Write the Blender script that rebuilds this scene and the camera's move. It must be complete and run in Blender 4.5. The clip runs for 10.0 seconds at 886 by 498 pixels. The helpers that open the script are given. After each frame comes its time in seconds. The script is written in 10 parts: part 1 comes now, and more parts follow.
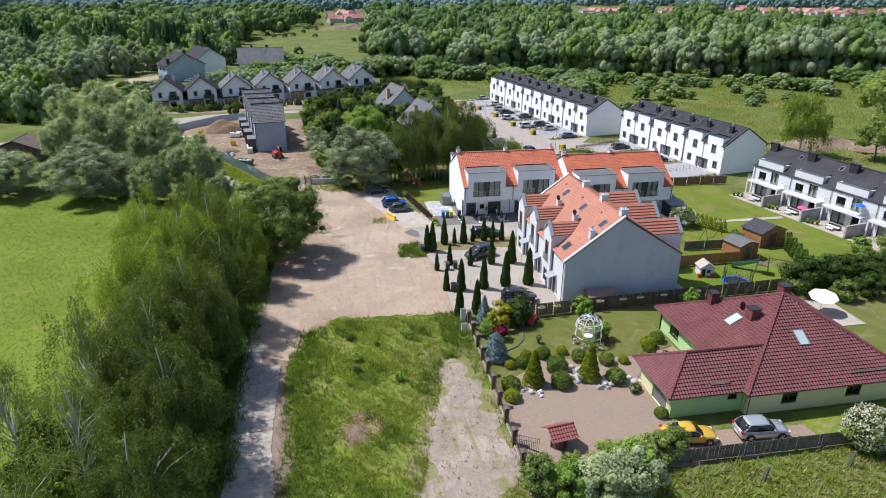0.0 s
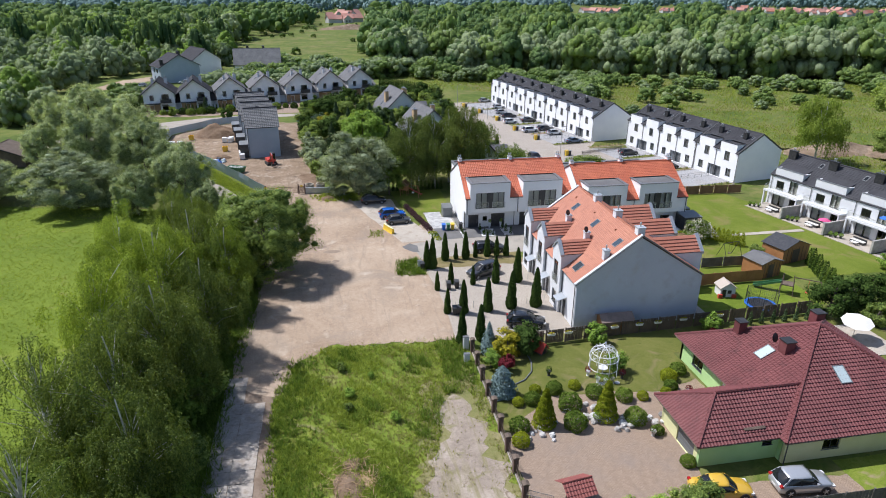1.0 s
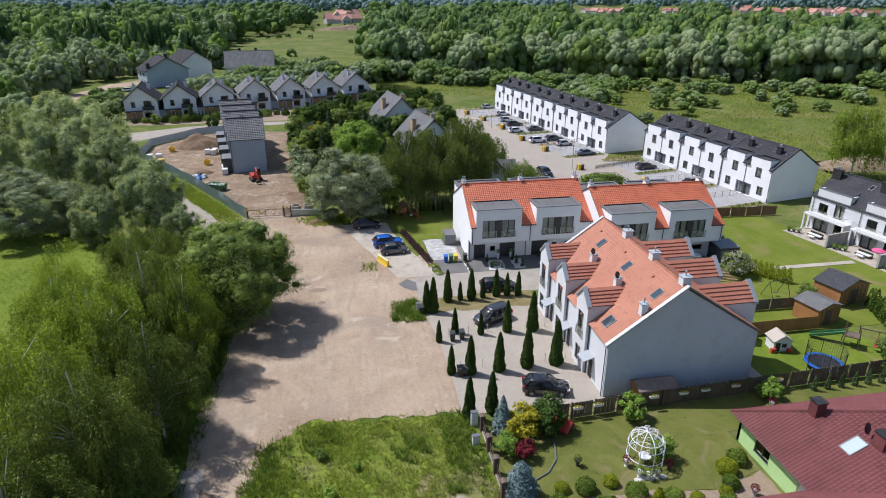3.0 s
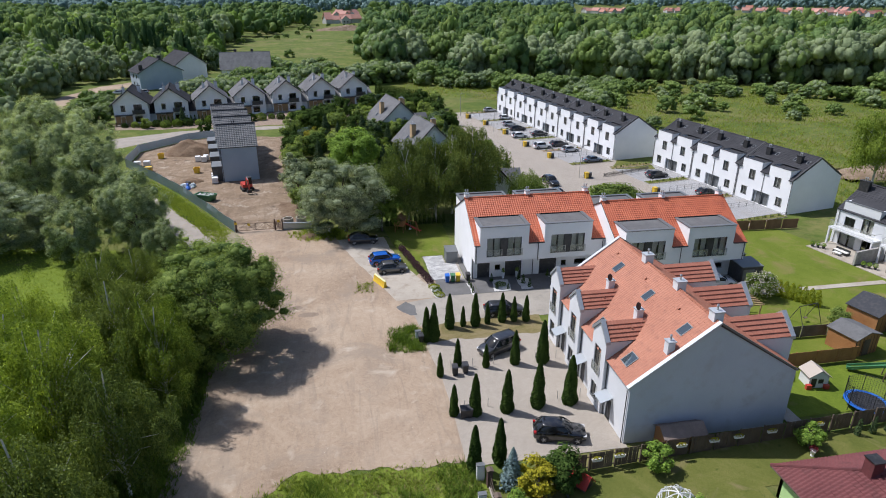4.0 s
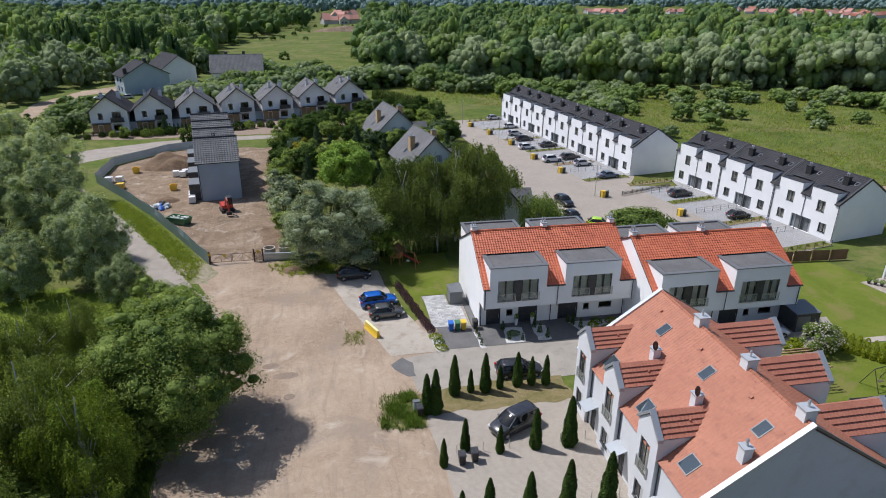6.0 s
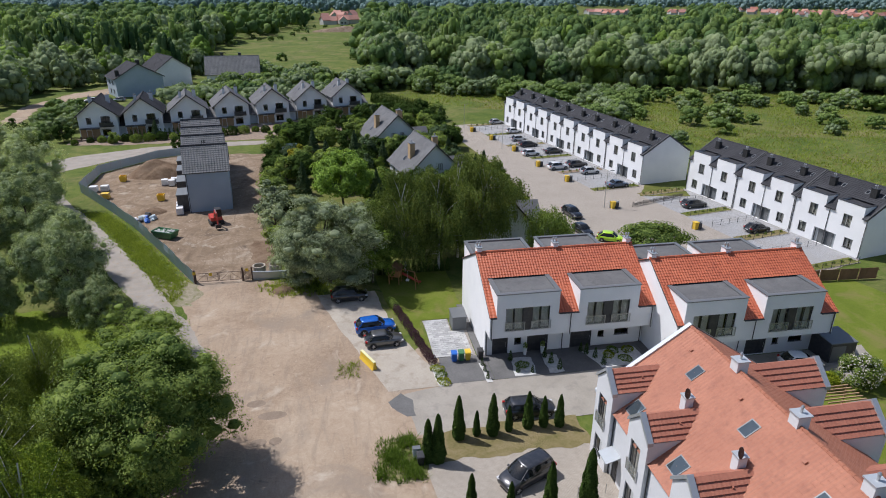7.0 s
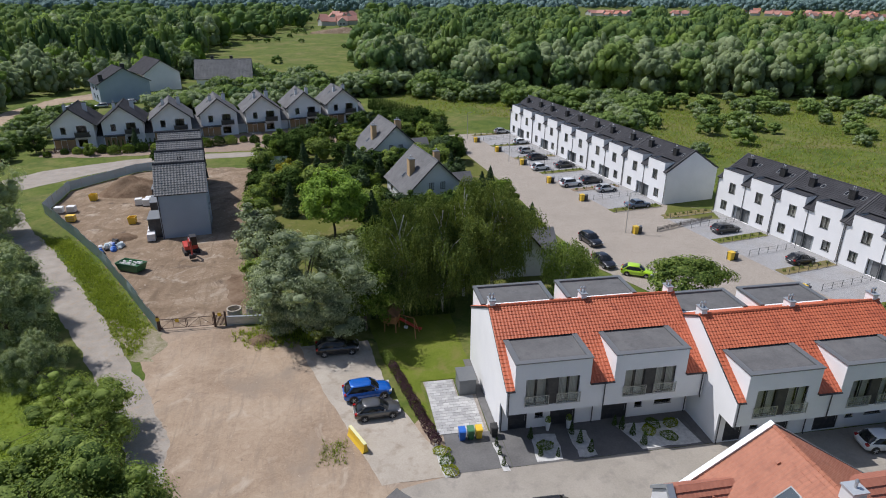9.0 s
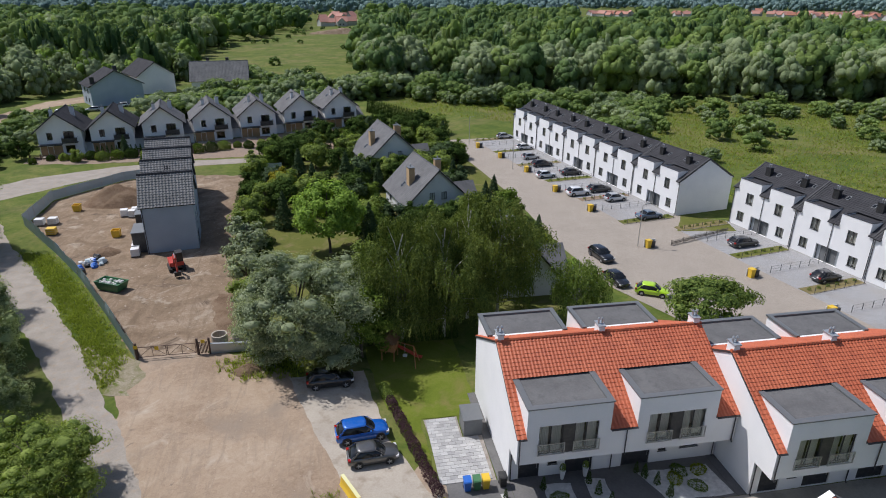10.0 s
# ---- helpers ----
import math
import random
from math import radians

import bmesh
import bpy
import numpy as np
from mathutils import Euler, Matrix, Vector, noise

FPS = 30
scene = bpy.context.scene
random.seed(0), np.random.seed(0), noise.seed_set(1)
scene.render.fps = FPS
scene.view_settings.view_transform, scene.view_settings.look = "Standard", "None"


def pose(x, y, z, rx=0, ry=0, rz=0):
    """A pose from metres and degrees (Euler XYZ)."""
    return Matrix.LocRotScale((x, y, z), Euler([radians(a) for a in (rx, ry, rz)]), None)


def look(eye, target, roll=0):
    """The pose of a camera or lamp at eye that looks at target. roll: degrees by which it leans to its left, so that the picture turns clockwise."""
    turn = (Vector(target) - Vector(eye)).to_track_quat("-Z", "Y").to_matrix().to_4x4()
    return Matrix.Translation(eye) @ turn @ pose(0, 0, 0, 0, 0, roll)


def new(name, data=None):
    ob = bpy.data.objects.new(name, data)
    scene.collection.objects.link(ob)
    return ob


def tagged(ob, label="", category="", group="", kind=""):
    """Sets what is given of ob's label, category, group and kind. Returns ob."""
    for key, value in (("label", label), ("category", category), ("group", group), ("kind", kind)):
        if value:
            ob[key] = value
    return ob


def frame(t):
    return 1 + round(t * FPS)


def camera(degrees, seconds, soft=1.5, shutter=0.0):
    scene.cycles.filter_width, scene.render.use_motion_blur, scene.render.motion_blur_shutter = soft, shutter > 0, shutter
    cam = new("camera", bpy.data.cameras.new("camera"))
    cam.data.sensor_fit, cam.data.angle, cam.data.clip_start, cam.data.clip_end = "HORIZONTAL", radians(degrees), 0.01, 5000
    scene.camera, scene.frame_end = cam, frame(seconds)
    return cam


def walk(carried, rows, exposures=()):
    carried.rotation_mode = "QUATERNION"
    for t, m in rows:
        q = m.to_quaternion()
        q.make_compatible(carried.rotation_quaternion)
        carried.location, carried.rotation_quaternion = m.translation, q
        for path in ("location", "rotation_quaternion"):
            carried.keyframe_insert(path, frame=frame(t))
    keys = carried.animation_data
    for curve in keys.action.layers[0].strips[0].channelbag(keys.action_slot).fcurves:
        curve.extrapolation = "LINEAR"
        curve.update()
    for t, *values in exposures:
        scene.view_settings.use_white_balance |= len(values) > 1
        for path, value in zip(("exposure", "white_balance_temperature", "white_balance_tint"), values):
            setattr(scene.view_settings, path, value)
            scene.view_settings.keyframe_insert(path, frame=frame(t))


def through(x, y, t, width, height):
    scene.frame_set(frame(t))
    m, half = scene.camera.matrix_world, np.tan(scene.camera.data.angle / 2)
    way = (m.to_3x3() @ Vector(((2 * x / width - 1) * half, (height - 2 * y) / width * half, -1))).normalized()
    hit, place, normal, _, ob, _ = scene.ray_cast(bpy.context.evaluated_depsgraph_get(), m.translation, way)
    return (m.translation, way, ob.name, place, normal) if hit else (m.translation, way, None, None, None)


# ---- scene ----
cam = camera(70.8, 10.0, 1.0)
METRES, EYE, TILT, LEAN, TURN = 63.67, 36.2, 0.0, 0.0, -10.0
ROWS = [
    (0.0, 0.0, 0.0, 0.0, 0.05, -22.64, -0.11),
    (0.5, -0.001, 0.0503, -0.001, 0.04, -22.64, -0.12),
    (1.0, -0.0022, 0.1013, -0.0015, 0.03, -22.65, -0.12),
    (1.5, -0.0034, 0.1529, -0.0023, 0.02, -22.64, -0.12),
    (2.0, -0.0047, 0.2048, -0.0032, 0.02, -22.64, -0.12),
    (2.5, -0.006, 0.2552, -0.0036, 0.02, -22.64, -0.12),
    (4.0, -0.0096, 0.4117, -0.0043, 0.02, -22.66, -0.11),
    (4.5, -0.0114, 0.4629, -0.0049, 0.02, -22.66, -0.12),
    (5.0, -0.0129, 0.5141, -0.0062, 0.02, -22.64, -0.15),
    (5.5, -0.0145, 0.565, -0.0073, 0.0, -22.63, -0.18),
    (7.0, -0.0207, 0.7138, -0.008, -0.01, -22.61, -0.25),
    (7.5, -0.023, 0.763, -0.0085, -0.02, -22.6, -0.26),
    (8.0, -0.0254, 0.8113, -0.0088, -0.02, -22.58, -0.28),
    (8.5, -0.0273, 0.8592, -0.0093, -0.03, -22.57, -0.28),
    (9.0, -0.0291, 0.9067, -0.0098, -0.02, -22.55, -0.32),
    (9.5, -0.0306, 0.9534, -0.0098, -0.02, -22.53, -0.31),
    (10.0, -0.0324, 0.9993, -0.0108, -0.01, -22.52, -0.31),
]
walk(cam, [(t, pose(0, 0, EYE, TILT, LEAN, TURN) @ pose(METRES * x, METRES * y, METRES * z, 90 + pitch, roll, yaw)) for t, x, y, z, yaw, pitch, roll in ROWS],
     exposures=[(0.0, 0.44, 6000, 14), (2.5, 0.29, 6030, 14), (5.0, 0.1, 6050, 14), (7.5, 0.0, 6100, 14), (10.0, -0.08, 6180, 14)])

# ---- daylight ----
SUN_TO = Vector((-math.cos(radians(-32)) * math.cos(radians(56)), -math.sin(radians(-32)) * math.cos(radians(56)), math.sin(radians(56))))
world = bpy.data.worlds.new("sky")
scene.world = world
world.use_nodes = True
wn = world.node_tree.nodes
sky = wn.new("ShaderNodeTexSky")
sky.sky_type = "NISHITA"
sky.sun_disc = False
sky.sun_elevation = radians(56)
sky.sun_rotation = math.atan2(SUN_TO.x, SUN_TO.y)
sky.dust_density = 1.5
wn["Background"].inputs[1].default_value = 0.10
world.node_tree.links.new(sky.outputs[0], wn["Background"].inputs[0])
sun = new("sun", bpy.data.lights.new("sun", "SUN"))
sun.data.energy = 4.3
sun.data.angle = radians(0.5)
sun.data.color = (1.0, 0.965, 0.91)
sun.matrix_world = look((0, 0, 200), Vector((0, 0, 200)) - SUN_TO)


# ---- materials ----
def nodes_of(name):
    m = bpy.data.materials.new(name)
    m.use_nodes = True
    nt = m.node_tree
    return m, nt, nt.nodes, nt.links, nt.nodes["Principled BSDF"]


def noise_node(nt, scale, detail=4.0, coords=None, rough=0.55):
    n = nt.nodes.new("ShaderNodeTexNoise")
    n.inputs["Scale"].default_value = scale
    n.inputs["Detail"].default_value = detail
    n.inputs["Roughness"].default_value = rough
    if coords is not None:
        nt.links.new(coords, n.inputs["Vector"])
    return n


def ramp_node(nt, stops, fac):
    r = nt.nodes.new("ShaderNodeValToRGB")
    els = r.color_ramp.elements
    while len(els) < len(stops):
        els.new(0.5)
    for e, (p, c) in zip(els, stops):
        e.position, e.color = p, (*c, 1)
    nt.links.new(fac, r.inputs[0])
    return r


def mix_node(nt, fac, a, b, mode="MIX"):
    n = nt.nodes.new("ShaderNodeMix")
    n.data_type, n.blend_type = "RGBA", mode
    for sock, val in ((n.inputs[0], fac), (n.inputs[6], a), (n.inputs[7], b)):
        if isinstance(val, (int, float)):
            sock.default_value = val
        elif isinstance(val, tuple):
            sock.default_value = (*val, 1)
        else:
            nt.links.new(val, sock)
    return n.outputs[2]


def math_node(nt, op, a, b=0.0):
    n = nt.nodes.new("ShaderNodeMath")
    n.operation = op
    for sock, val in zip(n.inputs, (a, b)):
        if isinstance(val, (int, float)):
            sock.default_value = val
        else:
            nt.links.new(val, sock)
    return n.outputs[0]


def position(nt):
    return nt.nodes.new("ShaderNodeNewGeometry").outputs["Position"]


def surface(name, a, b, rough=0.8, big=0.35, fine=9.0, bump=0.25, metal=0.0, spread=0.0, dirt=None, spec=0.5):
    """A weathered surface: colours a to b by noise at two scales, fine relief, and a spread of value from piece to piece."""
    m, nt, nd, lk, bs = nodes_of(name)
    p = position(nt)
    n1, n2 = noise_node(nt, big, 5, p), noise_node(nt, fine, 4, p)
    f = math_node(nt, "ADD", math_node(nt, "MULTIPLY", n1.outputs[0], 0.62), math_node(nt, "MULTIPLY", n2.outputs[0], 0.38))
    col = ramp_node(nt, [(0.36, a), (0.64, b)], f).outputs[0]
    if dirt:
        n3 = noise_node(nt, big * 2.7, 6, p, 0.65)
        col = mix_node(nt, ramp_node(nt, [(0.52, (0, 0, 0)), (0.72, (1, 1, 1))], n3.outputs[0]).outputs[0], col, dirt)
    if spread:
        info = nd.new("ShaderNodeObjectInfo")
        v = math_node(nt, "ADD", math_node(nt, "MULTIPLY", info.outputs["Random"], 2 * spread), 1 - spread)
        hsv = nd.new("ShaderNodeHueSaturation")
        lk.new(v, hsv.inputs["Value"])
        lk.new(col, hsv.inputs["Color"])
        col = hsv.outputs[0]
    lk.new(col, bs.inputs["Base Color"])
    bs.inputs["Roughness"].default_value = rough
    bs.inputs["Metallic"].default_value = metal
    bs.inputs["Specular IOR Level"].default_value = spec
    if bump:
        bn = nd.new("ShaderNodeBump")
        bn.inputs["Strength"].default_value = bump
        bn.inputs["Distance"].default_value = 0.05
        lk.new(n2.outputs[0], bn.inputs["Height"])
        lk.new(bn.outputs[0], bs.inputs["Normal"])
    return m


def paint(name, c, rough=0.35, metal=0.0, coat=0.0, wear=0.12):
    """Smooth paint, plastic or metal with slight dust."""
    m, nt, nd, lk, bs = nodes_of(name)
    n = noise_node(nt, 3.0, 4, position(nt))
    col = mix_node(nt, ramp_node(nt, [(0.45, (0, 0, 0)), (0.8, (wear, wear, wear))], n.outputs[0]).outputs[0], c, (0.35, 0.32, 0.27))
    lk.new(col, bs.inputs["Base Color"])
    bs.inputs["Roughness"].default_value = rough
    bs.inputs["Metallic"].default_value = metal
    bs.inputs["Coat Weight"].default_value = coat
    return m


def leafage(name, dark, light, shine=0.2, through=0.3, patch=0.5, rough=0.72, single=0.5, grain=0.0):
    """Leaves: colour by leaf and by clump, some light passing through."""
    m, nt, nd, lk, bs = nodes_of(name)
    geo = nd.new("ShaderNodeNewGeometry")
    info = nd.new("ShaderNodeObjectInfo")
    n = noise_node(nt, patch, 3, geo.outputs["Position"])
    f = math_node(nt, "ADD", math_node(nt, "MULTIPLY", geo.outputs["Random Per Island"], single), math_node(nt, "MULTIPLY", n.outputs[0], 1 - single))
    f = math_node(nt, "ADD", f, math_node(nt, "MULTIPLY", math_node(nt, "SUBTRACT", info.outputs["Random"], 0.5), 0.25))
    col = ramp_node(nt, [(0.2, dark), (0.8, light)], f).outputs[0]
    lk.new(col, bs.inputs["Base Color"])
    bs.inputs["Roughness"].default_value = rough
    bs.inputs["Specular IOR Level"].default_value = shine
    if grain:
        g = noise_node(nt, grain, 4, geo.outputs["Position"], 0.7)
        bn = nd.new("ShaderNodeBump")
        bn.inputs["Strength"].default_value = 1.0
        bn.inputs["Distance"].default_value = 0.9 / grain
        lk.new(g.outputs[0], bn.inputs["Height"])
        lk.new(bn.outputs[0], bs.inputs["Normal"])
    tr = nd.new("ShaderNodeBsdfTranslucent")
    lk.new(mix_node(nt, 1.0, col, (1.0, 1.0, 0.45), "MULTIPLY"), tr.inputs[0])
    mx = nd.new("ShaderNodeMixShader")
    mx.inputs[0].default_value = through
    lk.new(bs.outputs[0], mx.inputs[1])
    lk.new(tr.outputs[0], mx.inputs[2])
    lk.new(mx.outputs[0], nd["Material Output"].inputs[0])
    return m


def blend_ground(name, stops, big, fine, bump=0.4, streak=None, patches=(), rough=0.95):
    """Soil or grass: a ramp over mixed noise, stretched streaks such as wheel tracks, and stains."""
    m, nt, nd, lk, bs = nodes_of(name)
    p = position(nt)
    n1, n2, n3 = noise_node(nt, big, 6, p, 0.6), noise_node(nt, fine, 5, p, 0.65), noise_node(nt, fine * 6, 3, p)
    n1.inputs["Distortion"].default_value, n2.inputs["Distortion"].default_value = 1.0, 1.4
    f = math_node(nt, "ADD", math_node(nt, "MULTIPLY", n1.outputs[0], 0.55), math_node(nt, "ADD", math_node(nt, "MULTIPLY", n2.outputs[0], 0.3), math_node(nt, "MULTIPLY", n3.outputs[0], 0.15)))
    col = ramp_node(nt, stops, f).outputs[0]
    if streak:
        turn, colour, amount = streak
        mp = nd.new("ShaderNodeMapping")
        mp.inputs["Rotation"].default_value = (0, 0, radians(turn))
        mp.inputs["Scale"].default_value = (0.7, 0.1, 1)
        lk.new(p, mp.inputs["Vector"])
        s = noise_node(nt, 1.0, 5, mp.outputs[0], 0.65)
        s.inputs["Distortion"].default_value = 2.2
        col = mix_node(nt, ramp_node(nt, [(0.5, (0, 0, 0)), (0.7, (amount,) * 3)], s.outputs[0]).outputs[0], col, colour)
    for scale, lo, hi, colour in patches:
        s = noise_node(nt, scale, 5, p, 0.6)
        s.inputs["Distortion"].default_value = 0.8
        col = mix_node(nt, ramp_node(nt, [(lo, (0, 0, 0)), (hi, (1, 1, 1))], s.outputs[0]).outputs[0], col, colour)
    lk.new(col, bs.inputs["Base Color"])
    bs.inputs["Roughness"].default_value = rough
    bs.inputs["Specular IOR Level"].default_value = 0.15
    bn = nd.new("ShaderNodeBump")
    bn.inputs["Strength"].default_value = bump
    bn.inputs["Distance"].default_value = 0.15
    lk.new(n2.outputs[0], bn.inputs["Height"])
    lk.new(bn.outputs[0], bs.inputs["Normal"])
    return m


def pavers(name, a, b, joint, w, h, turn, stain=(0.25, 0.22, 0.18)):
    """Small block paving with recessed joints."""
    m, nt, nd, lk, bs = nodes_of(name)
    p = position(nt)
    mp = nd.new("ShaderNodeMapping")
    mp.inputs["Rotation"].default_value = (0, 0, radians(turn))
    lk.new(p, mp.inputs["Vector"])
    br = nd.new("ShaderNodeTexBrick")
    br.inputs["Color1"].default_value, br.inputs["Color2"].default_value, br.inputs["Mortar"].default_value = (*a, 1), (*b, 1), (*joint, 1)
    br.inputs["Scale"].default_value = 1.0
    br.inputs["Mortar Size"].default_value = 0.012
    br.inputs["Brick Width"].default_value, br.inputs["Row Height"].default_value = w, h
    lk.new(mp.outputs[0], br.inputs["Vector"])
    n = noise_node(nt, 0.22, 6, p, 0.65)
    n2 = noise_node(nt, 2.5, 4, p, 0.6)
    col = mix_node(nt, ramp_node(nt, [(0.45, (0, 0, 0)), (0.75, (0.6, 0.6, 0.6))], n.outputs[0]).outputs[0], br.outputs[0], stain)
    col = mix_node(nt, ramp_node(nt, [(0.4, (0, 0, 0)), (0.8, (0.35, 0.35, 0.35))], n2.outputs[0]).outputs[0], col, b)
    lk.new(col, bs.inputs["Base Color"])
    bs.inputs["Roughness"].default_value = 0.9
    bn = nd.new("ShaderNodeBump")
    bn.inputs["Strength"].default_value = 0.4
    bn.inputs["Distance"].default_value = 0.01
    lk.new(math_node(nt, "SUBTRACT", 1.0, br.outputs["Fac"]), bn.inputs["Height"])
    lk.new(bn.outputs[0], bs.inputs["Normal"])
    return m


def window_glass(name, tint, clear):
    m, nt, nd, lk, bs = nodes_of(name)
    tr = nd.new("ShaderNodeBsdfTransparent")
    tr.inputs[0].default_value = (*tint, 1)
    gl = nd.new("ShaderNodeBsdfGlossy")
    gl.inputs["Roughness"].default_value = 0.02
    fr = nd.new("ShaderNodeFresnel")
    fr.inputs[0].default_value = clear
    mx = nd.new("ShaderNodeMixShader")
    lk.new(fr.outputs[0], mx.inputs[0])
    lk.new(tr.outputs[0], mx.inputs[1])
    lk.new(gl.outputs[0], mx.inputs[2])
    lk.new(mx.outputs[0], nd["Material Output"].inputs[0])
    return m


GRASS = blend_ground("meadow_grass", [(0.34, (0.05, 0.085, 0.014)), (0.5, (0.11, 0.14, 0.028)), (0.66, (0.2, 0.19, 0.065))], 0.06, 0.45, 1.0, patches=[(0.05, 0.5, 0.74, (0.2, 0.17, 0.075)), (0.22, 0.5, 0.78, (0.05, 0.088, 0.015)), (0.9, 0.54, 0.76, (0.06, 0.105, 0.017))])
VERGE = blend_ground("rough_grass", [(0.32, (0.075, 0.125, 0.014)), (0.52, (0.16, 0.205, 0.028)), (0.7, (0.24, 0.235, 0.07))], 0.2, 1.4, 0.9, patches=[(0.35, 0.6, 0.72, (0.27, 0.215, 0.135)), (0.2, 0.58, 0.72, (0.09, 0.16, 0.014))])
LUSH = blend_ground("lush_grass", [(0.32, (0.085, 0.13, 0.013)), (0.55, (0.145, 0.195, 0.022)), (0.7, (0.2, 0.22, 0.042))], 0.09, 0.9, 0.9, patches=[(0.25, 0.6, 0.75, (0.2, 0.18, 0.06))])
LAWN = blend_ground("mown_lawn", [(0.32, (0.075, 0.095, 0.018)), (0.52, (0.12, 0.13, 0.03)), (0.7, (0.175, 0.165, 0.055))], 0.22, 2.5, 0.4, patches=[(0.3, 0.54, 0.74, (0.21, 0.17, 0.09)), (0.9, 0.62, 0.74, (0.065, 0.09, 0.018))])
DIRT = blend_ground("sandy_dirt", [(0.3, (0.2, 0.142, 0.098)), (0.5, (0.345, 0.262, 0.186)), (0.7, (0.47, 0.385, 0.29))], 0.09, 1.3, 0.45, streak=(24, (0.235, 0.185, 0.14), 0.55), patches=[(0.14, 0.52, 0.72, (0.27, 0.218, 0.168)), (0.5, 0.66, 0.74, (0.2, 0.16, 0.125)), (0.33, 0.6, 0.78, (0.48, 0.41, 0.325)), (5.0, 0.66, 0.74, (0.5, 0.44, 0.36))])
WETDIRT = blend_ground("damp_dirt", [(0.3, (0.175, 0.132, 0.1)), (0.5, (0.25, 0.195, 0.148)), (0.7, (0.33, 0.265, 0.205))], 0.4, 2.5, 0.6)
SITE = blend_ground("bare_soil", [(0.3, (0.125, 0.088, 0.056)), (0.5, (0.245, 0.18, 0.122)), (0.7, (0.4, 0.325, 0.245))], 0.2, 1.4, 0.9, streak=(-10, (0.16, 0.118, 0.08), 0.7), patches=[(0.3, 0.57, 0.67, (0.14, 0.104, 0.074)), (0.25, 0.6, 0.72, (0.4, 0.34, 0.265)), (1.3, 0.63, 0.73, (0.42, 0.355, 0.285))])
TRACK = blend_ground("gravel_track", [(0.32, (0.19, 0.155, 0.12)), (0.5, (0.3, 0.25, 0.2)), (0.68, (0.42, 0.365, 0.3))], 0.3, 2.0, 0.6, streak=(6, (0.2, 0.18, 0.08), 0.8), patches=[(0.4, 0.55, 0.68, (0.19, 0.18, 0.07)), (0.9, 0.62, 0.7, (0.2, 0.155, 0.11))])
STONY = blend_ground("stony_grass", [(0.32, (0.13, 0.15, 0.045)), (0.5, (0.27, 0.235, 0.16)), (0.68, (0.42, 0.37, 0.29))], 0.5, 2.8, 0.8, patches=[(0.7, 0.56, 0.66, (0.13, 0.16, 0.035)), (6.0, 0.64, 0.72, (0.5, 0.46, 0.4))])
DRYBED = blend_ground("dry_bed", [(0.32, (0.11, 0.11, 0.035)), (0.5, (0.2, 0.165, 0.075)), (0.68, (0.28, 0.225, 0.135))], 0.5, 2.4, 0.8)
LANEDIRT = blend_ground("brown_lane_dirt", [(0.32, (0.13, 0.092, 0.065)), (0.5, (0.21, 0.16, 0.118)), (0.68, (0.32, 0.26, 0.2))], 0.35, 2.4, 0.6)
MARGIN = blend_ground("trampled_grass", [(0.32, (0.10, 0.14, 0.03)), (0.5, (0.2, 0.19, 0.075)), (0.68, (0.32, 0.27, 0.17))], 0.3, 2.2, 0.8)
PILE = blend_ground("heaped_earth", [(0.3, (0.10, 0.065, 0.04)), (0.5, (0.19, 0.13, 0.085)), (0.7, (0.27, 0.2, 0.14))], 0.5, 2.5, 1.0)
SLAB = surface("old_concrete", (0.24, 0.215, 0.185), (0.39, 0.35, 0.3), 0.9, 0.7, 5, 0.4, spread=0.12, dirt=(0.21, 0.165, 0.12))
CONCRETE = surface("pale_concrete", (0.33, 0.29, 0.235), (0.43, 0.385, 0.32), 0.9, 0.3, 7, 0.15, dirt=(0.27, 0.225, 0.17))
ASPHALT = surface("worn_asphalt", (0.27, 0.245, 0.205), (0.35, 0.318, 0.27), 0.92, 0.3, 8, 0.2, dirt=(0.23, 0.21, 0.185))
DARKPAVE = surface("dark_paving", (0.1, 0.098, 0.095), (0.15, 0.146, 0.14), 0.8, 0.5, 6, 0.2)
GRAVEL = surface("white_gravel", (0.42, 0.42, 0.4), (0.66, 0.65, 0.62), 0.9, 3, 25, 0.8)
FORECOURT = pavers("forecourt_pavers", (0.34, 0.3, 0.25), (0.4, 0.355, 0.295), (0.24, 0.205, 0.165), 0.24, 0.12, 2)
STREETPAVE = pavers("street_pavers", (0.32, 0.28, 0.235), (0.385, 0.34, 0.285), (0.23, 0.195, 0.155), 0.24, 0.12, 10)
GREYPAVE = pavers("driveway_pavers", (0.3, 0.3, 0.3), (0.37, 0.37, 0.37), (0.2, 0.2, 0.2), 0.24, 0.12, 10)
YARD = pavers("yard_pavers", (0.255, 0.185, 0.13), (0.32, 0.24, 0.172), (0.17, 0.12, 0.085), 0.22, 0.11, 4, (0.2, 0.17, 0.15))
PAVER = surface("paving_slab", (0.33, 0.33, 0.325), (0.44, 0.435, 0.42), 0.85, 0.8, 9, 0.2, spread=0.2)
WHITE = surface("white_render", (0.75, 0.755, 0.755), (0.83, 0.83, 0.825), 0.85, 0.35, 12, 0.08)
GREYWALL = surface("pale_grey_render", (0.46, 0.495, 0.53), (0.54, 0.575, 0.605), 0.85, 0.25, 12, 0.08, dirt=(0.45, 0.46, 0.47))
COPING = paint("galvanised_coping", (0.5, 0.53, 0.55), 0.45, 0.35)
ROOFGLASS = paint("sky_reflecting_glass", (0.1, 0.13, 0.15), 0.06, 0.6, wear=0.05)
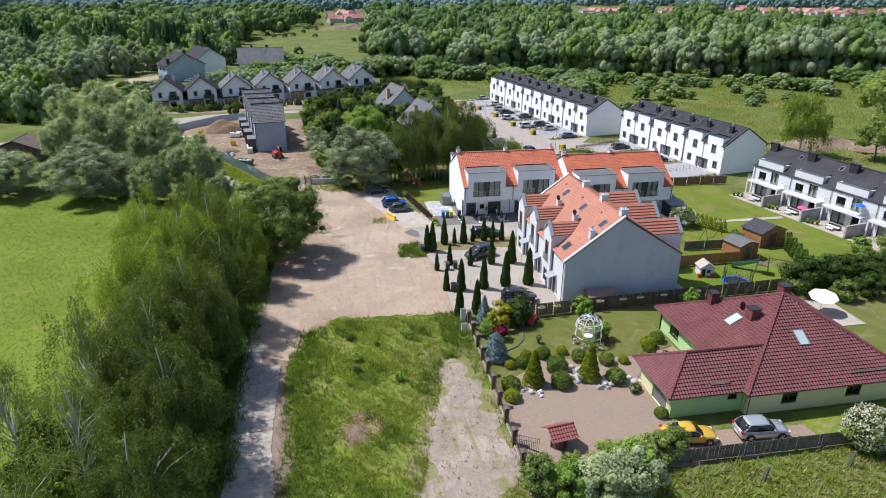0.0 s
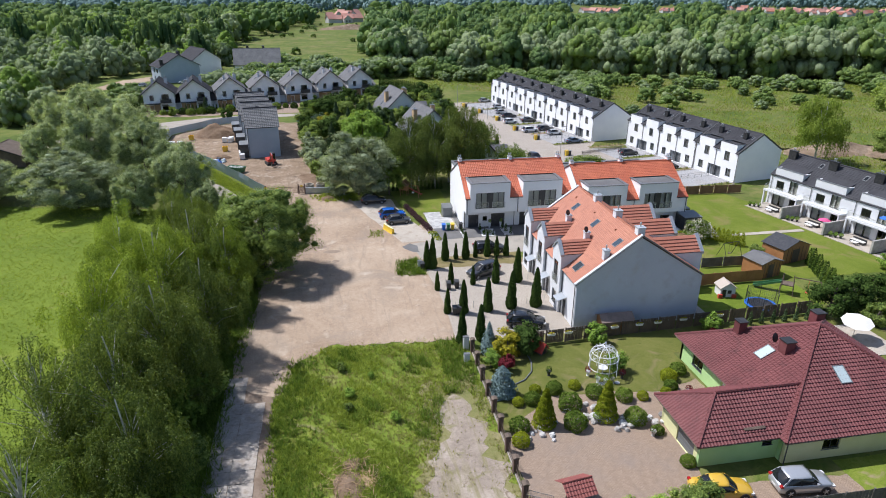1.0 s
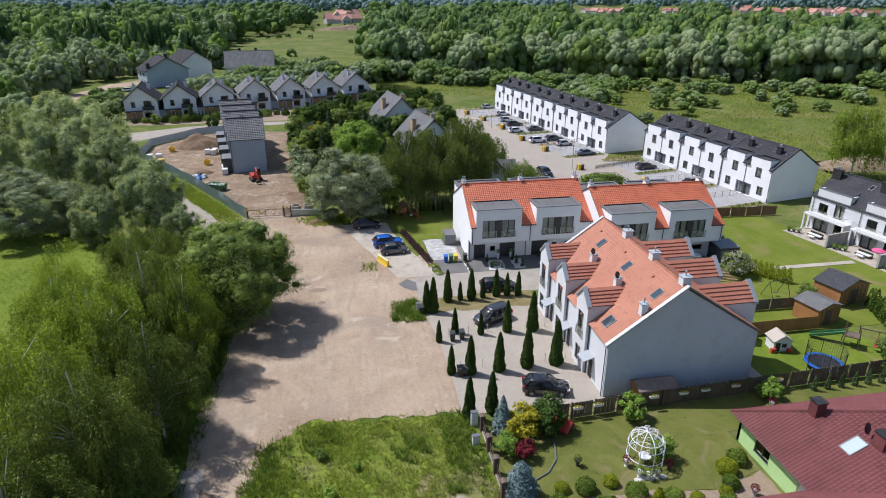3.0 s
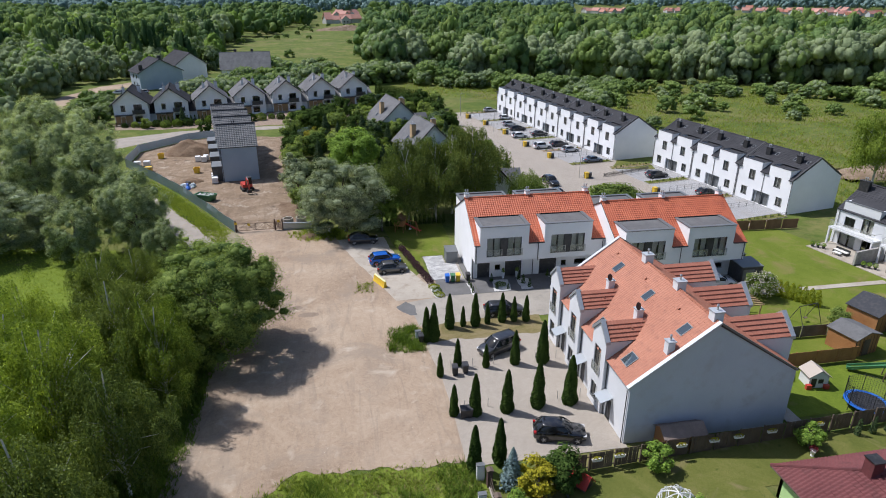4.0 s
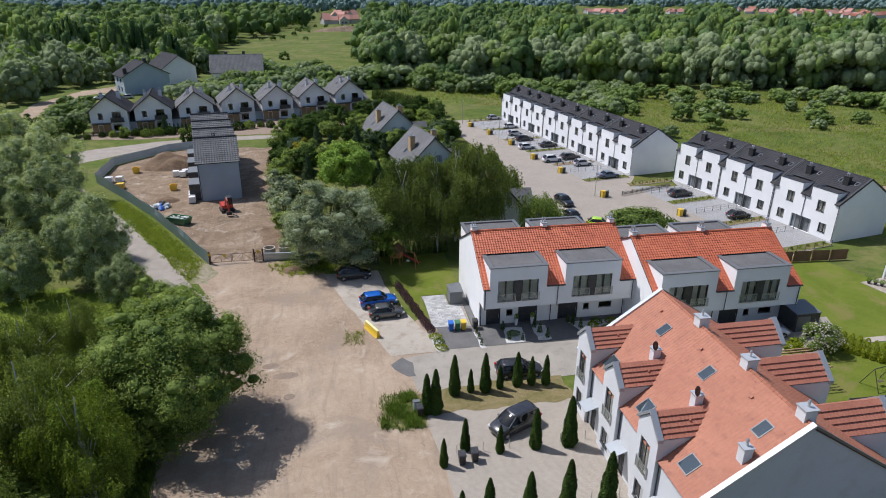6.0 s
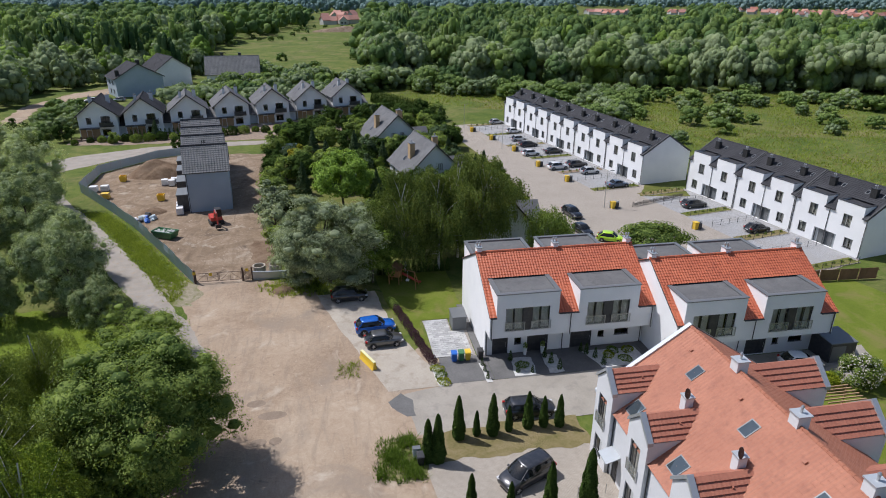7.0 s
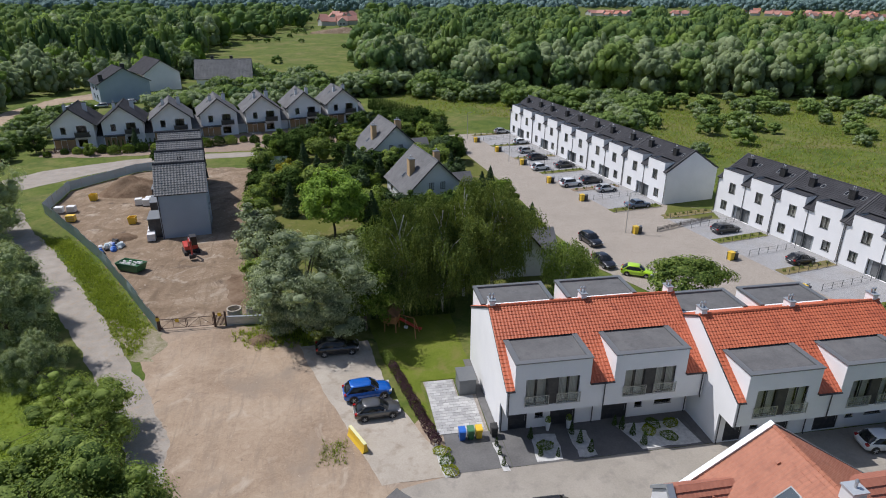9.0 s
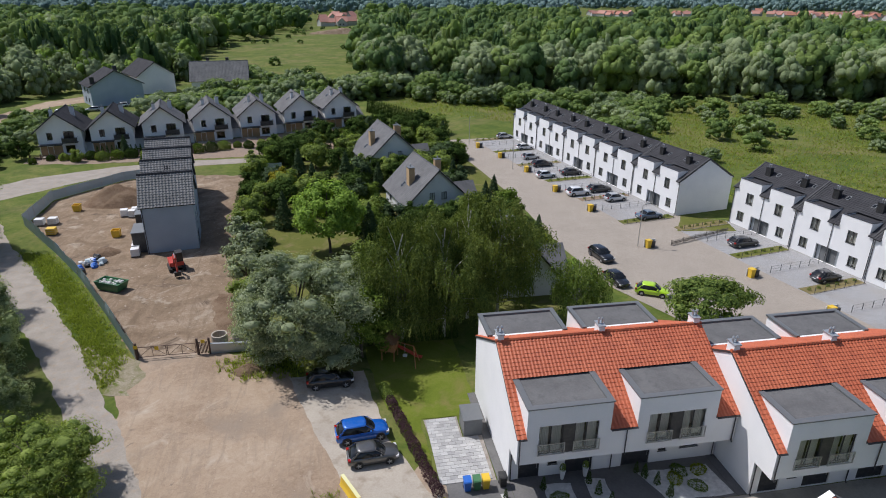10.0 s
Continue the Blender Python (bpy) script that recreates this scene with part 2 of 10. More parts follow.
PALEGREY = surface("light_grey_render", (0.6, 0.61, 0.615), (0.68, 0.685, 0.69), 0.85, 0.3, 12, 0.08)
BLUEGREY = surface("blue_grey_render", (0.34, 0.40, 0.46), (0.4, 0.46, 0.52), 0.85, 0.3, 12, 0.06)
GREEN = surface("lime_green_render", (0.36, 0.55, 0.22), (0.43, 0.62, 0.27), 0.85, 0.4, 12, 0.08)
CREAM = surface("pale_yellow_render", (0.62, 0.60, 0.30), (0.70, 0.67, 0.37), 0.85, 0.4, 12, 0.08)
ORANGE = surface("orange_clay_tile", (0.42, 0.1, 0.043), (0.52, 0.14, 0.062), 0.6, 0.35, 4.0, 0.1, dirt=(0.35, 0.082, 0.038))
SALMON = surface("faded_clay_tile", (0.33, 0.122, 0.068), (0.41, 0.165, 0.095), 0.65, 0.4, 4.0, 0.15, dirt=(0.27, 0.1, 0.058))
BROWNTILE = surface("brown_red_tile", (0.31, 0.115, 0.072), (0.39, 0.155, 0.098), 0.6, 0.5, 4.0, 0.1)
MAROON = surface("wine_red_tile", (0.12, 0.037, 0.037), (0.18, 0.06, 0.058), 0.6, 0.35, 4.0, 0.1, dirt=(0.1, 0.037, 0.036), spec=0.3)
PALETILE = surface("light_grey_tile", (0.165, 0.165, 0.163), (0.235, 0.232, 0.226), 0.85, 0.4, 4, 0.1, dirt=(0.14, 0.14, 0.135), spec=0.15)
# far village tile and wall: distance haze mixed into the colours
FARTILE = surface("hazy_red_tile", (0.36, 0.17, 0.14), (0.5, 0.26, 0.2), 0.8, 0.02, 4, 0.1)
FARWALL = surface("hazy_pale_wall", (0.42, 0.43, 0.43), (0.6, 0.6, 0.58), 0.8, 0.02, 4, 0.1)
BLIND = paint("skylight_blind", (0.42, 0.5, 0.5), 0.12)
BLACKTILE = surface("anthracite_tile", (0.04, 0.04, 0.044), (0.062, 0.062, 0.067), 0.85, 0.4, 4, 0.1, spec=0.15)
GREYTILE = surface("mid_grey_tile", (0.125, 0.125, 0.127), (0.18, 0.18, 0.182), 0.85, 0.4, 4, 0.1, dirt=(0.11, 0.11, 0.11), spec=0.15)
FLATROOF = surface("grey_roof_felt", (0.10, 0.10, 0.10), (0.145, 0.145, 0.143), 0.85, 0.5, 7, 0.15, dirt=(0.09, 0.09, 0.09))
FLASH = paint("grey_sheet_metal", (0.17, 0.18, 0.185), 0.45, 0.3)
ZINC = paint("pale_sheet_metal", (0.42, 0.45, 0.47), 0.4, 0.5)
DARK = paint("anthracite_paint", (0.035, 0.036, 0.04), 0.45)
FRAME = paint("white_frame", (0.7, 0.7, 0.7), 0.4)
STEEL = paint("brushed_steel", (0.5, 0.5, 0.5), 0.35, 0.8)
CURTAIN = surface("pale_curtain", (0.68, 0.66, 0.61), (0.78, 0.76, 0.7), 0.9, 0.5, 8, 0.2)
INSIDE = surface("room_dark", (0.10, 0.095, 0.09), (0.14, 0.13, 0.12), 0.9)
PANE = window_glass("window_glass", (0.85, 0.88, 0.88), 1.55)
def frosted(name, colour, solid):
    """Tinted balcony glass, partly clear."""
    m, nt, nd, lk, bs = nodes_of(name)
    bs.inputs["Base Color"].default_value = (*colour, 1)
    bs.inputs["Roughness"].default_value = 0.12
    tr = nd.new("ShaderNodeBsdfTransparent")
    mx = nd.new("ShaderNodeMixShader")
    mx.inputs[0].default_value = solid
    lk.new(tr.outputs[0], mx.inputs[1])
    lk.new(bs.outputs[0], mx.inputs[2])
    lk.new(mx.outputs[0], nd["Material Output"].inputs[0])
    return m


RAILGLASS = frosted("rail_glass", (0.5, 0.52, 0.45), 0.3)
MOWN = blend_ground("green_lawn", [(0.32, (0.085, 0.12, 0.013)), (0.52, (0.13, 0.165, 0.021)), (0.7, (0.18, 0.185, 0.045))], 0.18, 2.5, 0.4, patches=[(0.2, 0.54, 0.72, (0.19, 0.165, 0.06))])
BROWNBOARD = surface("brown_board", (0.15, 0.08, 0.042), (0.23, 0.13, 0.07), 0.75, 1.0, 14, 0.4)
WOOD = surface("brown_fence_wood", (0.085, 0.062, 0.045), (0.15, 0.11, 0.08), 0.8, 1.0, 14, 0.4)
GREYWOOD = surface("weathered_wood", (0.085, 0.078, 0.068), (0.16, 0.145, 0.125), 0.85, 1.0, 14, 0.4)
ORANGEWOOD = surface("stained_orange_wood", (0.28, 0.125, 0.045), (0.40, 0.19, 0.075), 0.6, 0.6, 10, 0.3)
OAKPANEL = surface("oak_panel", (0.33, 0.21, 0.105), (0.44, 0.29, 0.155), 0.6, 0.6, 10, 0.2)
BARK = surface("brown_bark", (0.07, 0.055, 0.042), (0.14, 0.115, 0.09), 0.9, 2, 15, 0.6)
BIRCHBARK = surface("birch_bark", (0.35, 0.33, 0.3), (0.68, 0.66, 0.62), 0.8, 1.5, 8, 0.3)
STONE = surface("field_stone", (0.25, 0.235, 0.22), (0.44, 0.42, 0.39), 0.85, 1.2, 9, 0.4, spread=0.3)
BRICKY = surface("chimney_brick", (0.4, 0.27, 0.14), (0.52, 0.36, 0.2), 0.85, 1.0, 10, 0.3)
YELLOW = paint("yellow_paint", (0.72, 0.47, 0.03), 0.45)
BLUEP = paint("blue_plastic", (0.02, 0.13, 0.5), 0.4)
GREENP = paint("green_plastic", (0.05, 0.17, 0.07), 0.45)
REDP = paint("red_paint", (0.5, 0.05, 0.035), 0.4)
BLACKP = paint("black_plastic", (0.02, 0.02, 0.021), 0.5)
WHITEP = paint("white_plastic", (0.75, 0.75, 0.74), 0.4)
PINKP = paint("pink_fabric", (0.6, 0.08, 0.22), 0.8)
RUBBER = paint("tyre_rubber", (0.02, 0.02, 0.02), 0.85)
CARGLASS = paint("car_glass", (0.012, 0.014, 0.016), 0.04, wear=0.03)
LAMPGLASS = paint("lamp_lens", (0.6, 0.6, 0.6), 0.1)
TAIL = paint("tail_lens", (0.35, 0.01, 0.01), 0.15)
TARP = paint("blue_grey_sheeting", (0.44, 0.52, 0.55), 0.5)
BIRCH = leafage("birch_leaves", (0.05, 0.085, 0.019), (0.235, 0.29, 0.068), through=0.38, patch=0.3)
FRESHBIRCH = leafage("fresh_birch_leaves", (0.1, 0.16, 0.022), (0.38, 0.47, 0.078), through=0.44, patch=0.3)
WILLOW = leafage("willow_leaves", (0.2, 0.26, 0.125), (0.56, 0.63, 0.37), 0.2, 0.48)
SILVER = leafage("silver_leaves", (0.15, 0.195, 0.11), (0.51, 0.57, 0.37), 0.2, 0.44)
BROAD = leafage("broad_leaves", (0.095, 0.155, 0.036), (0.37, 0.46, 0.11), 0.2, 0.45)
BRIGHT = leafage("bright_leaves", (0.11, 0.2, 0.03), (0.35, 0.5, 0.08), 0.2, 0.36)
THUJA = leafage("thuja_scales", (0.028, 0.055, 0.012), (0.085, 0.135, 0.03), 0.02, 0.12)
FIR = leafage("fir_needles", (0.03, 0.058, 0.022), (0.1, 0.15, 0.06), 0.15, 0.15)
BLUEFIR = leafage("blue_spruce_needles", (0.1, 0.155, 0.155), (0.3, 0.4, 0.41), 0.1, 0.2)
GOLDEN = leafage("golden_leaves", (0.2, 0.19, 0.01), (0.52, 0.46, 0.03))
LIME = leafage("lime_topiary", (0.15, 0.2, 0.012), (0.42, 0.46, 0.04), 0.05, 0.45)
BOX = leafage("box_leaves", (0.055, 0.1, 0.015), (0.2, 0.28, 0.045), 0.05, 0.25)
CRIMSON = leafage("crimson_leaves", (0.09, 0.01, 0.016), (0.26, 0.03, 0.045))
PURPLE = leafage("purple_hedge_leaves", (0.045, 0.02, 0.03), (0.13, 0.07, 0.085))
BLOSSOM = leafage("white_blossom", (0.4, 0.37, 0.3), (0.7, 0.66, 0.58))
# WOODLAND and WOODDARK colours are lightened partly to stand for distance haze
WOODLAND = leafage("woodland_leaves", (0.1, 0.172, 0.05), (0.37, 0.485, 0.15), 0.1, 0.44, patch=0.07, single=0.4, grain=1.1)
WOODDARK = leafage("dark_woodland_leaves", (0.06, 0.122, 0.046), (0.225, 0.34, 0.12), 0.1, 0.42, patch=0.07, single=0.4, grain=1.1)
WOODPALE = leafage("pale_willow_leaves", (0.18, 0.25, 0.12), (0.47, 0.555, 0.315), 0.12, 0.46, patch=0.07, single=0.4, grain=1.1)
WOODFRESH = leafage("fresh_woodland_leaves", (0.11, 0.2, 0.033), (0.35, 0.5, 0.09), 0.1, 0.36, patch=0.07, single=0.4, grain=1.1)
# distance haze is put into this pale blue-green leaf colour
HAZYWOOD = leafage("hazy_wood_leaves", (0.08, 0.15, 0.15), (0.27, 0.38, 0.36), 0.05, 0.2, patch=0.02, single=0.5, grain=0.3)
LANE = surface("lane_concrete", (0.25, 0.22, 0.185), (0.35, 0.315, 0.27), 0.92, 0.5, 7, 0.25, dirt=(0.33, 0.26, 0.19))
BLADES = leafage("grass_blades", (0.15, 0.21, 0.02), (0.38, 0.45, 0.075), 0.2, 0.45, patch=0.25)
LUSHBLADES = leafage("lush_grass_blades", (0.07, 0.125, 0.014), (0.2, 0.29, 0.045), 0.15, 0.45, patch=0.3)
DRYBLADES = leafage("dry_grass_blades", (0.2, 0.19, 0.06), (0.42, 0.38, 0.17), 0.2, 0.45, patch=0.4)


# ---- building blocks ----
class Shape:
    """Vertices and faces of one part, in metres."""

    def __init__(self):
        self.v, self.f = [], []

    def poly(self, *pts):
        n = len(self.v)
        self.v += [tuple(p) for p in pts]
        self.f.append(tuple(range(n, n + len(pts))))
        return self

    def box(self, x0, y0, z0, x1, y1, z1, m=None):
        n = len(self.v)
        pts = [(x, y, z) for z in (z0, z1) for y in (y0, y1) for x in (x0, x1)]
        self.v += [tuple(m @ Vector(p)) for p in pts] if m is not None else pts
        self.f += [tuple(n + i for i in q) for q in ((0, 2, 3, 1), (4, 5, 7, 6), (0, 1, 5, 4), (2, 6, 7, 3), (0, 4, 6, 2), (1, 3, 7, 5))]
        return self

    def prism(self, pts, axis, lo, hi):
        """A flat outline pushed along an axis: pts are (y, z) for x, (x, z) for y, (x, y) for z."""
        put = {"x": lambda a, b, c: (c, a, b), "y": lambda a, b, c: (a, c, b), "z": lambda a, b, c: (a, b, c)}[axis]
        n, k = len(self.v), len(pts)
        self.v += [put(a, b, lo) for a, b in pts] + [put(a, b, hi) for a, b in pts]
        self.f += [tuple(range(n, n + k)), tuple(range(n + k, n + 2 * k))]
        self.f += [(n + i, n + (i + 1) % k, n + k + (i + 1) % k, n + k + i) for i in range(k)]
        return self

    def tube(self, a, b, r0, r1=None, sides=8, caps=True):
        a, b = Vector(a), Vector(b)
        r1 = r0 if r1 is None else r1
        q = (b - a).to_track_quat("Z", "Y")
        n = len(self.v)
        for c, r in ((a, r0), (b, r1)):
            for i in range(sides):
                w = 2 * math.pi * i / sides
                self.v.append(tuple(c + q @ Vector((r * math.cos(w), r * math.sin(w), 0))))
        self.f += [(n + i, n + (i + 1) % sides, n + sides + (i + 1) % sides, n + sides + i) for i in range(sides)]
        if caps:
            self.f += [tuple(range(n, n + sides)), tuple(range(n + sides, n + 2 * sides))]
        return self

    def rod(self, pts, r, sides=5):
        for a, b in zip(pts, pts[1:]):
            self.tube(a, b, r, r, sides)
        return self

    def rings(self, rows, closed=True, caps=True):
        """Skin over rows of points of equal number."""
        n, k = len(self.v), len(rows[0])
        for r in rows:
            self.v += [tuple(p) for p in r]
        for j in range(len(rows) - 1):
            for i in range(k if closed else k - 1):
                self.f.append((n + j * k + i, n + j * k + (i + 1) % k, n + (j + 1) * k + (i + 1) % k, n + (j + 1) * k + i))
        if caps:
            self.f += [tuple(range(n, n + k)), tuple(range(n + (len(rows) - 1) * k, n + len(rows) * k))]
        return self

    def blob(self, c, rx, ry, rz, seed=0, rough=0.15, rings=5, seg=8, flat=True):
        rg = random.Random(seed)
        rows = []
        for j in range(1, rings):
            th = math.pi * j / rings
            rows.append([(c[0] + rx * s * math.sin(th) * math.cos(p), c[1] + ry * s * math.sin(th) * math.sin(p), c[2] + rz * s * math.cos(th))
                         for i in range(seg) for p, s in [(2 * math.pi * i / seg, 1 + rg.uniform(-rough, rough))]])
        return self.rings(rows)

    def moved(self, m):
        self.v = [tuple(m @ Vector(p)) for p in self.v]
        return self

    def mesh(self, name, smooth=False):
        me = bpy.data.meshes.new(name)
        me.from_pydata(self.v, [], self.f)
        if len(self.f) < 4000:
            bm = bmesh.new()
            bm.from_mesh(me)
            bmesh.ops.recalc_face_normals(bm, faces=bm.faces)
            bm.to_mesh(me)
            bm.free()
        if smooth:
            me.polygons.foreach_set("use_smooth", [True] * len(me.polygons))
        return me


def dressed(name, me, material):
    """An object on a mesh that others may share, with a material of its own."""
    if not me.materials:
        me.materials.append(material)
    ob = new(name, me)
    if me.materials[0] != material:
        ob.material_slots[0].link = "OBJECT"
        ob.material_slots[0].material = material
    return ob


def part(name, shape, material, parent, label="", m=None, smooth=False):
    me = shape if isinstance(shape, bpy.types.Mesh) else shape.mesh(name, smooth)
    ob = dressed(name, me, material)
    ob.parent = parent
    if m is not None:
        ob.matrix_basis = m
    return tagged(ob, label) if label else ob


def thing(name, label, category, m=None, group="", kind=""):
    ob = new(name)
    ob.empty_display_size = 0.2
    if m is not None:
        ob.matrix_basis = m
    return tagged(ob, label, category, group, kind)


def solo(name, shape, material, label, category, m=None, group="", kind="", smooth=False):
    """A thing that is one mesh."""
    me = shape if isinstance(shape, bpy.types.Mesh) else shape.mesh(name, smooth)
    ob = dressed(name, me, material)
    if m is not None:
        ob.matrix_basis = m
    return tagged(ob, label, category, group, kind)


def wall_shape(length, height, thick, holes=(), gable=None):
    """A wall along x with its outer face at y = 0, with openings (x, z, width, height), and a pointed top (x, z)."""
    s = Shape()
    xs = sorted({0.0, length, *[h[0] for h in holes], *[h[0] + h[2] for h in holes]})
    zs = sorted({0.0, height, *[h[1] for h in holes], *[h[1] + h[3] for h in holes]})
    for xa, xb in zip(xs, xs[1:]):
        for za, zb in zip(zs, zs[1:]):
            cx, cz = (xa + xb) / 2, (za + zb) / 2
            if any(h[0] < cx < h[0] + h[2] and h[1] < cz < h[1] + h[3] for h in holes):
                continue
            s.poly((xa, 0, za), (xb, 0, za), (xb, 0, zb), (xa, 0, zb))
            s.poly((xa, thick, za), (xa, thick, zb), (xb, thick, zb), (xb, thick, za))
    for x, z, w, h in holes:
        a, b, c, d = (x, z), (x + w, z), (x + w, z + h), (x, z + h)
        for p, q in ((a, b), (b, c), (c, d), (d, a)):
            s.poly((p[0], 0, p[1]), (p[0], thick, p[1]), (q[0], thick, q[1]), (q[0], 0, q[1]))
    for p, q in (((0, 0), (length, 0)), ((length, 0), (length, height)), ((0, height), (0, 0))) + ((((length, height), (0, height)),) if not gable else ()):
        s.poly((p[0], 0, p[1]), (p[0], thick, p[1]), (q[0], thick, q[1]), (q[0], 0, q[1]))
    if gable:
        s.prism([(0, height), (length, height), *( [gable] if not isinstance(gable, list) else gable)], "y", 0, thick)
    return s


MESHES = {}


def once(key, make):
    if key not in MESHES:
        MESHES[key] = make()
    return MESHES[key]


def frame_shape(w, h, cols=1, bar=0.07, depth=0.07, rows=1):
    s = Shape()
    s.box(0, 0, 0, w, depth, bar).box(0, 0, h - bar, w, depth, h)
    s.box(0, 0, bar, bar, depth, h - bar).box(w - bar, 0, bar, w, depth, h - bar)
    for i in range(1, cols):
        x = w * i / cols
        s.box(x - bar / 2, 0, bar, x + bar / 2, depth, h - bar)
    for i in range(1, rows):
        z = h * i / rows
        s.box(bar, 0.005, z - bar / 2, w - bar, depth - 0.005, z + bar / 2)
    return s


def window(parent, m, x, z, w, h, cols=2, mat=None, sill=True, curtain=False, inset=0.1):
    """A window in an opening of a wall placed by m: frame with pane, sill, room behind."""
    mat = mat or DARK
    key = (round(w, 2), round(h, 2), cols, mat.name)
    win = part("window", once(("frame", *key), lambda: frame_shape(w, h, cols).mesh("window")), mat, parent, m=m @ pose(x, inset, z))
    part("pane", once(("pane", *key[:2]), lambda: Shape().poly((0.05, 0, 0.05), (w - 0.05, 0, 0.05), (w - 0.05, 0, h - 0.05), (0.05, 0, h - 0.05)).mesh("pane")), PANE, win, m=pose(0, 0.035, 0)).visible_shadow = False
    if sill:
        part("sill", once(("sill", *key[:1]), lambda: Shape().box(-0.06, -0.14, -0.05, w + 0.06, 0.08, 0.0).mesh("sill")), FLASH, win)
    if curtain:
        def drape():
            s = Shape()
            for x0, x1 in ((0.05, 0.45 * w), (0.55 * w, w - 0.05)):
                n = 12
                row = [(x0 + (x1 - x0) * i / n, 0.25 + 0.05 * (i % 2)) for i in range(n + 1)]
                s.rings([[(a, b, 0.05) for a, b in row], [(a, b, h - 0.05) for a, b in row]], closed=False, caps=False)
            return s.mesh("curtain")
        part("curtain", once(("drape", *key[:2]), drape), CURTAIN, win)
    return win


def door(parent, m, x, w, h, mat=None, z=0.0, light=True):
    mat = mat or DARK
    def leaf():
        s = frame_shape(w, h, 1, 0.08, 0.09)
        s.box(0.08, 0.03, 0.02, w - 0.08, 0.075, h - 0.08)
        return s.mesh("door")
    d = part("door", once(("door", round(w, 2), round(h, 2), mat.name), leaf), mat, parent, m=m @ pose(x, 0.1, z))
    for k in range(4):
        part("door_panel", once(("door_panel", round(w, 2), round(h, 2)), lambda: Shape().box(0.16, 0.015, 0, w - 0.3, 0.0298, h / 7).mesh("door_panel")), mat, d, m=pose(0, 0, 0.2 + k * h / 4.6))
    part("door_handle", once("handle", lambda: Shape().rod([(0, 0, 0), (0, -0.06, 0), (0, -0.06, 0.5), (0, 0, 0.5)], 0.018).mesh("door_handle")), STEEL, d, "steel bar handle", m=pose(w - 0.2, 0.02, 0.8))
    return d


def tiles_mesh(name, o, along, up, length, run, tw=0.3, th=0.36, amp=0.035, step=0.03, left=None, right=None, per=4):
    """Rows of wavy tiles on a roof plane from o, length along the eave and run up the slope; left and right give the edge at a height."""
    o, along, up = Vector(o), Vector(along).normalized(), Vector(up).normalized()
    nrm = np.array(along.cross(up).normalized())
    o, along, up = np.array(o), np.array(along), np.array(up)
    cols, rows = max(1, round(length / tw)), max(1, round(run / th))
    u = np.linspace(0, length, cols * per + 1)
    ph = (u / length * cols) % 1.0
    h = amp * np.clip(np.cos(2 * np.pi * (ph - 0.35)) * 0.5 + 0.5, 0, 1) ** 1.3
    verts, n = [], len(u)
    for r in range(rows):
        for k, lift in ((0, step), (1, 0.004)):
            vv = run * (r + k) / rows
            uu = np.clip(u, left(vv) if left else 0, max(right(vv), left(vv) if left else 0) if right else length)
            verts.append(o + uu[:, None] * along + vv * up + (h + lift)[:, None] * nrm)
    verts = np.concatenate(verts)
    lines = np.arange(2 * rows - 1)
    i = np.arange(n - 1)
    a = (lines[:, None] * n + i[None, :]).ravel()
    faces = np.stack([a, a + 1, a + n + 1, a + n], 1)
    if left or right:
        p = verts[faces]
        area = np.linalg.norm(np.cross(p[:, 1] - p[:, 3], p[:, 2] - p[:, 0]), axis=1)
        faces = faces[area > 1e-4]
    return quads_mesh(name, verts, faces)


def quads_mesh(name, verts, faces, smooth=False):
    me = bpy.data.meshes.new(name)
    nf, k = faces.shape
    me.vertices.add(len(verts))
    me.vertices.foreach_set("co", np.ascontiguousarray(verts, dtype=np.float32).ravel())
    me.loops.add(nf * k)
    me.loops.foreach_set("vertex_index", np.ascontiguousarray(faces, dtype=np.int32).ravel())
    me.polygons.add(nf)
    me.polygons.foreach_set("loop_start", np.arange(0, nf * k, k, dtype=np.int32))
    me.polygons.foreach_set("loop_total", np.full(nf, k, dtype=np.int32))
    me.polygons.foreach_set("use_smooth", np.ascontiguousarray(np.broadcast_to(smooth, nf), dtype=bool))
    me.update(calc_edges=True)
    return me


def ridge_caps(parent, a, b, mat, r=0.13, name="ridge_cap"):
    """Lapped ridge tiles along a line, as one ribbed run."""
    a, b = Vector(a), Vector(b)
    n = max(2, int((b - a).length / 0.4))
    d = (b - a).normalized()
    side = d.cross(Vector((0, 0, 1))).normalized()
    up = side.cross(d)
    rows = []
    for i in range(n):
        for f, rr in ((i / n, r * 1.1), ((i + 0.98) / n, r * 0.9)):
            c = a.lerp(b, f)
            rows.append([c + side * rr * math.cos(q * 1.0472) + up * rr * math.sin(q * 1.0472) for q in range(6)])
    return part(name, Shape().rings(rows), mat, parent)


def outline(pts, jitter, seed, gap=0.7):
    """A closed outline with finely broken edges."""
    rg = random.Random(seed)
    res = []
    for (x0, y0), (x1, y1) in zip(pts, pts[1:] + pts[:1]):
        d = math.hypot(x1 - x0, y1 - y0)
        n = max(1, int(d / gap)) if jitter else 1
        nx, ny = (y1 - y0) / (d or 1), -(x1 - x0) / (d or 1)
        for i in range(n):
            w = 0 if i == 0 else rg.uniform(-jitter, jitter) + jitter * math.sin(i * 0.7 + seed)
            res.append((x0 + (x1 - x0) * i / n + nx * w, y0 + (y1 - y0) * i / n + ny * w))
    return res


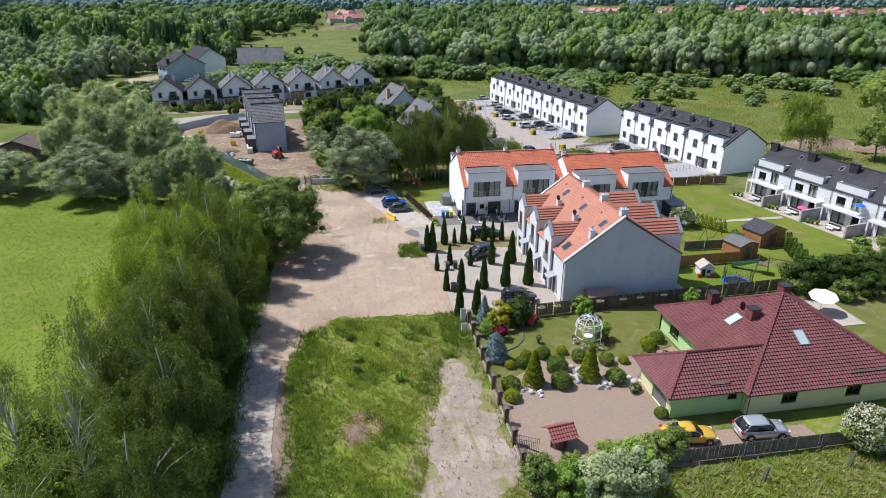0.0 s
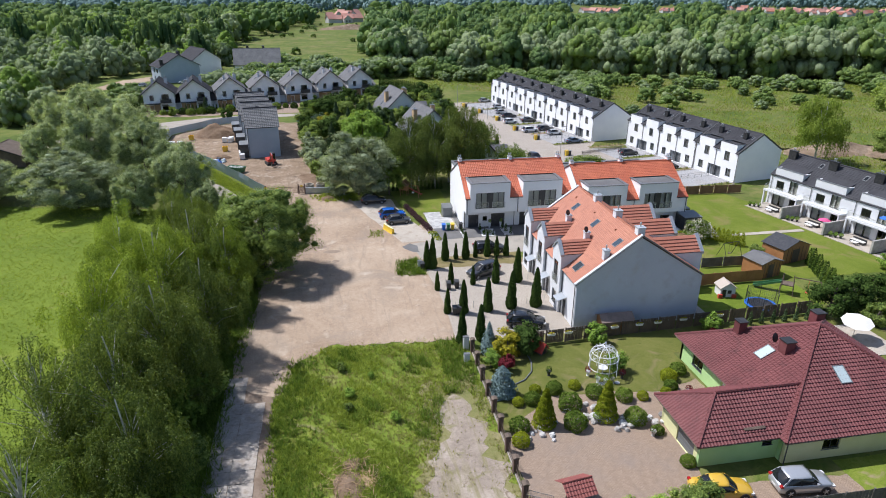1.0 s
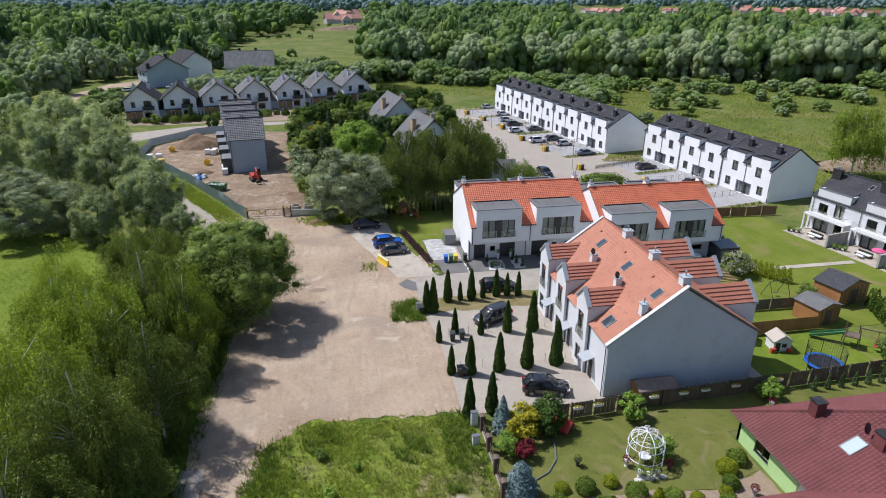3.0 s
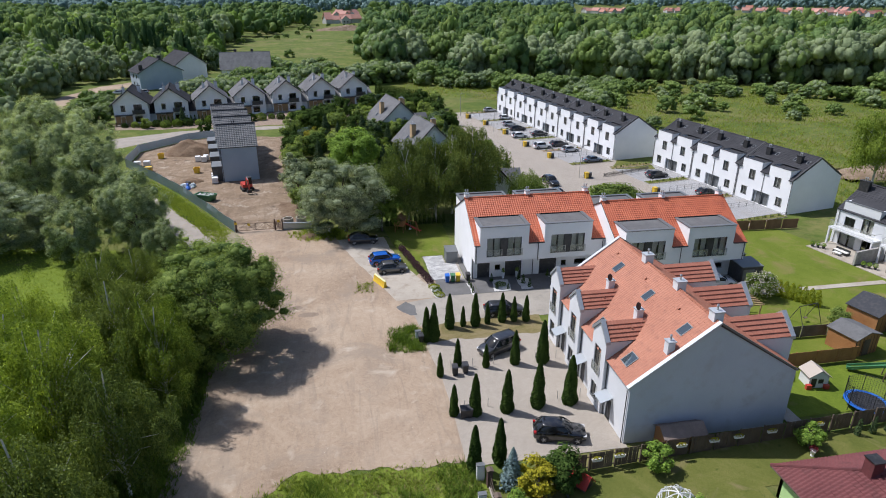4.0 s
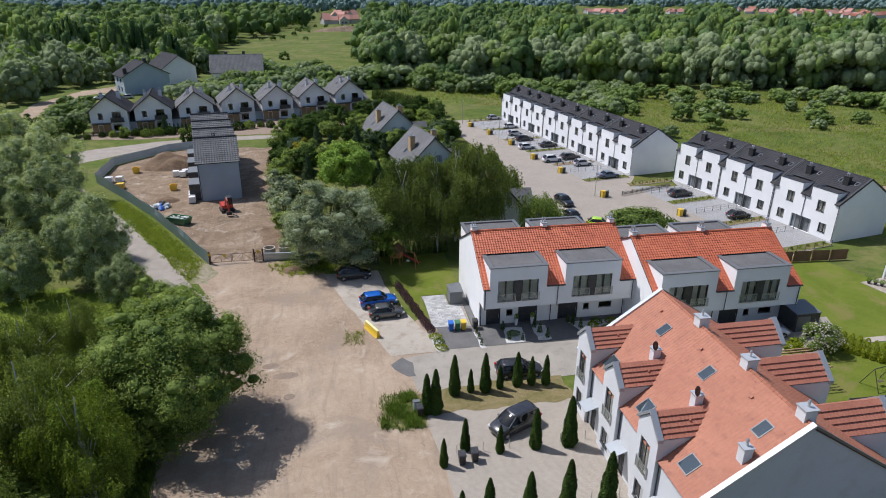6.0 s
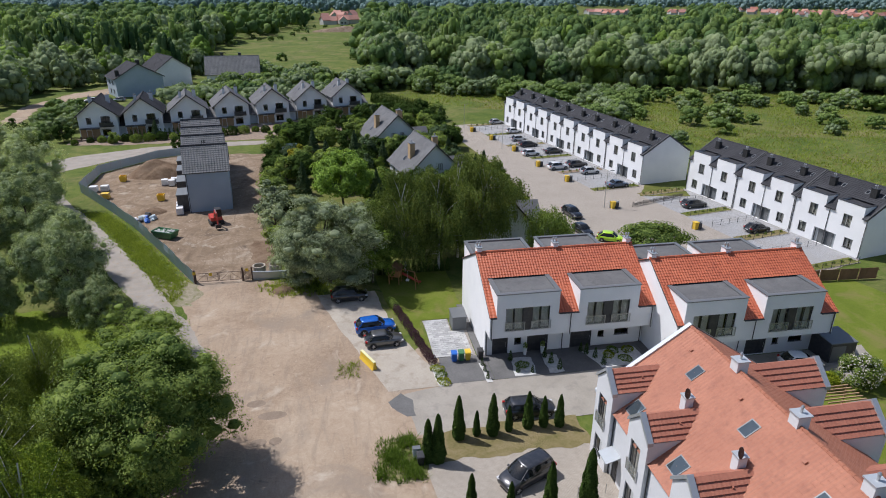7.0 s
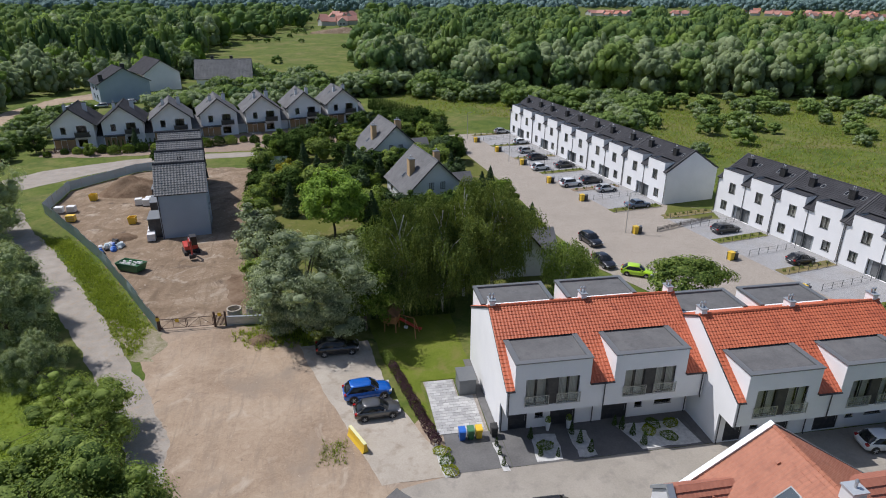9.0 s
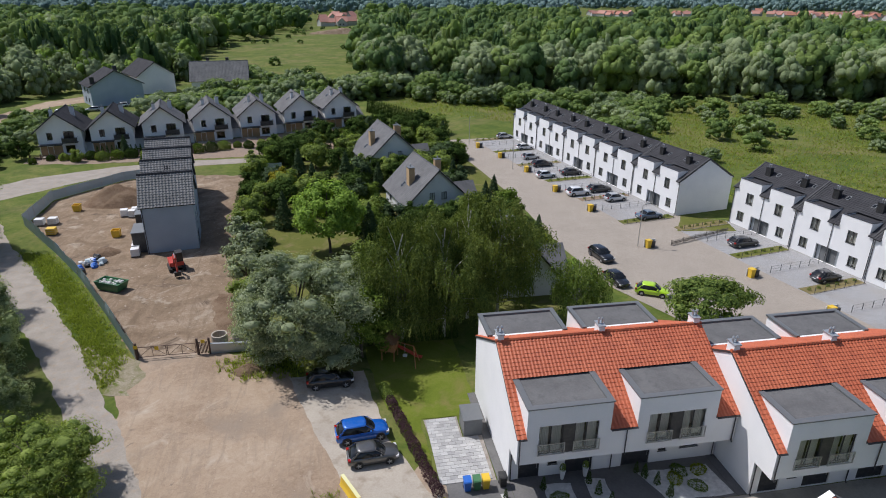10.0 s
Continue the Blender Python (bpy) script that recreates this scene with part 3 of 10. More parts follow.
def ground_patch(name, pts, z, mat, label, category, jitter=0.0, seed=1, kind="structure", depth=0.0):
    bm = bmesh.new()
    vs = [bm.verts.new((x, y, z)) for x, y in outline(pts, jitter, seed)]
    f = bm.faces.new(vs)
    if f.normal.z < 0 or f.calc_area() and (f.normal_update() or f.normal.z < 0):
        f.normal_flip()
    if depth:
        low = [bm.verts.new((v.co.x, v.co.y, z - depth)) for v in vs]
        for i in range(len(vs)):
            j = (i + 1) % len(vs)
            bm.faces.new((vs[j], vs[i], low[i], low[j]))
    bmesh.ops.triangulate(bm, faces=[f])
    bmesh.ops.recalc_face_normals(bm, faces=bm.faces)
    me = bpy.data.meshes.new(name)
    bm.to_mesh(me)
    bm.free()
    me.polygons.foreach_set("use_smooth", [False] * len(me.polygons))
    return solo(name, me, mat, label, category, kind=kind)


# ---- plants ----
def leaf_mesh(name, pos, nrm, size, aspect=0.6, rg=None, fold=0.25):
    """One small folded diamond for every leaf or spray."""
    k = len(pos)
    nrm = nrm / (np.linalg.norm(nrm, axis=1, keepdims=True) + 1e-9)
    t = rg.normal(size=(k, 3))
    t -= (t * nrm).sum(1, keepdims=True) * nrm
    t /= np.linalg.norm(t, axis=1, keepdims=True) + 1e-9
    b = np.cross(nrm, t)
    s = size[:, None]
    v = np.stack([pos - t * s, pos - b * s * aspect + nrm * s * fold, pos + t * s, pos + b * s * aspect + nrm * s * fold], 1).reshape(-1, 3)
    return quads_mesh(name, v, np.arange(4 * k).reshape(-1, 4))


def lump_grid(n):
    """A unit ball of quads, from a cube of n by n cells a side."""
    ids, v, f = {}, [], []
    def vid(p):
        k = tuple(round(c, 4) for c in p)
        if k not in ids:
            ids[k] = len(v)
            v.append(Vector(p).normalized())
        return ids[k]
    for ax in range(3):
        for sg in (-1, 1):
            for i in range(n):
                for j in range(n):
                    q = []
                    for a, b in ((0, 0), (1, 0), (1, 1), (0, 1)):
                        p = [0, 0, 0]
                        p[ax], p[(ax + 1) % 3], p[(ax + 2) % 3] = sg, sg * (2 * (i + a) / n - 1), 2 * (j + b) / n - 1
                        q.append(vid(p))
                    f.append(q)
    return np.array([tuple(p) for p in v]), np.array(f)


LUMPS = lump_grid(2)


def lumps(rg, c, r, rough=0.2):
    """Uneven closed clumps of foliage at centres c with radii r (k by 3)."""
    uv, uf = LUMPS
    k = len(c)
    s = rg.uniform(1 - rough, 1 + rough, (k, len(uv), 1))
    v = c[:, None, :] + uv[None] * s * r[:, None, :]
    f = uf[None] + (np.arange(k) * len(uv))[:, None, None]
    return v.reshape(-1, 3), f.reshape(-1, 4)


def coords_of(me):
    co = np.zeros(len(me.vertices) * 3, dtype=np.float32)
    me.vertices.foreach_get("co", co)
    bpy.data.meshes.remove(me)
    return co.reshape(-1, 3)


def leafy_mass(leaf_co, lump_v, lump_f):
    """Leaves standing out of soft clumps, as one crown."""
    n = len(leaf_co)
    v = np.concatenate([leaf_co, lump_v])
    f = np.concatenate([np.arange(n).reshape(-1, 4), lump_f + n])
    smooth = np.concatenate([np.zeros(n // 4, bool), np.ones(len(lump_f), bool)])
    return v, f, smooth


def strand_mesh(name, pos, out, leaf, rg, per=8, low=0.35):
    """Hanging twigs: chains of narrow leaves that reach outward and droop."""
    k = len(pos)
    a = np.arctan2(out[:, 1], out[:, 0]) + rg.normal(size=k) * 0.5
    o = np.stack([np.cos(a), np.sin(a), np.zeros(k)], 1)
    ln = rg.uniform(0.9, 2.6, k)[:, None]
    rows = []
    for i in range(per):
        u = (i + rg.uniform(0, 1, (k, 1))) / per
        c = pos + o * ln * 0.42 * (u - 0.45 * u * u) + np.array([0, 0, 1.0]) * ln * (0.12 * u - u * u)
        t = o * 0.42 * (1 - 0.9 * u) + np.array([0, 0, 1.0]) * (0.12 - 2 * u) + rg.normal(size=(k, 3)) * 0.35
        t /= np.linalg.norm(t, axis=1, keepdims=True)
        b = np.cross(t, rg.normal(size=(k, 3)) + o * 1.2)
        b /= np.linalg.norm(b, axis=1, keepdims=True) + 1e-9
        s = leaf * rg.uniform(0.6, 1.4, (k, 1))
        v = np.stack([c, c + t * s * 0.8 + b * s * 0.42, c + t * s * 2.0, c + t * s * 0.8 - b * s * 0.42], 1)
        rows.append(v.reshape(-1, 3))
    v = np.concatenate(rows)
    v[:, 2] = np.maximum(v[:, 2], low)
    return quads_mesh(name, v, np.arange(len(v)).reshape(-1, 4))


def crown_points(rg, n, rx, ry, rz, cz, clumps, clump_r, low=-0.75, core=0.5):
    """Points and outward directions in clumps spread through an uneven crown."""
    d = rg.normal(size=(clumps, 3))
    d /= np.linalg.norm(d, axis=1, keepdims=True)
    d = d[d[:, 2] > low]
    lump = 1 + 0.16 * np.sin(3.1 * d[:, 0] + 5 * d[:, 1] + rg.uniform(0, 6)) + 0.12 * np.sin(6 * d[:, 2] + 4 * d[:, 0] + rg.uniform(0, 6))
    r = (core + (1 - core) * rg.uniform(0, 1, len(d)) ** 0.6) * lump
    c = d * r[:, None] * np.array([rx, ry, rz]) * (1 - clump_r * 0.55) + np.array([0, 0, cz])
    idx = rg.integers(0, len(c), n)
    o = rg.normal(size=(n, 3))
    o /= np.linalg.norm(o, axis=1, keepdims=True)
    rr = rg.uniform(0.35, 1, n) ** 0.5
    scale = np.array([rx, ry, rz * 0.8]) * clump_r
    size = rg.uniform(0.7, 1.25, len(c))[idx]
    p = c[idx] + o * rr[:, None] * scale * size[:, None]
    return p, o + 0.5 * d[idx] + np.array([0, 0, 0.75]), c


def trunk_shape(rg, h, r, targets, limbs=9, sides=7, lean=0.3):
    s = Shape()
    steps = 6
    pts = [Vector((rg.normal() * lean * i / steps, rg.normal() * lean * i / steps, h * i / steps)) for i in range(steps + 1)]
    for i in range(steps):
        s.tube(pts[i], pts[i + 1], r * (1 - 0.8 * i / steps) + 0.02, r * (1 - 0.8 * (i + 1) / steps) + 0.02, sides, False)
    for k in rg.permutation(len(targets))[:limbs]:
        t = Vector(targets[k])
        z = min(max(t.z * 0.6, 0.18 * h), 0.92 * h)
        i = min(int(z / h * steps), steps - 1)
        a = pts[i].lerp(pts[i + 1], z / h * steps - i)
        mid = a.lerp(t, 0.5) + Vector((rg.normal() * 0.2, rg.normal() * 0.2, 0.12 * (t - a).length))
        rr = r * 0.42 * (1 - 0.6 * z / h)
        s.tube(a, mid, rr + 0.015, rr * 0.6 + 0.012, 5, False)
        s.tube(mid, t, rr * 0.6 + 0.012, 0.012, 5, False)
    return s


def tree_meshes(seed, h, rx, ry, leaves, leaf, kind="round", base=0.22, clumps=70, clump_r=0.26, trunk_r=0.16):
    rg = np.random.default_rng(seed)
    rz = h * (1 - base) / 2
    cz = h - rz
    if kind == "weep":
        k = leaves // 8
        p, o, c = crown_points(rg, k, rx, ry, rz, cz, clumps, clump_r, -0.8, 0.3)
        crown = strand_mesh("crown", p, p * np.array([1, 1, 0]) + rg.normal(size=p.shape) * 0.3, leaf, rg)
        return crown, trunk_shape(rg, h * 0.9, trunk_r, c, 40, lean=0.18).mesh("trunk")
    p, o, c = crown_points(rg, leaves, rx, ry, rz, cz, clumps, clump_r, -0.9 if base < 0.12 else -0.7, 0.7)
    p[:, 2] = np.maximum(p[:, 2], 0.1)
    me = leaf_mesh("tmp", p, o + rg.normal(size=p.shape) * 0.38, leaf * rg.uniform(0.65, 1.35, leaves), 0.58 if kind == "round" else 0.42, rg)
    r = np.array([rx, ry, rz * 0.8]) * clump_r * 0.5 * rg.uniform(0.75, 1.15, (len(c), 1))
    core_c = c * np.array([1, 1, 0]) * 0.97 + np.array([0, 0, 1]) * np.maximum(c[:, 2:], r[:, 2:] * 1.25)
    crown = quads_mesh("crown", *leafy_mass(coords_of(me), *lumps(rg, core_c, r)))
    return crown, trunk_shape(rg, h * 0.86, trunk_r, c, 12).mesh("trunk")


def tree(name, label, x, y, meshes, leafmat, bark, turn=0.0, size=1.0, group="", category="tree"):
    t = thing(name, label, category, pose(x, y, 0, 0, 0, turn) @ Matrix.Scale(size, 4), group)
    part("trunk", meshes[1], bark, t)
    part("crown", meshes[0], leafmat, t)
    return t


def cone_mesh(seed, h, r, leaves, leaf, tiers=0, power=0.8):
    """A conifer or clipped column; tiers give layered boughs."""
    rg = np.random.default_rng(seed)
    z = rg.uniform(0, 1, leaves) ** 1.15
    a = rg.uniform(0, 2 * np.pi, leaves)
    prof = np.minimum((1 - z) ** power, 1.0) * np.minimum(1, 0.75 + z * 2.5)
    if tiers:
        prof = prof * (0.62 + 0.45 * (1 - (z * tiers + 0.15 * np.sin(a * 3)) % 1.0))
    prof *= 1 + 0.1 * np.sin(a * 5 + z * 9) + 0.08 * np.sin(a * 2 + z * 17 + seed)
    rr = r * prof * rg.uniform(0.72, 1.02, leaves)
    p = np.stack([rr * np.cos(a), rr * np.sin(a), z * h * 0.97 + 0.04], 1)
    o = np.stack([np.cos(a), np.sin(a), np.full(leaves, 0.25 if not tiers else 0.7)], 1) + rg.normal(size=(leaves, 3)) * 0.45
    return leaf_mesh("foliage", p, o, leaf * rg.uniform(0.6, 1.2, leaves) * (0.6 + 0.4 * (1 - z)), 0.5, rg)


def ball_mesh(seed, rx, ry, rz, leaves, leaf, cut=-0.6):
    rg = np.random.default_rng(seed)
    d = rg.normal(size=(leaves, 3))
    d /= np.linalg.norm(d, axis=1, keepdims=True)
    d = d[d[:, 2] > cut]
    k = len(d)
    r = 1 + 0.05 * np.sin(7 * d[:, 0] + seed) + 0.05 * np.sin(6 * d[:, 1] + 3 * d[:, 2])
    p = d * (r * rg.uniform(0.86, 1.0, k))[:, None] * np.array([rx, ry, rz])
    p[:, 2] += -cut * rz
    return leaf_mesh("foliage", p, d + rg.normal(size=(k, 3)) * 0.45, leaf * rg.uniform(0.6, 1.2, k), 0.5, rg)


def bush(name, label, x, y, me, mat, turn=0.0, size=1.0, group="", category="bush", z=0.0):
    return solo(name, me, mat, label, category, pose(x, y, z, 0, 0, turn) @ Matrix.Scale(size, 4), group)


def thing_part(name, parent, m=None):
    """A part made of pieces of its own."""
    ob = new(name)
    ob.empty_display_size = 0.1
    ob.parent = parent
    if m is not None:
        ob.matrix_basis = m
    return ob


# ---- ground ----
def ground_sheet():
    xs = sorted({*np.linspace(-2600, 2600, 27), *np.linspace(-160, 220, 77)})
    ys = sorted({*np.linspace(-400, 3600, 21), *np.linspace(-20, 360, 77)})
    v = np.array([(x, y, 0.0) for y in ys for x in xs])
    far = np.maximum(0, v[:, 1] - 900)
    v[:, 2] = far * 0.008 * np.clip(far / 400, 0, 1)
    n = len(xs)
    f = np.array([(j * n + i, j * n + i + 1, (j + 1) * n + i + 1, (j + 1) * n + i) for j in range(len(ys) - 1) for i in range(n - 1)])
    return quads_mesh("ground", v, f, True)


solo("ground", ground_sheet(), GRASS, "wide green meadow reaching to the wooded horizon", "ground", kind="structure")
ground_patch("meadow_west", [(-75, 20), (-10.4, 20), (-11, 60), (-11.2, 70), (-11, 86), (-15, 104), (-24, 116), (-44, 122), (-75, 126)], 0.01, LUSH, "lush bright green meadow grass", "meadow", 0.4, 2)
ground_patch("verge", [(-5.2, 20), (-5.6, 46), (-6.6, 56), (-4.9, 63), (-0.7, 66.6), (5.2, 65.6), (13.8, 65.3), (13.9, 20)], 0.012, VERGE, "rough grass verge between road and garden fence", "grass", 0.25, 3)
ground_patch("road", [(-10.6, 20), (-4.8, 20), (-5.2, 46), (-6.3, 56), (-4.6, 63.2), (-10.8, 64)], 0.02, LANEDIRT, "gravelly lane edge beside old concrete slabs", "road", 0.25, 4)
ground_patch("dirt_lot", [(-10.8, 61), (-6.2, 58), (-4.7, 63.2), (-0.8, 66.6), (5.1, 65.9), (13.4, 65.4), (13.7, 72), (13.4, 78), (12.8, 83), (9.6, 85.5), (9.9, 88.5), (12.0, 91.4), (12.2, 94.4), (11.6, 95.2), (6.4, 110.6), (4.4, 116.4), (-0.6, 121.5), (-6.1, 123.4), (-12.6, 123.4), (-13.2, 119.4), (-11.6, 112.6), (-9.9, 104), (-9.4, 96), (-9.6, 86), (-10.0, 78), (-10.9, 68)], 0.035, DIRT, "sandy compacted dirt lot with wheel tracks", "dirt lot", 0.22, 5)
ground_patch("path", [(-6.6, 97), (-6.9, 102.6), (-10.5, 110.5), (-15.1, 118.9), (-20.3, 128.4), (-25.6, 137.4), (-32.1, 148.4), (-40, 160), (-46, 171), (-58, 176), (-58, 167), (-48, 161), (-37.5, 151.4), (-35.0, 145.4), (-28.1, 133.5), (-22.1, 124.1), (-16.7, 114.7), (-12.2, 107), (-9.7, 100), (-9.3, 95)], 0.037, LANE, "pale concrete lane along the site fence", "path", 0.14, 6)
ground_patch("path_margin", [(-18.4, 126.4), (-12.8, 123.0), (-10.9, 120.2), (-11.4, 116.4), (-13.2, 116.6), (-15.9, 121)], 0.041, STONY, "stony trampled grass beside the site gate", "verge", 0.4, 36)
ground_patch("building_site", [(-6, 122.8), (-12.4, 123), (-18.2, 133.4), (-25.3, 145.6), (-31.2, 154.4), (-40.5, 167.8), (-41.1, 181), (-32.7, 192.5), (-25, 195.5), (-9, 193), (-6.5, 165), (-4, 146), (-3.6, 132), (-1.6, 127)], 0.03, SITE, "bare brown soil of a building site", "building site", 0.25, 7)
ground_patch("road_far", [(-90, 161), (-64, 171), (-50, 183.5), (-42, 192), (-33, 199.6), (-20, 202.5), (-8, 203.4), (-8, 207.6), (-24, 207.2), (-38, 203.8), (-52, 197), (-60, 187), (-90, 169)], 0.028, LANE, "pale paved lane past white houses", "road", 0.1, 8)
ground_patch("track_far", [(-74, 222), (-81, 243), (-85.5, 266), (-80, 286), (-66, 300), (-60, 312), (-70, 316), (-86, 296), (-91.5, 268), (-87, 243), (-80, 222)], 0.02, DIRT, "sandy track and parking by far houses", "track", 0.3, 9)
ground_patch("track_margin", [(2.2, 20), (3.2, 36), (5.6, 45), (7.2, 52), (8.2, 58.5), (13.6, 59), (13.7, 20)], 0.02, MARGIN, "dry trampled grass and sand beside the track", "verge", 0.5, 31)
ground_patch("track_near", [(3.4, 20), (4.6, 36), (7.2, 45), (8.9, 51), (10.0, 55), (11.4, 55), (12.0, 51.5), (12.4, 46), (13.3, 41.5), (13.3, 39), (10.6, 35), (9.4, 20)], 0.03, TRACK, "rutted pale gravel track through the grass", "track", 0.6, 10)
ground_patch("parking_pad", [(5.2, 110.3), (10.3, 95), (16.4, 95.2), (14.2, 100.5), (11.9, 107), (10.6, 117), (3.2, 117)], 0.045, CONCRETE, "pale concrete parking pad beside the lot", "parking", 0.08, 11)
ground_patch("access_road", [(12.2, 88.3), (25.5, 88.5), (60, 89.0), (62, 95), (40, 95.2), (16.4, 95.3), (11.7, 94.4)], 0.04, ASPHALT, "grey asphalt access road before terraced houses", "road", 0.03, 12)
ground_patch("forecourt", [(12.9, 64.9), (26.8, 64.9), (26.8, 85.2), (12.2, 85.1), (13.0, 78), (13.1, 72)], 0.05, FORECOURT, "grey block-paved forecourt with parked cars", "forecourt", 0.0, 13)
ground_patch("asphalt_stub", [(10.1, 93.4), (11.4, 94.6), (12.4, 93.4), (12.4, 91), (11.6, 91.0), (10.8, 91.9)], 0.043, DARKPAVE, "dark worn tongue of asphalt at the road mouth", "road", 0.1, 68)
ground_patch("planting_strip", [(12.0, 84.6), (26.7, 84.8), (26.7, 88.7), (16, 88.6), (12, 87.9)], 0.06, DRYBED, "dry grassy strip under clipped conifers", "planting bed", 0.2, 14)
ground_patch("lot_edge", [(9.0, 84), (12.6, 83.4), (17.4, 90), (17, 97), (14.6, 103), (9, 97)], 0.021, DIRT, "sandy ground between lot and parking pad", "ground", 0.2, 37)
ground_patch("weed_island", [(8.6, 84.2), (9.6, 83.2), (11.0, 82.9), (12.2, 83.4), (12.6, 85), (12.2, 87), (11.0, 88.2), (9.6, 87.8), (8.7, 86.2)], 0.055, MARGIN, "weedy green tuft at the edge of the lot", "grass", 0.3, 15)
ground_patch("bin_drive", [(15.8, 95.32), (20.88, 95.32), (20.88, 99.88), (16.0, 100.15)], 0.058, DARKPAVE, "dark asphalt drive before recycling bins", "drive", 0.0, 38)
ground_patch("front_paving", [(20.9, 95.25), (38.2, 95.25), (38.2, 99.85), (20.9, 99.85)], 0.06, DARKPAVE, "dark grey paving before white house", "paving", 0.0, 16)
ground_patch("garden_yard", [(14.0, 39.2), (14.0, 47.6), (16.2, 50.8), (20, 53.6), (25, 53.4), (30.6, 52.6), (35.2, 54), (35.2, 44), (28.4, 43.4), (28.4, 40.3), (40, 39.6), (40, 36.6), (22, 36.4)], 0.04, YARD, "pinkish block-paved garden yard and drive", "paving", 0.1, 17)
ground_patch("garden_lawn", [(14.1, 47.8), (16.2, 50.8), (20, 53.6), (25, 53.4), (30.6, 52.6), (35.2, 54), (35.4, 58.8), (56.6, 58.8), (57, 42), (75, 42), (75, 64.4), (14.1, 63)], 0.035, LAWN, "mown lawn with dry patches in the fenced garden", "lawn", 0.1, 18)
ground_patch("side_lawn", [(40, 36.2), (60, 36.2), (60, 41.2), (40, 41.2)], 0.03, VERGE, "worn grass beside the bungalow wall", "lawn", 0.05, 19)
ground_patch("play_lawn", [(42.7, 66), (60, 66), (60, 73), (42.7, 73)], 0.04, LUSH, "bright lawn with play equipment", "lawn", 0.0, 20)
ground_patch("east_gardens", [(44, 73.2), (80, 73.2), (78, 96), (73, 112), (58.6, 112), (58.6, 89), (44.5, 89)], 0.036, MOWN, "mown back-garden lawns behind terraced houses", "lawn", 0.05, 21)
ground_patch("street", [(36.6, 219), (54.4, 220), (66.4, 155.6), (73.4, 151.6), (80, 115.4), (70, 111.6), (60, 110.8), (52, 112), (47.6, 121.5), (43.4, 131), (41.8, 145), (41.2, 173)], 0.05, STREETPAVE, "block-paved residential street with driveways", "street", 0.0, 22)
ground_patch("cottage_garden", [(4, 126), (40, 126), (40.6, 150), (40, 190), (36, 216), (12, 212), (-3, 205), (-5, 170), (-2, 140)], 0.02, LAWN, "shady lawn among garden trees", "lawn", 0.3, 23)
ground_patch("play_garden", [(13.2, 107.6), (15.2, 101.2), (15.2, 108.4), (20.6, 108.4), (20.6, 121.5), (11, 121.5), (11.6, 114)], 0.05, MOWN, "small lawn beside white house", "lawn", 0.1, 24)

for i, (x, y, rx, ry) in enumerate([(-2.0, 95.2, 0.9, 0.55), (-0.4, 93.2, 1.3, 0.6), (-1.3, 89.6, 0.7, 0.5), (0.1, 89.6, 0.55, 0.5)]):
    ground_patch("damp_patch", [(x + rx * math.cos(a * 0.52), y + ry * math.sin(a * 0.52)) for a in range(12)], 0.0385 + 0.0004 * i, WETDIRT, "dark damp patch in the sandy lot", "ground", 0.22, 60 + i)

# ---- houses ----
WEST, EAST, NORTH = -90, 90, 180


def chimney(parent, x, y, z0, z1, w=0.7, d=0.5, mat=None, cap=None, pots=1, name="chimney"):
    mat, cap = mat or PALEGREY, cap or FLASH
    c = part(name, Shape().box(x - w / 2, y - d / 2, z0, x + w / 2, y + d / 2, z1), mat, parent)
    part("chimney_cap", Shape().box(x - w / 2 - 0.07, y - d / 2 - 0.07, z1, x + w / 2 + 0.07, y + d / 2 + 0.07, z1 + 0.09), cap, c)
    for i in range(pots):
        px = x + (i - (pots - 1) / 2) * 0.3
        part("flue", Shape().tube((px, y, z1 + 0.09), (px, y, z1 + 0.5), 0.08).tube((px, y, z1 + 0.5), (px, y, z1 + 0.62), 0.13, 0.06), STEEL, c)
    return c


def slope(parent, mat, o, along, up, length, run, thick=0.16, name="roof", **kw):
    """One tiled roof plane on a slab."""
    o, a, u = Vector(o), Vector(along).normalized(), Vector(up).normalized()
    n = a.cross(u)
    left, right = kw.get("left"), kw.get("right")
    l0, l1 = (left(0), left(run)) if left else (0, 0)
    r0, r1 = (right(0), right(run)) if right else (length, length)
    top = [o + a * l0, o + a * r0, o + a * r1 + u * run, o + a * l1 + u * run]
    s = Shape().rings([[p - n * thick for p in top], [p - n * 0.01 for p in top]])
    r = part(name, tiles_mesh("tiles", o, a, u, length, run, **kw), mat, parent)
    part("roof_deck", s, DARK, r)
    return r


def skylight(parent, m, w=0.8, h=1.2, glass=None):
    s = part("skylight", frame_shape(w, h, 1, 0.07, 0.1), FLASH, parent, m=m)
    part("pane", Shape().poly((0.05, 0.02, 0.05), (w - 0.05, 0.02, 0.05), (w - 0.05, 0.02, h - 0.05), (0.05, 0.02, h - 0.05)), glass or CARGLASS, s)
    return s


def on_slope(o, along, up, u, v, lift=0.09):
    """A pose on a roof plane whose z runs up the slope and -y points out of the roof."""
    o, a, w = Vector(o), Vector(along).normalized(), Vector(up).normalized()
    n = a.cross(w)
    m = Matrix((a, -n, w)).transposed().to_4x4()
    m.translation = o + a * u + w * v + n * lift
    return m


def downpipe(parent, x, y, z0, z1, mat=None):
    part("downpipe", Shape().rod([(x, y, z1), (x, y, z0 + 0.2), (x, y - 0.1, z0 + 0.02)], 0.05, 6), mat or DARK, parent)


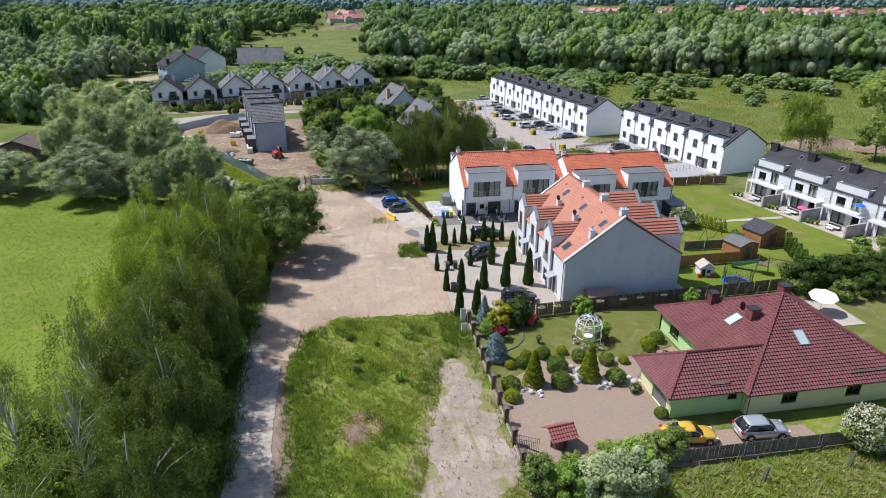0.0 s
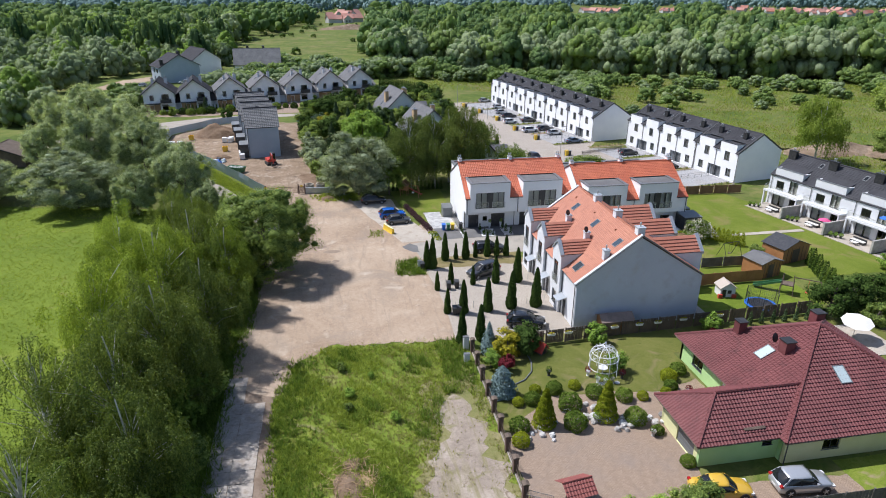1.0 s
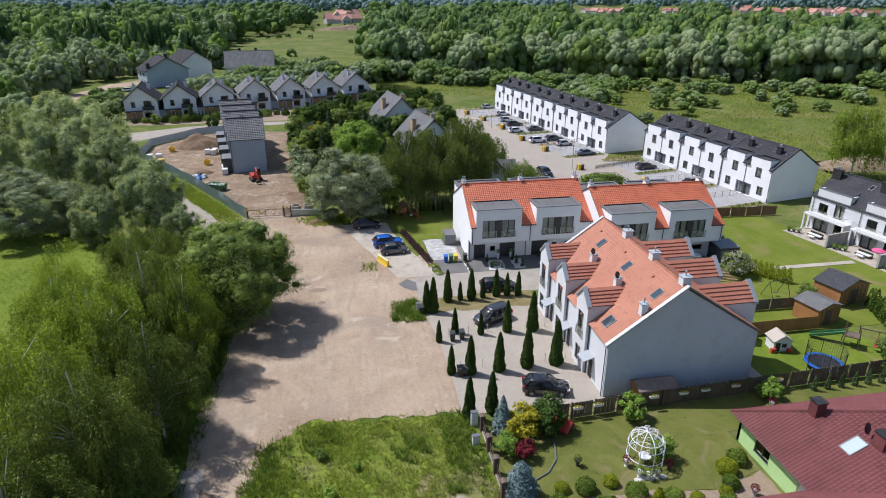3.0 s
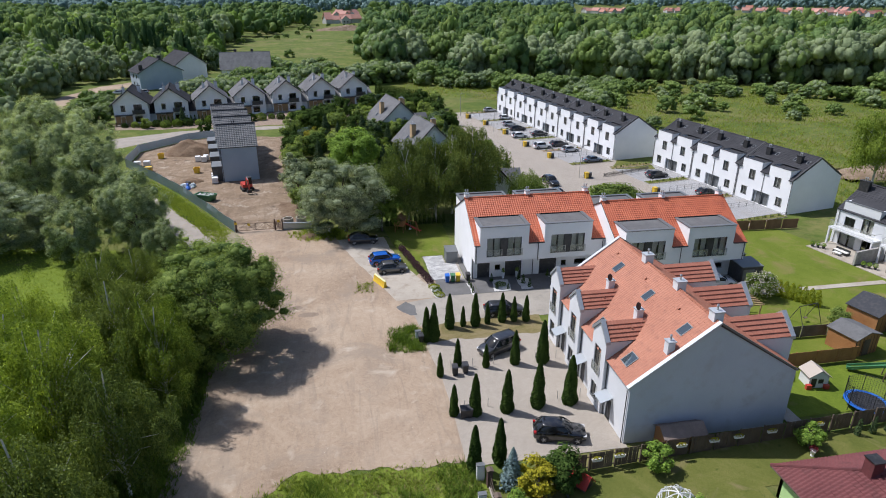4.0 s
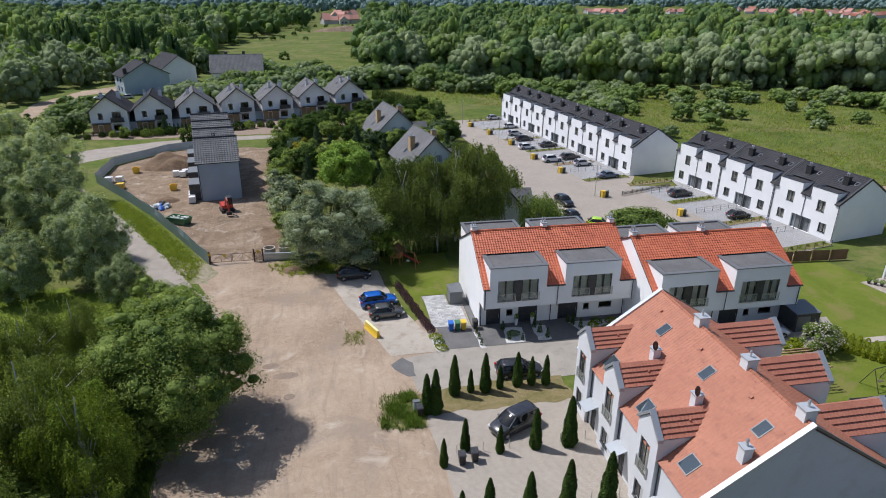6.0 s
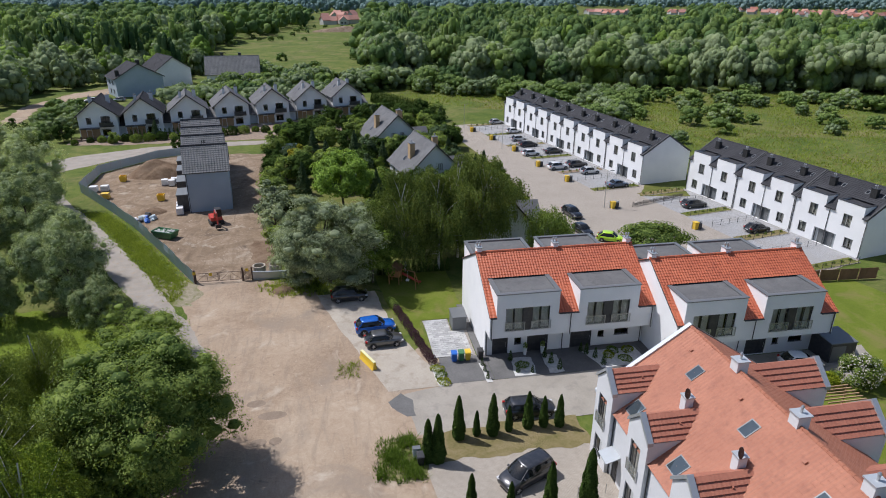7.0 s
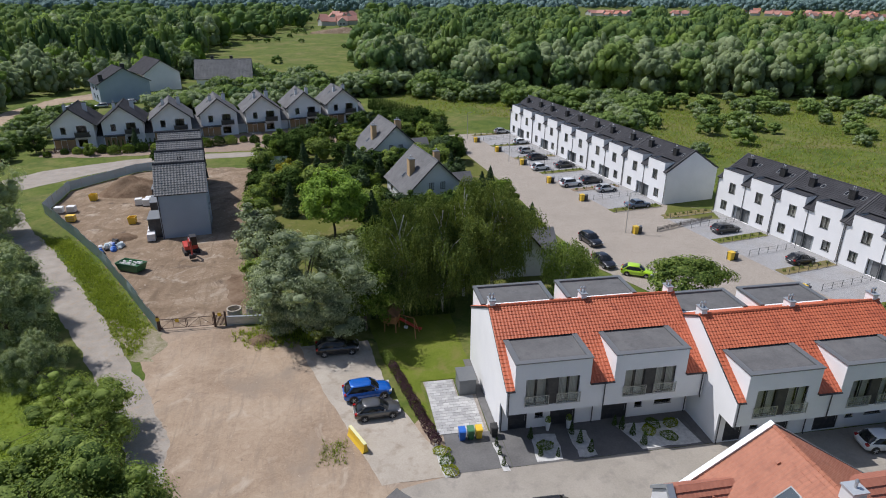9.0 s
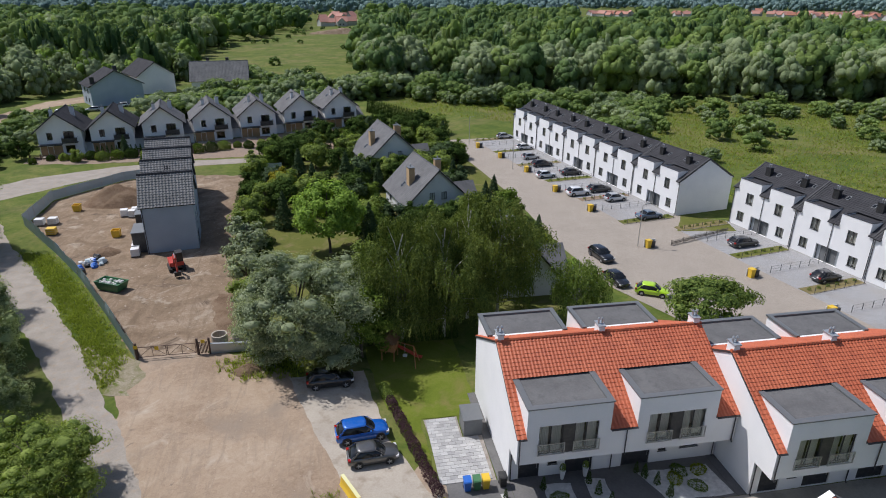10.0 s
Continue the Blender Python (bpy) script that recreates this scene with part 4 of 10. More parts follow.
def gable_terrace():
    """The three-dwelling house with a salmon tiled roof, a blank gable and pointed bays."""
    W, L, EV, RX, RZ = 15.2, 18.9, 5.75, 7.05, 10.95
    h = thing("terraced_house", "pale grey rendered terraced house with salmon tiled roof and pointed bays", "house", pose(26.6, 65.4, 0))
    # this gable only: a darker, bluer grey than the other walls
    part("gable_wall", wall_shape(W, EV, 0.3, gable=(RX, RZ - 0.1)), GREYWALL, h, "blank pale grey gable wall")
    part("gable_wall", wall_shape(W, EV, 0.3, gable=(W - RX, RZ - 0.1)), PALEGREY, h, m=pose(W, L, 0, 0, 0, NORTH))
    ycs = (5.7, 11.75, 17.35)
    holes = [(L - y + 1.75, 0.05, 1.0, 2.15) for y in ycs]
    mw = pose(0, L - 0.301, 0, 0, 0, WEST)
    part("wall", wall_shape(L - 0.602, EV - 0.02, 0.3, [(a - 0.301, b, c, d) for a, b, c, d in holes]), PALEGREY, h, m=mw)
    for a, b, c, d in holes:
        door(h, mw, a - 0.301, c, d, z=b)
    part("wall", wall_shape(L - 0.602, EV - 0.02, 0.3), PALEGREY, h, m=pose(W, 0.301, 0, 0, 0, EAST))
    up_w, up_e = (RX, 0, RZ - EV), (-(W - RX), 0, RZ - EV)
    run_w, run_e = math.hypot(RX + 0.25, (RZ - EV) * (RX + 0.25) / RX), math.hypot(W - RX + 0.05, (RZ - EV) * (W - RX + 0.05) / (W - RX))
    ow = (-0.25, L + 0.05, EV - 0.25 * (RZ - EV) / RX + 0.12)
    oe = (W + 0.05, -0.05, EV - 0.05 * (RZ - EV) / (W - RX) + 0.12)
    slope(h, SALMON, ow, (0, -1, 0), up_w, L + 0.1, run_w, tw=0.3, th=0.4, amp=0.03, step=0.045)
    slope(h, SALMON, oe, (0, 1, 0), up_e, L + 0.1, run_e, tw=0.3, th=0.4, amp=0.03, step=0.045)
    ridge_caps(h, (RX, 0, RZ + 0.12), (RX, L, RZ + 0.12), SALMON)
    for y in (-0.06, L + 0.06):
        s = Shape()
        s.prism([(-0.35, EV - 0.12), (RX, RZ + 0.12), (RX, RZ + 0.34), (-0.35, EV + 0.1)], "y", y - 0.18, y + 0.2)
        part("verge_coping", s, COPING, h, "pale metal coping on the gable")
        e = Shape().prism([(RX + 0.01, RZ + 0.1), (W + 0.08, EV - 0.04), (W + 0.08, EV + 0.14), (RX + 0.01, RZ + 0.3)], "y", y - 0.1, y + 0.1)
        part("verge_trim", e, FLASH, h, "thin dark verge trim")
    kw, ke = (RZ - EV) / RX, (RZ - EV) / (W - RX)
    for y in ycs:
        yw = y
        for side in (0, 1):
            y = yw if side == 0 else yw - 1.6
            hw, pk, evz, pr = (1.42, 8.75, 7.45, 0.4) if side == 0 else (1.7, 9.0, 7.5, 1.15)
            m = pose(-pr, y + hw, 0, 0, 0, WEST) if side == 0 else pose(W + pr, y - hw, 0, 0, 0, EAST)
            k = kw if side == 0 else ke
            b = thing_part("bay", h)
            hl = [(0.62, 0.75, 1.36, 1.6), (0.62, 3.35, 1.36, 2.9)] if side == 0 else [(0.6, 0.2, 2.2, 2.2), (0.7, 3.3, 2.0, 2.2)]
            s = wall_shape(2 * hw, evz, 0.25, hl, gable=(hw, pk + 0.12))
            for yy in (0.0, 2 * hw - 0.25):
                s.prism([(0.25, 0), (pr, 0), (pr + 0.05, EV), (pr + (evz - EV) / k + 0.2, evz), (0.25, evz)], "x", yy, yy + 0.25)
            part("bay_wall", s, PALEGREY, b, m=m)
            for q, (a, z, w, t) in enumerate(hl):
                window(h, m, a, z, w, t, 2, sill=q == 0, curtain=q == 1)
            if side == 0:
                part("panel", Shape().box(0.62, 0.02, 2.35, 1.98, 0.1, 3.35), OAKPANEL, b, "oak-coloured panel below the upper window", m=m)
                rail = part("railing", Shape().box(0.5, -0.12, 3.45, 0.54, -0.02, 4.45).box(2.06, -0.12, 3.45, 2.1, -0.02, 4.45).box(0.5, -0.12, 4.41, 2.1, -0.08, 4.45), STEEL, b, m=m)
                part("rail_pane", Shape().poly((0.55, -0.1, 3.5), (2.05, -0.1, 3.5), (2.05, -0.1, 4.4), (0.55, -0.1, 4.4)), RAILGLASS, rail)
            slope_run = math.hypot(hw, pk - evz)
            deep = pr + (pk - EV) / k + 0.25
            low = pr + (evz - EV) / k + 0.1
            for sgn in (0, 1):
                if sgn == 0:
                    o, al, up = (0, deep, evz + 0.06), (0, -1, 0), (hw, 0, pk - evz)
                    lf, rt = (lambda v: max(0.0, (deep - low) * (1 - v / slope_run))), None
                else:
                    o, al, up = (2 * hw, 0, evz + 0.06), (0, 1, 0), (-hw, 0, pk - evz)
                    lf, rt = None, (lambda v: low + (deep - low) * v / slope_run)
                r = slope(b, BROWNTILE, o, al, up, deep, slope_run, 0.1, name="bay_roof", tw=0.3, th=0.42, amp=0.01, step=0.1, left=lf, right=rt)
                r.matrix_basis = m
            cop = Shape().prism([(-0.12, evz - 0.15), (hw, pk + 0.0), (2 * hw + 0.12, evz - 0.15), (2 * hw + 0.12, evz + 0.14), (hw, pk + 0.3), (-0.12, evz + 0.14)], "y", -0.12, 0.3)
            part("bay_coping", cop, ZINC, b, m=m)
        y = yw
        part("canopy", Shape().prism([(0, 2.75), (1.15, 2.35), (1.15, 2.41), (0, 2.81)], "y", 0, 1.5).moved(pose(0, y - 1.55, 0, 0, 0, 180)), ZINC, h, "pale frosted door canopy")
        downpipe(h, -0.1, y - 1.5, 0, EV)
    downpipe(h, -0.12, 0.25, 0, EV)
    for x, y in ((7.2, 0.9), (7.2, 6.7), (7.2, 12.8)):
        chimney(h, x, y, 10.0, 11.75, 0.85, 0.8, PALEGREY, COPING, 1)
    for x, y in ((3.4, 0.8), (3.4, 6.4), (3.4, 12.5)):
        c = chimney(h, x, y, 7.8, 9.35, 0.62, 0.62, PALEGREY, COPING, 1)
        if y > 2:
            dish = Shape().rings([[(r * math.cos(a * 0.628), 0.25 * r * r, r * math.sin(a * 0.628)) for a in range(10)] for r in (0.02, 0.2, 0.38)], caps=False)
            part("satellite_dish", dish, BLACKP, c, m=pose(x - 0.25, y - 0.35, 9.85, -20, 0, 30))
    for y in (2.2, 8.6, 15.0):
        skylight(h, on_slope(ow, (0, -1, 0), up_w, L - y, 6.1), 0.9, 1.25, ROOFGLASS)
    for y in (3.2, 9.4, 15.6):
        skylight(h, on_slope(ow, (0, -1, 0), up_w, L - y, 1.0), 1.2, 1.3, ROOFGLASS)
    for q in ycs:
        for dy in (-0.14, 0.22):
            part("vent_pipe", Shape().rod([(2.2, q - 0.55 + dy, 7.6), (2.2, q - 0.55 + dy, 8.35)], 0.07, 7), BROWNTILE, h)
    for y in (4.2, 10.4, 16.6):
        part("roof_vent", Shape().box(-0.15, 0, 0, 0.15, 0.3, 0.22), SALMON, h, m=on_slope(ow, (0, -1, 0), up_w, L - y, 7.6) @ pose(0, -0.1, 0))
    return h


def twin_terrace(x, y, label):
    """White house with an orange pantile roof, boxed flat-roofed dormers and glass balconies."""
    W, FR, RY, RZ, EV, BK = 17.6, -1.85, 4.85, 9.7, 5.55, 11.7
    h = thing("semi_detached_house", label, "house", pose(x, y, 0), group="orange-roofed houses")
    prof = [(FR, 3.1), (0.0, 3.1), (0.0, 0), (BK, 0), (BK, 6.3), (RY, RZ - 0.1), (FR, EV - 0.05)]
    for xx in (0, W - 0.3):
        part("end_wall", Shape().prism(prof, "x", xx, xx + 0.3), WHITE, h)
    low = [(0.5, 0.05, 1.7, 2.15), (2.9, 1.1, 0.75, 0.75), (4.3, 0.05, 2.3, 2.2), (9.1, 0.05, 2.4, 2.2), (12.2, 1.1, 0.7, 0.75), (14.1, 1.2, 1.6, 0.7)]
    m = pose(0.301, 0, 0)
    part("ground_floor_wall", wall_shape(W - 0.602, 3.09, 0.3, low), WHITE, h, m=m)
    for i, (a, z, w, t) in enumerate(low):
        if z < 0.5:
            door(h, m, a, w, t, z=z)
        else:
            window(h, m, a, z, w, t, 1)
    mu = pose(0.301, FR, 2.35)
    uw = Shape()
    for a, b in ((0.301, 1.6), (6.2, 10.2), (14.8, W - 0.301)):
        uw.box(a, FR, 3.1, b, FR + 0.3, EV - 0.05)
    for a, b in ((1.6, 6.2), (10.2, 14.8)):
        uw.box(a, FR, 3.1, b, FR + 0.3, 3.8)
    part("upper_wall", uw, WHITE, h)
    part("soffit", Shape().box(0.301, FR + 0.301, 3.1, W - 0.301, 0.3, 3.3), WHITE, h)
    rise = (RZ - EV) / (RY - FR)
    up = (0, RY - FR, RZ - EV)
    run = math.hypot(RY - FR + 0.15, (RY - FR + 0.15) * rise)
    o = (-0.08, FR - 0.15, EV - 0.15 * rise + 0.1)
    cut = run * (2.0 - FR + 0.15) / (RY - FR + 0.15)
    for a, b in ((0, 0.73), (7.2, 9.33), (15.8, W + 0.16)):
        slope(h, ORANGE, (a - 0.08, o[1], o[2]), (1, 0, 0), up, b - a, cut, tw=0.3, th=0.35, amp=0.042, step=0.035, per=5)
    uv = Vector(up).normalized() * cut
    slope(h, ORANGE, Vector(o) + uv, (1, 0, 0), up, W + 0.16, run - cut, tw=0.3, th=0.35, amp=0.042, step=0.035, per=5)
    slope(h, ORANGE, (W + 0.08, BK + 0.2, 6.2), (-1, 0, 0), (0, RY - BK - 0.2, RZ + 0.1 - 6.2), W + 0.16, math.hypot(BK + 0.2 - RY, RZ + 0.1 - 6.2), tw=0.3, th=0.35, amp=0.05)
    ridge_caps(h, (-0.1, RY, RZ + 0.13), (W + 0.1, RY, RZ + 0.13), ORANGE, 0.14)
    for a, b in ((0, 0.65), (7.15, 9.25), (15.75, W)):
        part("gutter", Shape().rod([(a, FR - 0.2, EV - 0.05), (b, FR - 0.2, EV - 0.05)], 0.07, 6), DARK, h)
    for a in (0.15, 8.45, W - 0.25):
        downpipe(h, a, FR - 0.1, 3.0, EV - 0.1)
        downpipe(h, a, -0.1, 0, 3.1)
    for dx in (0.65, 9.25):
        d = thing_part("dormer", h)
        DW, TOP = 6.5, 7.95
        s = Shape().box(dx, FR - 0.002, EV - 0.05, dx + 0.95, FR + 0.25, TOP).box(dx + 5.55, FR - 0.002, EV - 0.05, dx + DW, FR + 0.25, TOP).box(dx + 0.95, FR - 0.002, 6.4, dx + 5.55, FR + 0.25, TOP)
        part("dormer_front", s, WHITE, d)
        for xx in (dx, dx + DW - 0.25):
            part("dormer_cheek", Shape().prism([(FR + 0.25, EV), (FR + 0.25, TOP), (2.1, TOP), (2.1, TOP - 0.1)], "x", xx, xx + 0.25), WHITE, d)
        part("dormer_roof", Shape().box(dx + 0.3, FR + 0.3, TOP - 0.12, dx + DW - 0.3, 2.1, TOP - 0.04), FLATROOF, d, "grey felt flat roof")
        cp = Shape().box(dx - 0.08, FR - 0.08, TOP, dx + DW + 0.08, FR + 0.4, TOP + 0.1)
        cp.box(dx - 0.08, FR + 0.4, TOP, dx + 0.4, 1.9, TOP + 0.1).box(dx + DW - 0.4, FR + 0.4, TOP, dx + DW + 0.08, 2.2, TOP + 0.1)
        part("dormer_coping", cp, FLASH, d)
        mwin = pose(dx + 0.95, FR, 3.8)
        for k in (0, 1):
            w = window(h, mwin, k * 2.75, 0.0, 1.85, 2.6, 2, sill=False, curtain=True)
            rl = part("railing", Shape().box(-0.1, -0.16, 0.05, -0.06, -0.06, 1.05).box(1.95, -0.16, 0.05, 1.99, -0.06, 1.05).box(-0.1, -0.14, 1.01, 1.99, -0.09, 1.05).box(-0.1, -0.14, 0.05, 1.99, -0.09, 0.09), STEEL, d, m=mwin @ pose(k * 2.75, 0, 0))
            part("rail_pane", Shape().poly((-0.06, -0.11, 0.1), (1.95, -0.11, 0.1), (1.95, -0.11, 1.0), (-0.06, -0.11, 1.0)), RAILGLASS, rl)
        part("panel", Shape().box(1.85, 0.05, 0.0, 2.75, 0.15, 2.6), DARK, d, "anthracite panel between balcony doors", m=mwin)
        part("floor_plate", Shape().box(0, 0.3, -0.1, 4.6, 5, 0.0), INSIDE, d, m=mwin)
        part("room_wall", Shape().box(0, 4.0, 0, 4.6, 4.2, 2.5), INSIDE, d, m=mwin)
        rear = part("rear_dormer", Shape().box(dx - 0.3, 8.6, 5.0, dx + DW + 0.2, BK + 0.8, 7.9), WHITE, h)
        part("rear_roof", Shape().box(dx, 8.9, 7.84, dx + DW - 0.1, BK + 0.5, 7.92), FLATROOF, rear)
        rc = Shape().box(dx - 0.4, BK + 0.5, 7.9, dx + DW + 0.3, BK + 0.9, 8.1).box(dx - 0.4, 8.6, 7.9, dx, BK + 0.5, 8.1).box(dx + DW - 0.1, 8.6, 7.9, dx + DW + 0.3, BK + 0.5, 8.1)
        part("rear_coping", rc, FLASH, rear)
    part("rear_wall", wall_shape(W - 0.602, 6.2, 0.3), WHITE, h, m=pose(W - 0.301, BK, 0, 0, 0, NORTH))
    for a in (0.3, 8.8, W - 0.4):
        chimney(h, a, RY + 0.35, 8.7, 10.3, 0.5, 0.9, WHITE, ZINC, 2)
    part("side_strip", Shape().box(-0.75, 0, 0.05, -0.01, BK, 0.09), DARKPAVE, h)
    return h


gable_terrace()
B1 = twin_terrace(20.85, 99.75, "white house with orange pantile roof, boxed dormers and glass balconies")
B2 = twin_terrace(38.5, 95.25, "white house with orange roof set nearer the access road")


def bungalow():
    """The bungalow under a wine-red hipped roof with a garage wing."""
    h = thing("bungalow", "lime green and cream bungalow with wine-red hipped tile roof", "house")
    EV = 2.55
    x0, x1, y0, y1, px, py, pz = 35.0, 52.8, 41.0, 58.4, 43.9, 49.9, 7.7
    wy, wx = 41.4, 28.5
    # walls
    m = pose(35.6, 41.6, 0)
    part("wall", wall_shape(16.6, EV + 0.1, 0.3, [(3.5, 0.9, 1.6, 1.3), (10.2, 0.9, 1.6, 1.3)]), CREAM, h, "pale yellow wall", m=m)
    for a in (3.5, 10.2):
        window(h, m, a, 0.9, 1.6, 1.3, 2)
    part("wall", wall_shape(15.8, EV + 0.1, 0.3, [(2.2, 0.7, 1.8, 1.5), (7.2, 0.05, 2.0, 2.15)]), GREEN, h, m=pose(35.6, 57.8, 0, 0, 0, WEST))
    window(h, pose(35.6, 57.8, 0, 0, 0, WEST), 2.2, 0.7, 1.8, 1.5, 2)
    door(h, pose(35.6, 57.8, 0, 0, 0, WEST), 7.2, 2.0, 2.15, FRAME, 0.05)
    part("wall", wall_shape(16.6, EV + 0.1, 0.3), CREAM, h, m=pose(52.2, 57.8, 0, 0, 0, NORTH))
    part("wall", wall_shape(16.0, EV + 0.1, 0.3), CREAM, h, m=pose(52.2, 41.75, 0, 0, 0, EAST))
    part("garage_wall", wall_shape(7.1, EV + 0.1, 0.3, [(5.6, 1.4, 0.9, 0.6)]), GREEN, h, "lime green garage wall", m=pose(28.5, 42.4, 0))
    window(h, pose(28.5, 42.4, 0), 5.6, 1.4, 0.9, 0.6, 1)
    mg = pose(28.5, 48.4, 0, 0, 0, WEST)
    part("garage_wall", wall_shape(5.69, EV + 0.1, 0.3, [(2.6, 0.05, 2.6, 2.2)]), CREAM, h, m=mg)
    g = part("garage_door", Shape().box(0, 0.05, 0, 2.6, 0.08, 2.2), DARK, h, "dark sectional garage door", m=mg @ pose(2.6, 0.1, 0.05))
    for k in range(5):
        part("door_panel", once("garage_panel", lambda: Shape().box(0.04, 0.0, 0.02, 2.56, 0.049, 0.42).mesh("door_panel")), FLASH, g, m=pose(0, 0, 0.44 * k))
    part("garage_wall", wall_shape(7.1, EV + 0.1, 0.3), CREAM, h, m=pose(35.6, 48.4, 0, 0, 0, NORTH))
    # hipped roof
    def hip(o, along, length, peak, ridge=0.0, name="roof"):
        o, a, p = Vector(o), Vector(along).normalized(), Vector(peak)
        along_p = (p - o).dot(a)
        foot = o + a * along_p
        run = (p - foot).length
        r = slope(h, MAROON, o, a, p - foot, length, run, tw=0.3, th=0.37, amp=0.06, step=0.075, name=name,
                  left=lambda v: along_p * v / run, right=lambda v: length + (along_p + ridge - length) * v / run)
        return r
    peak = (px, py, pz)
    hip((x0, y0, EV), (1, 0, 0), x1 - x0, peak)
    hip((x0, y1, EV), (0, -1, 0), y1 - y0, peak)
    hip((x1, y0, EV), (0, 1, 0), y1 - y0, peak)
    hip((x1, y1, EV), (-1, 0, 0), x1 - x0, peak)
    for c in ((x0, y0, EV + 0.06), (x0, y1, EV + 0.06), (x1, y0, EV + 0.06), (x1, y1, EV + 0.06)):
        ridge_caps(h, c, (px, py, pz + 0.06), MAROON, 0.14, "hip_cap")
    # garage wing roof: hipped at its outer end, its ridge running into the main roof
    gx0, gy0, gy1, gz = 27.8, 41.75, 49.0, 4.85
    gm = (gy0 + gy1) / 2
    run = math.hypot(gm - gy0, gz - EV)
    hw = 3.3
    ridge_end = 40.6
    slope(h, MAROON, (gx0, gy0, EV), (1, 0, 0), (0, gm - gy0, gz - EV), ridge_end - gx0, run, tw=0.3, th=0.37, amp=0.06, step=0.075, left=lambda v: hw * v / run, right=lambda v: 35.6 - gx0 + (ridge_end - 35.6) * v / run)
    slope(h, MAROON, (ridge_end, gy1, EV), (-1, 0, 0), (0, gm - gy1, gz - EV), ridge_end - gx0, run, tw=0.3, th=0.37, amp=0.06, step=0.075, left=lambda v: (ridge_end - 35.6) * (1 - v / run), right=lambda v: ridge_end - gx0 - hw * v / run)
    r2 = math.hypot(hw, gz - EV)
    slope(h, MAROON, (gx0, gy1, EV), (0, -1, 0), (hw, 0, gz - EV), gy1 - gy0, r2, tw=0.3, th=0.37, amp=0.06, step=0.075, left=lambda v: (gy1 - gm) * v / r2, right=lambda v: gy1 - gy0 - (gm - gy0) * v / r2)
    ridge_caps(h, (gx0 + hw, gm, gz + 0.08), (ridge_end, gm, gz + 0.08), MAROON, 0.14)
    for yy in (gy0, gy1):
        ridge_caps(h, (gx0, yy, EV + 0.06), (gx0 + hw, gm, gz + 0.06), MAROON, 0.13, "hip_cap")
    part("soffit", Shape().box(x0 + 0.1, y0 + 0.1, EV - 0.16, x1 - 0.1, y1 - 0.1, EV - 0.08), WOOD, h)
    part("soffit", Shape().box(gx0 + 0.1, gy0 + 0.1, EV - 0.165, x0 + 0.5, gy1 - 0.1, EV - 0.085), WOOD, h)
    for a, b in (((x0, y0), (x1, y0)), ((x0, y1), (x0, gy1)), ((gx0, gy0), (x0, gy0)), ((gx0, gy0), (gx0, gy1))):
        part("gutter", Shape().rod([(*a, EV - 0.02), (*b, EV - 0.02)], 0.07, 6), WOOD, h)
    downpipe(h, 35.5, 41.3, 0, EV)
    chimney(h, 39.2, 54.2, 4.6, 6.1, 0.85, 0.85, MAROON, BLACKP, 0)
    chimney(h, 40.4, 49.2, 5.2, 6.7, 0.95, 0.95, MAROON, BLACKP, 0)
    chimney(h, 48.6, 55.2, 3.6, 5.7, 1.0, 1.0, MAROON, BLACKP, 0)
    ow, aw, uw = (x0, y1, EV), (0, -1, 0), (px - x0, 0, pz - EV)
    skylight(h, on_slope(ow, aw, uw, 7.6, 4.0, 0.14), 1.1, 1.6, BLIND)
    os_, as_, us_ = (x0, y0, EV), (1, 0, 0), (0, py - y0, pz - EV)
    skylight(h, on_slope(os_, as_, us_, 7.6, 4.4, 0.14), 1.1, 1.7, BLIND)
    part("snow_guard", Shape().box(0, 0, 0, 5.2, 0.04, 0.22), WOOD, h, m=on_slope(os_, as_, us_, 11.0, 1.1, 0.15))
    part("snow_guard", Shape().box(0, 0, 0, 1.9, 0.04, 0.22), WOOD, h, m=on_slope((gx0, gy0, EV), (1, 0, 0), (0, gm - gy0, gz - EV), 4.4, 0.9, 0.15))
    dish = Shape().rings([[(r * math.cos(a * 0.628), 0.25 * r * r, r * math.sin(a * 0.628)) for a in range(10)] for r in (0.02, 0.25, 0.45)], caps=False)
    part("satellite_dish", dish, BLACKP, h, m=pose(40.0, 50.3, 6.4, -20, 0, 20))
    return h


bungalow()


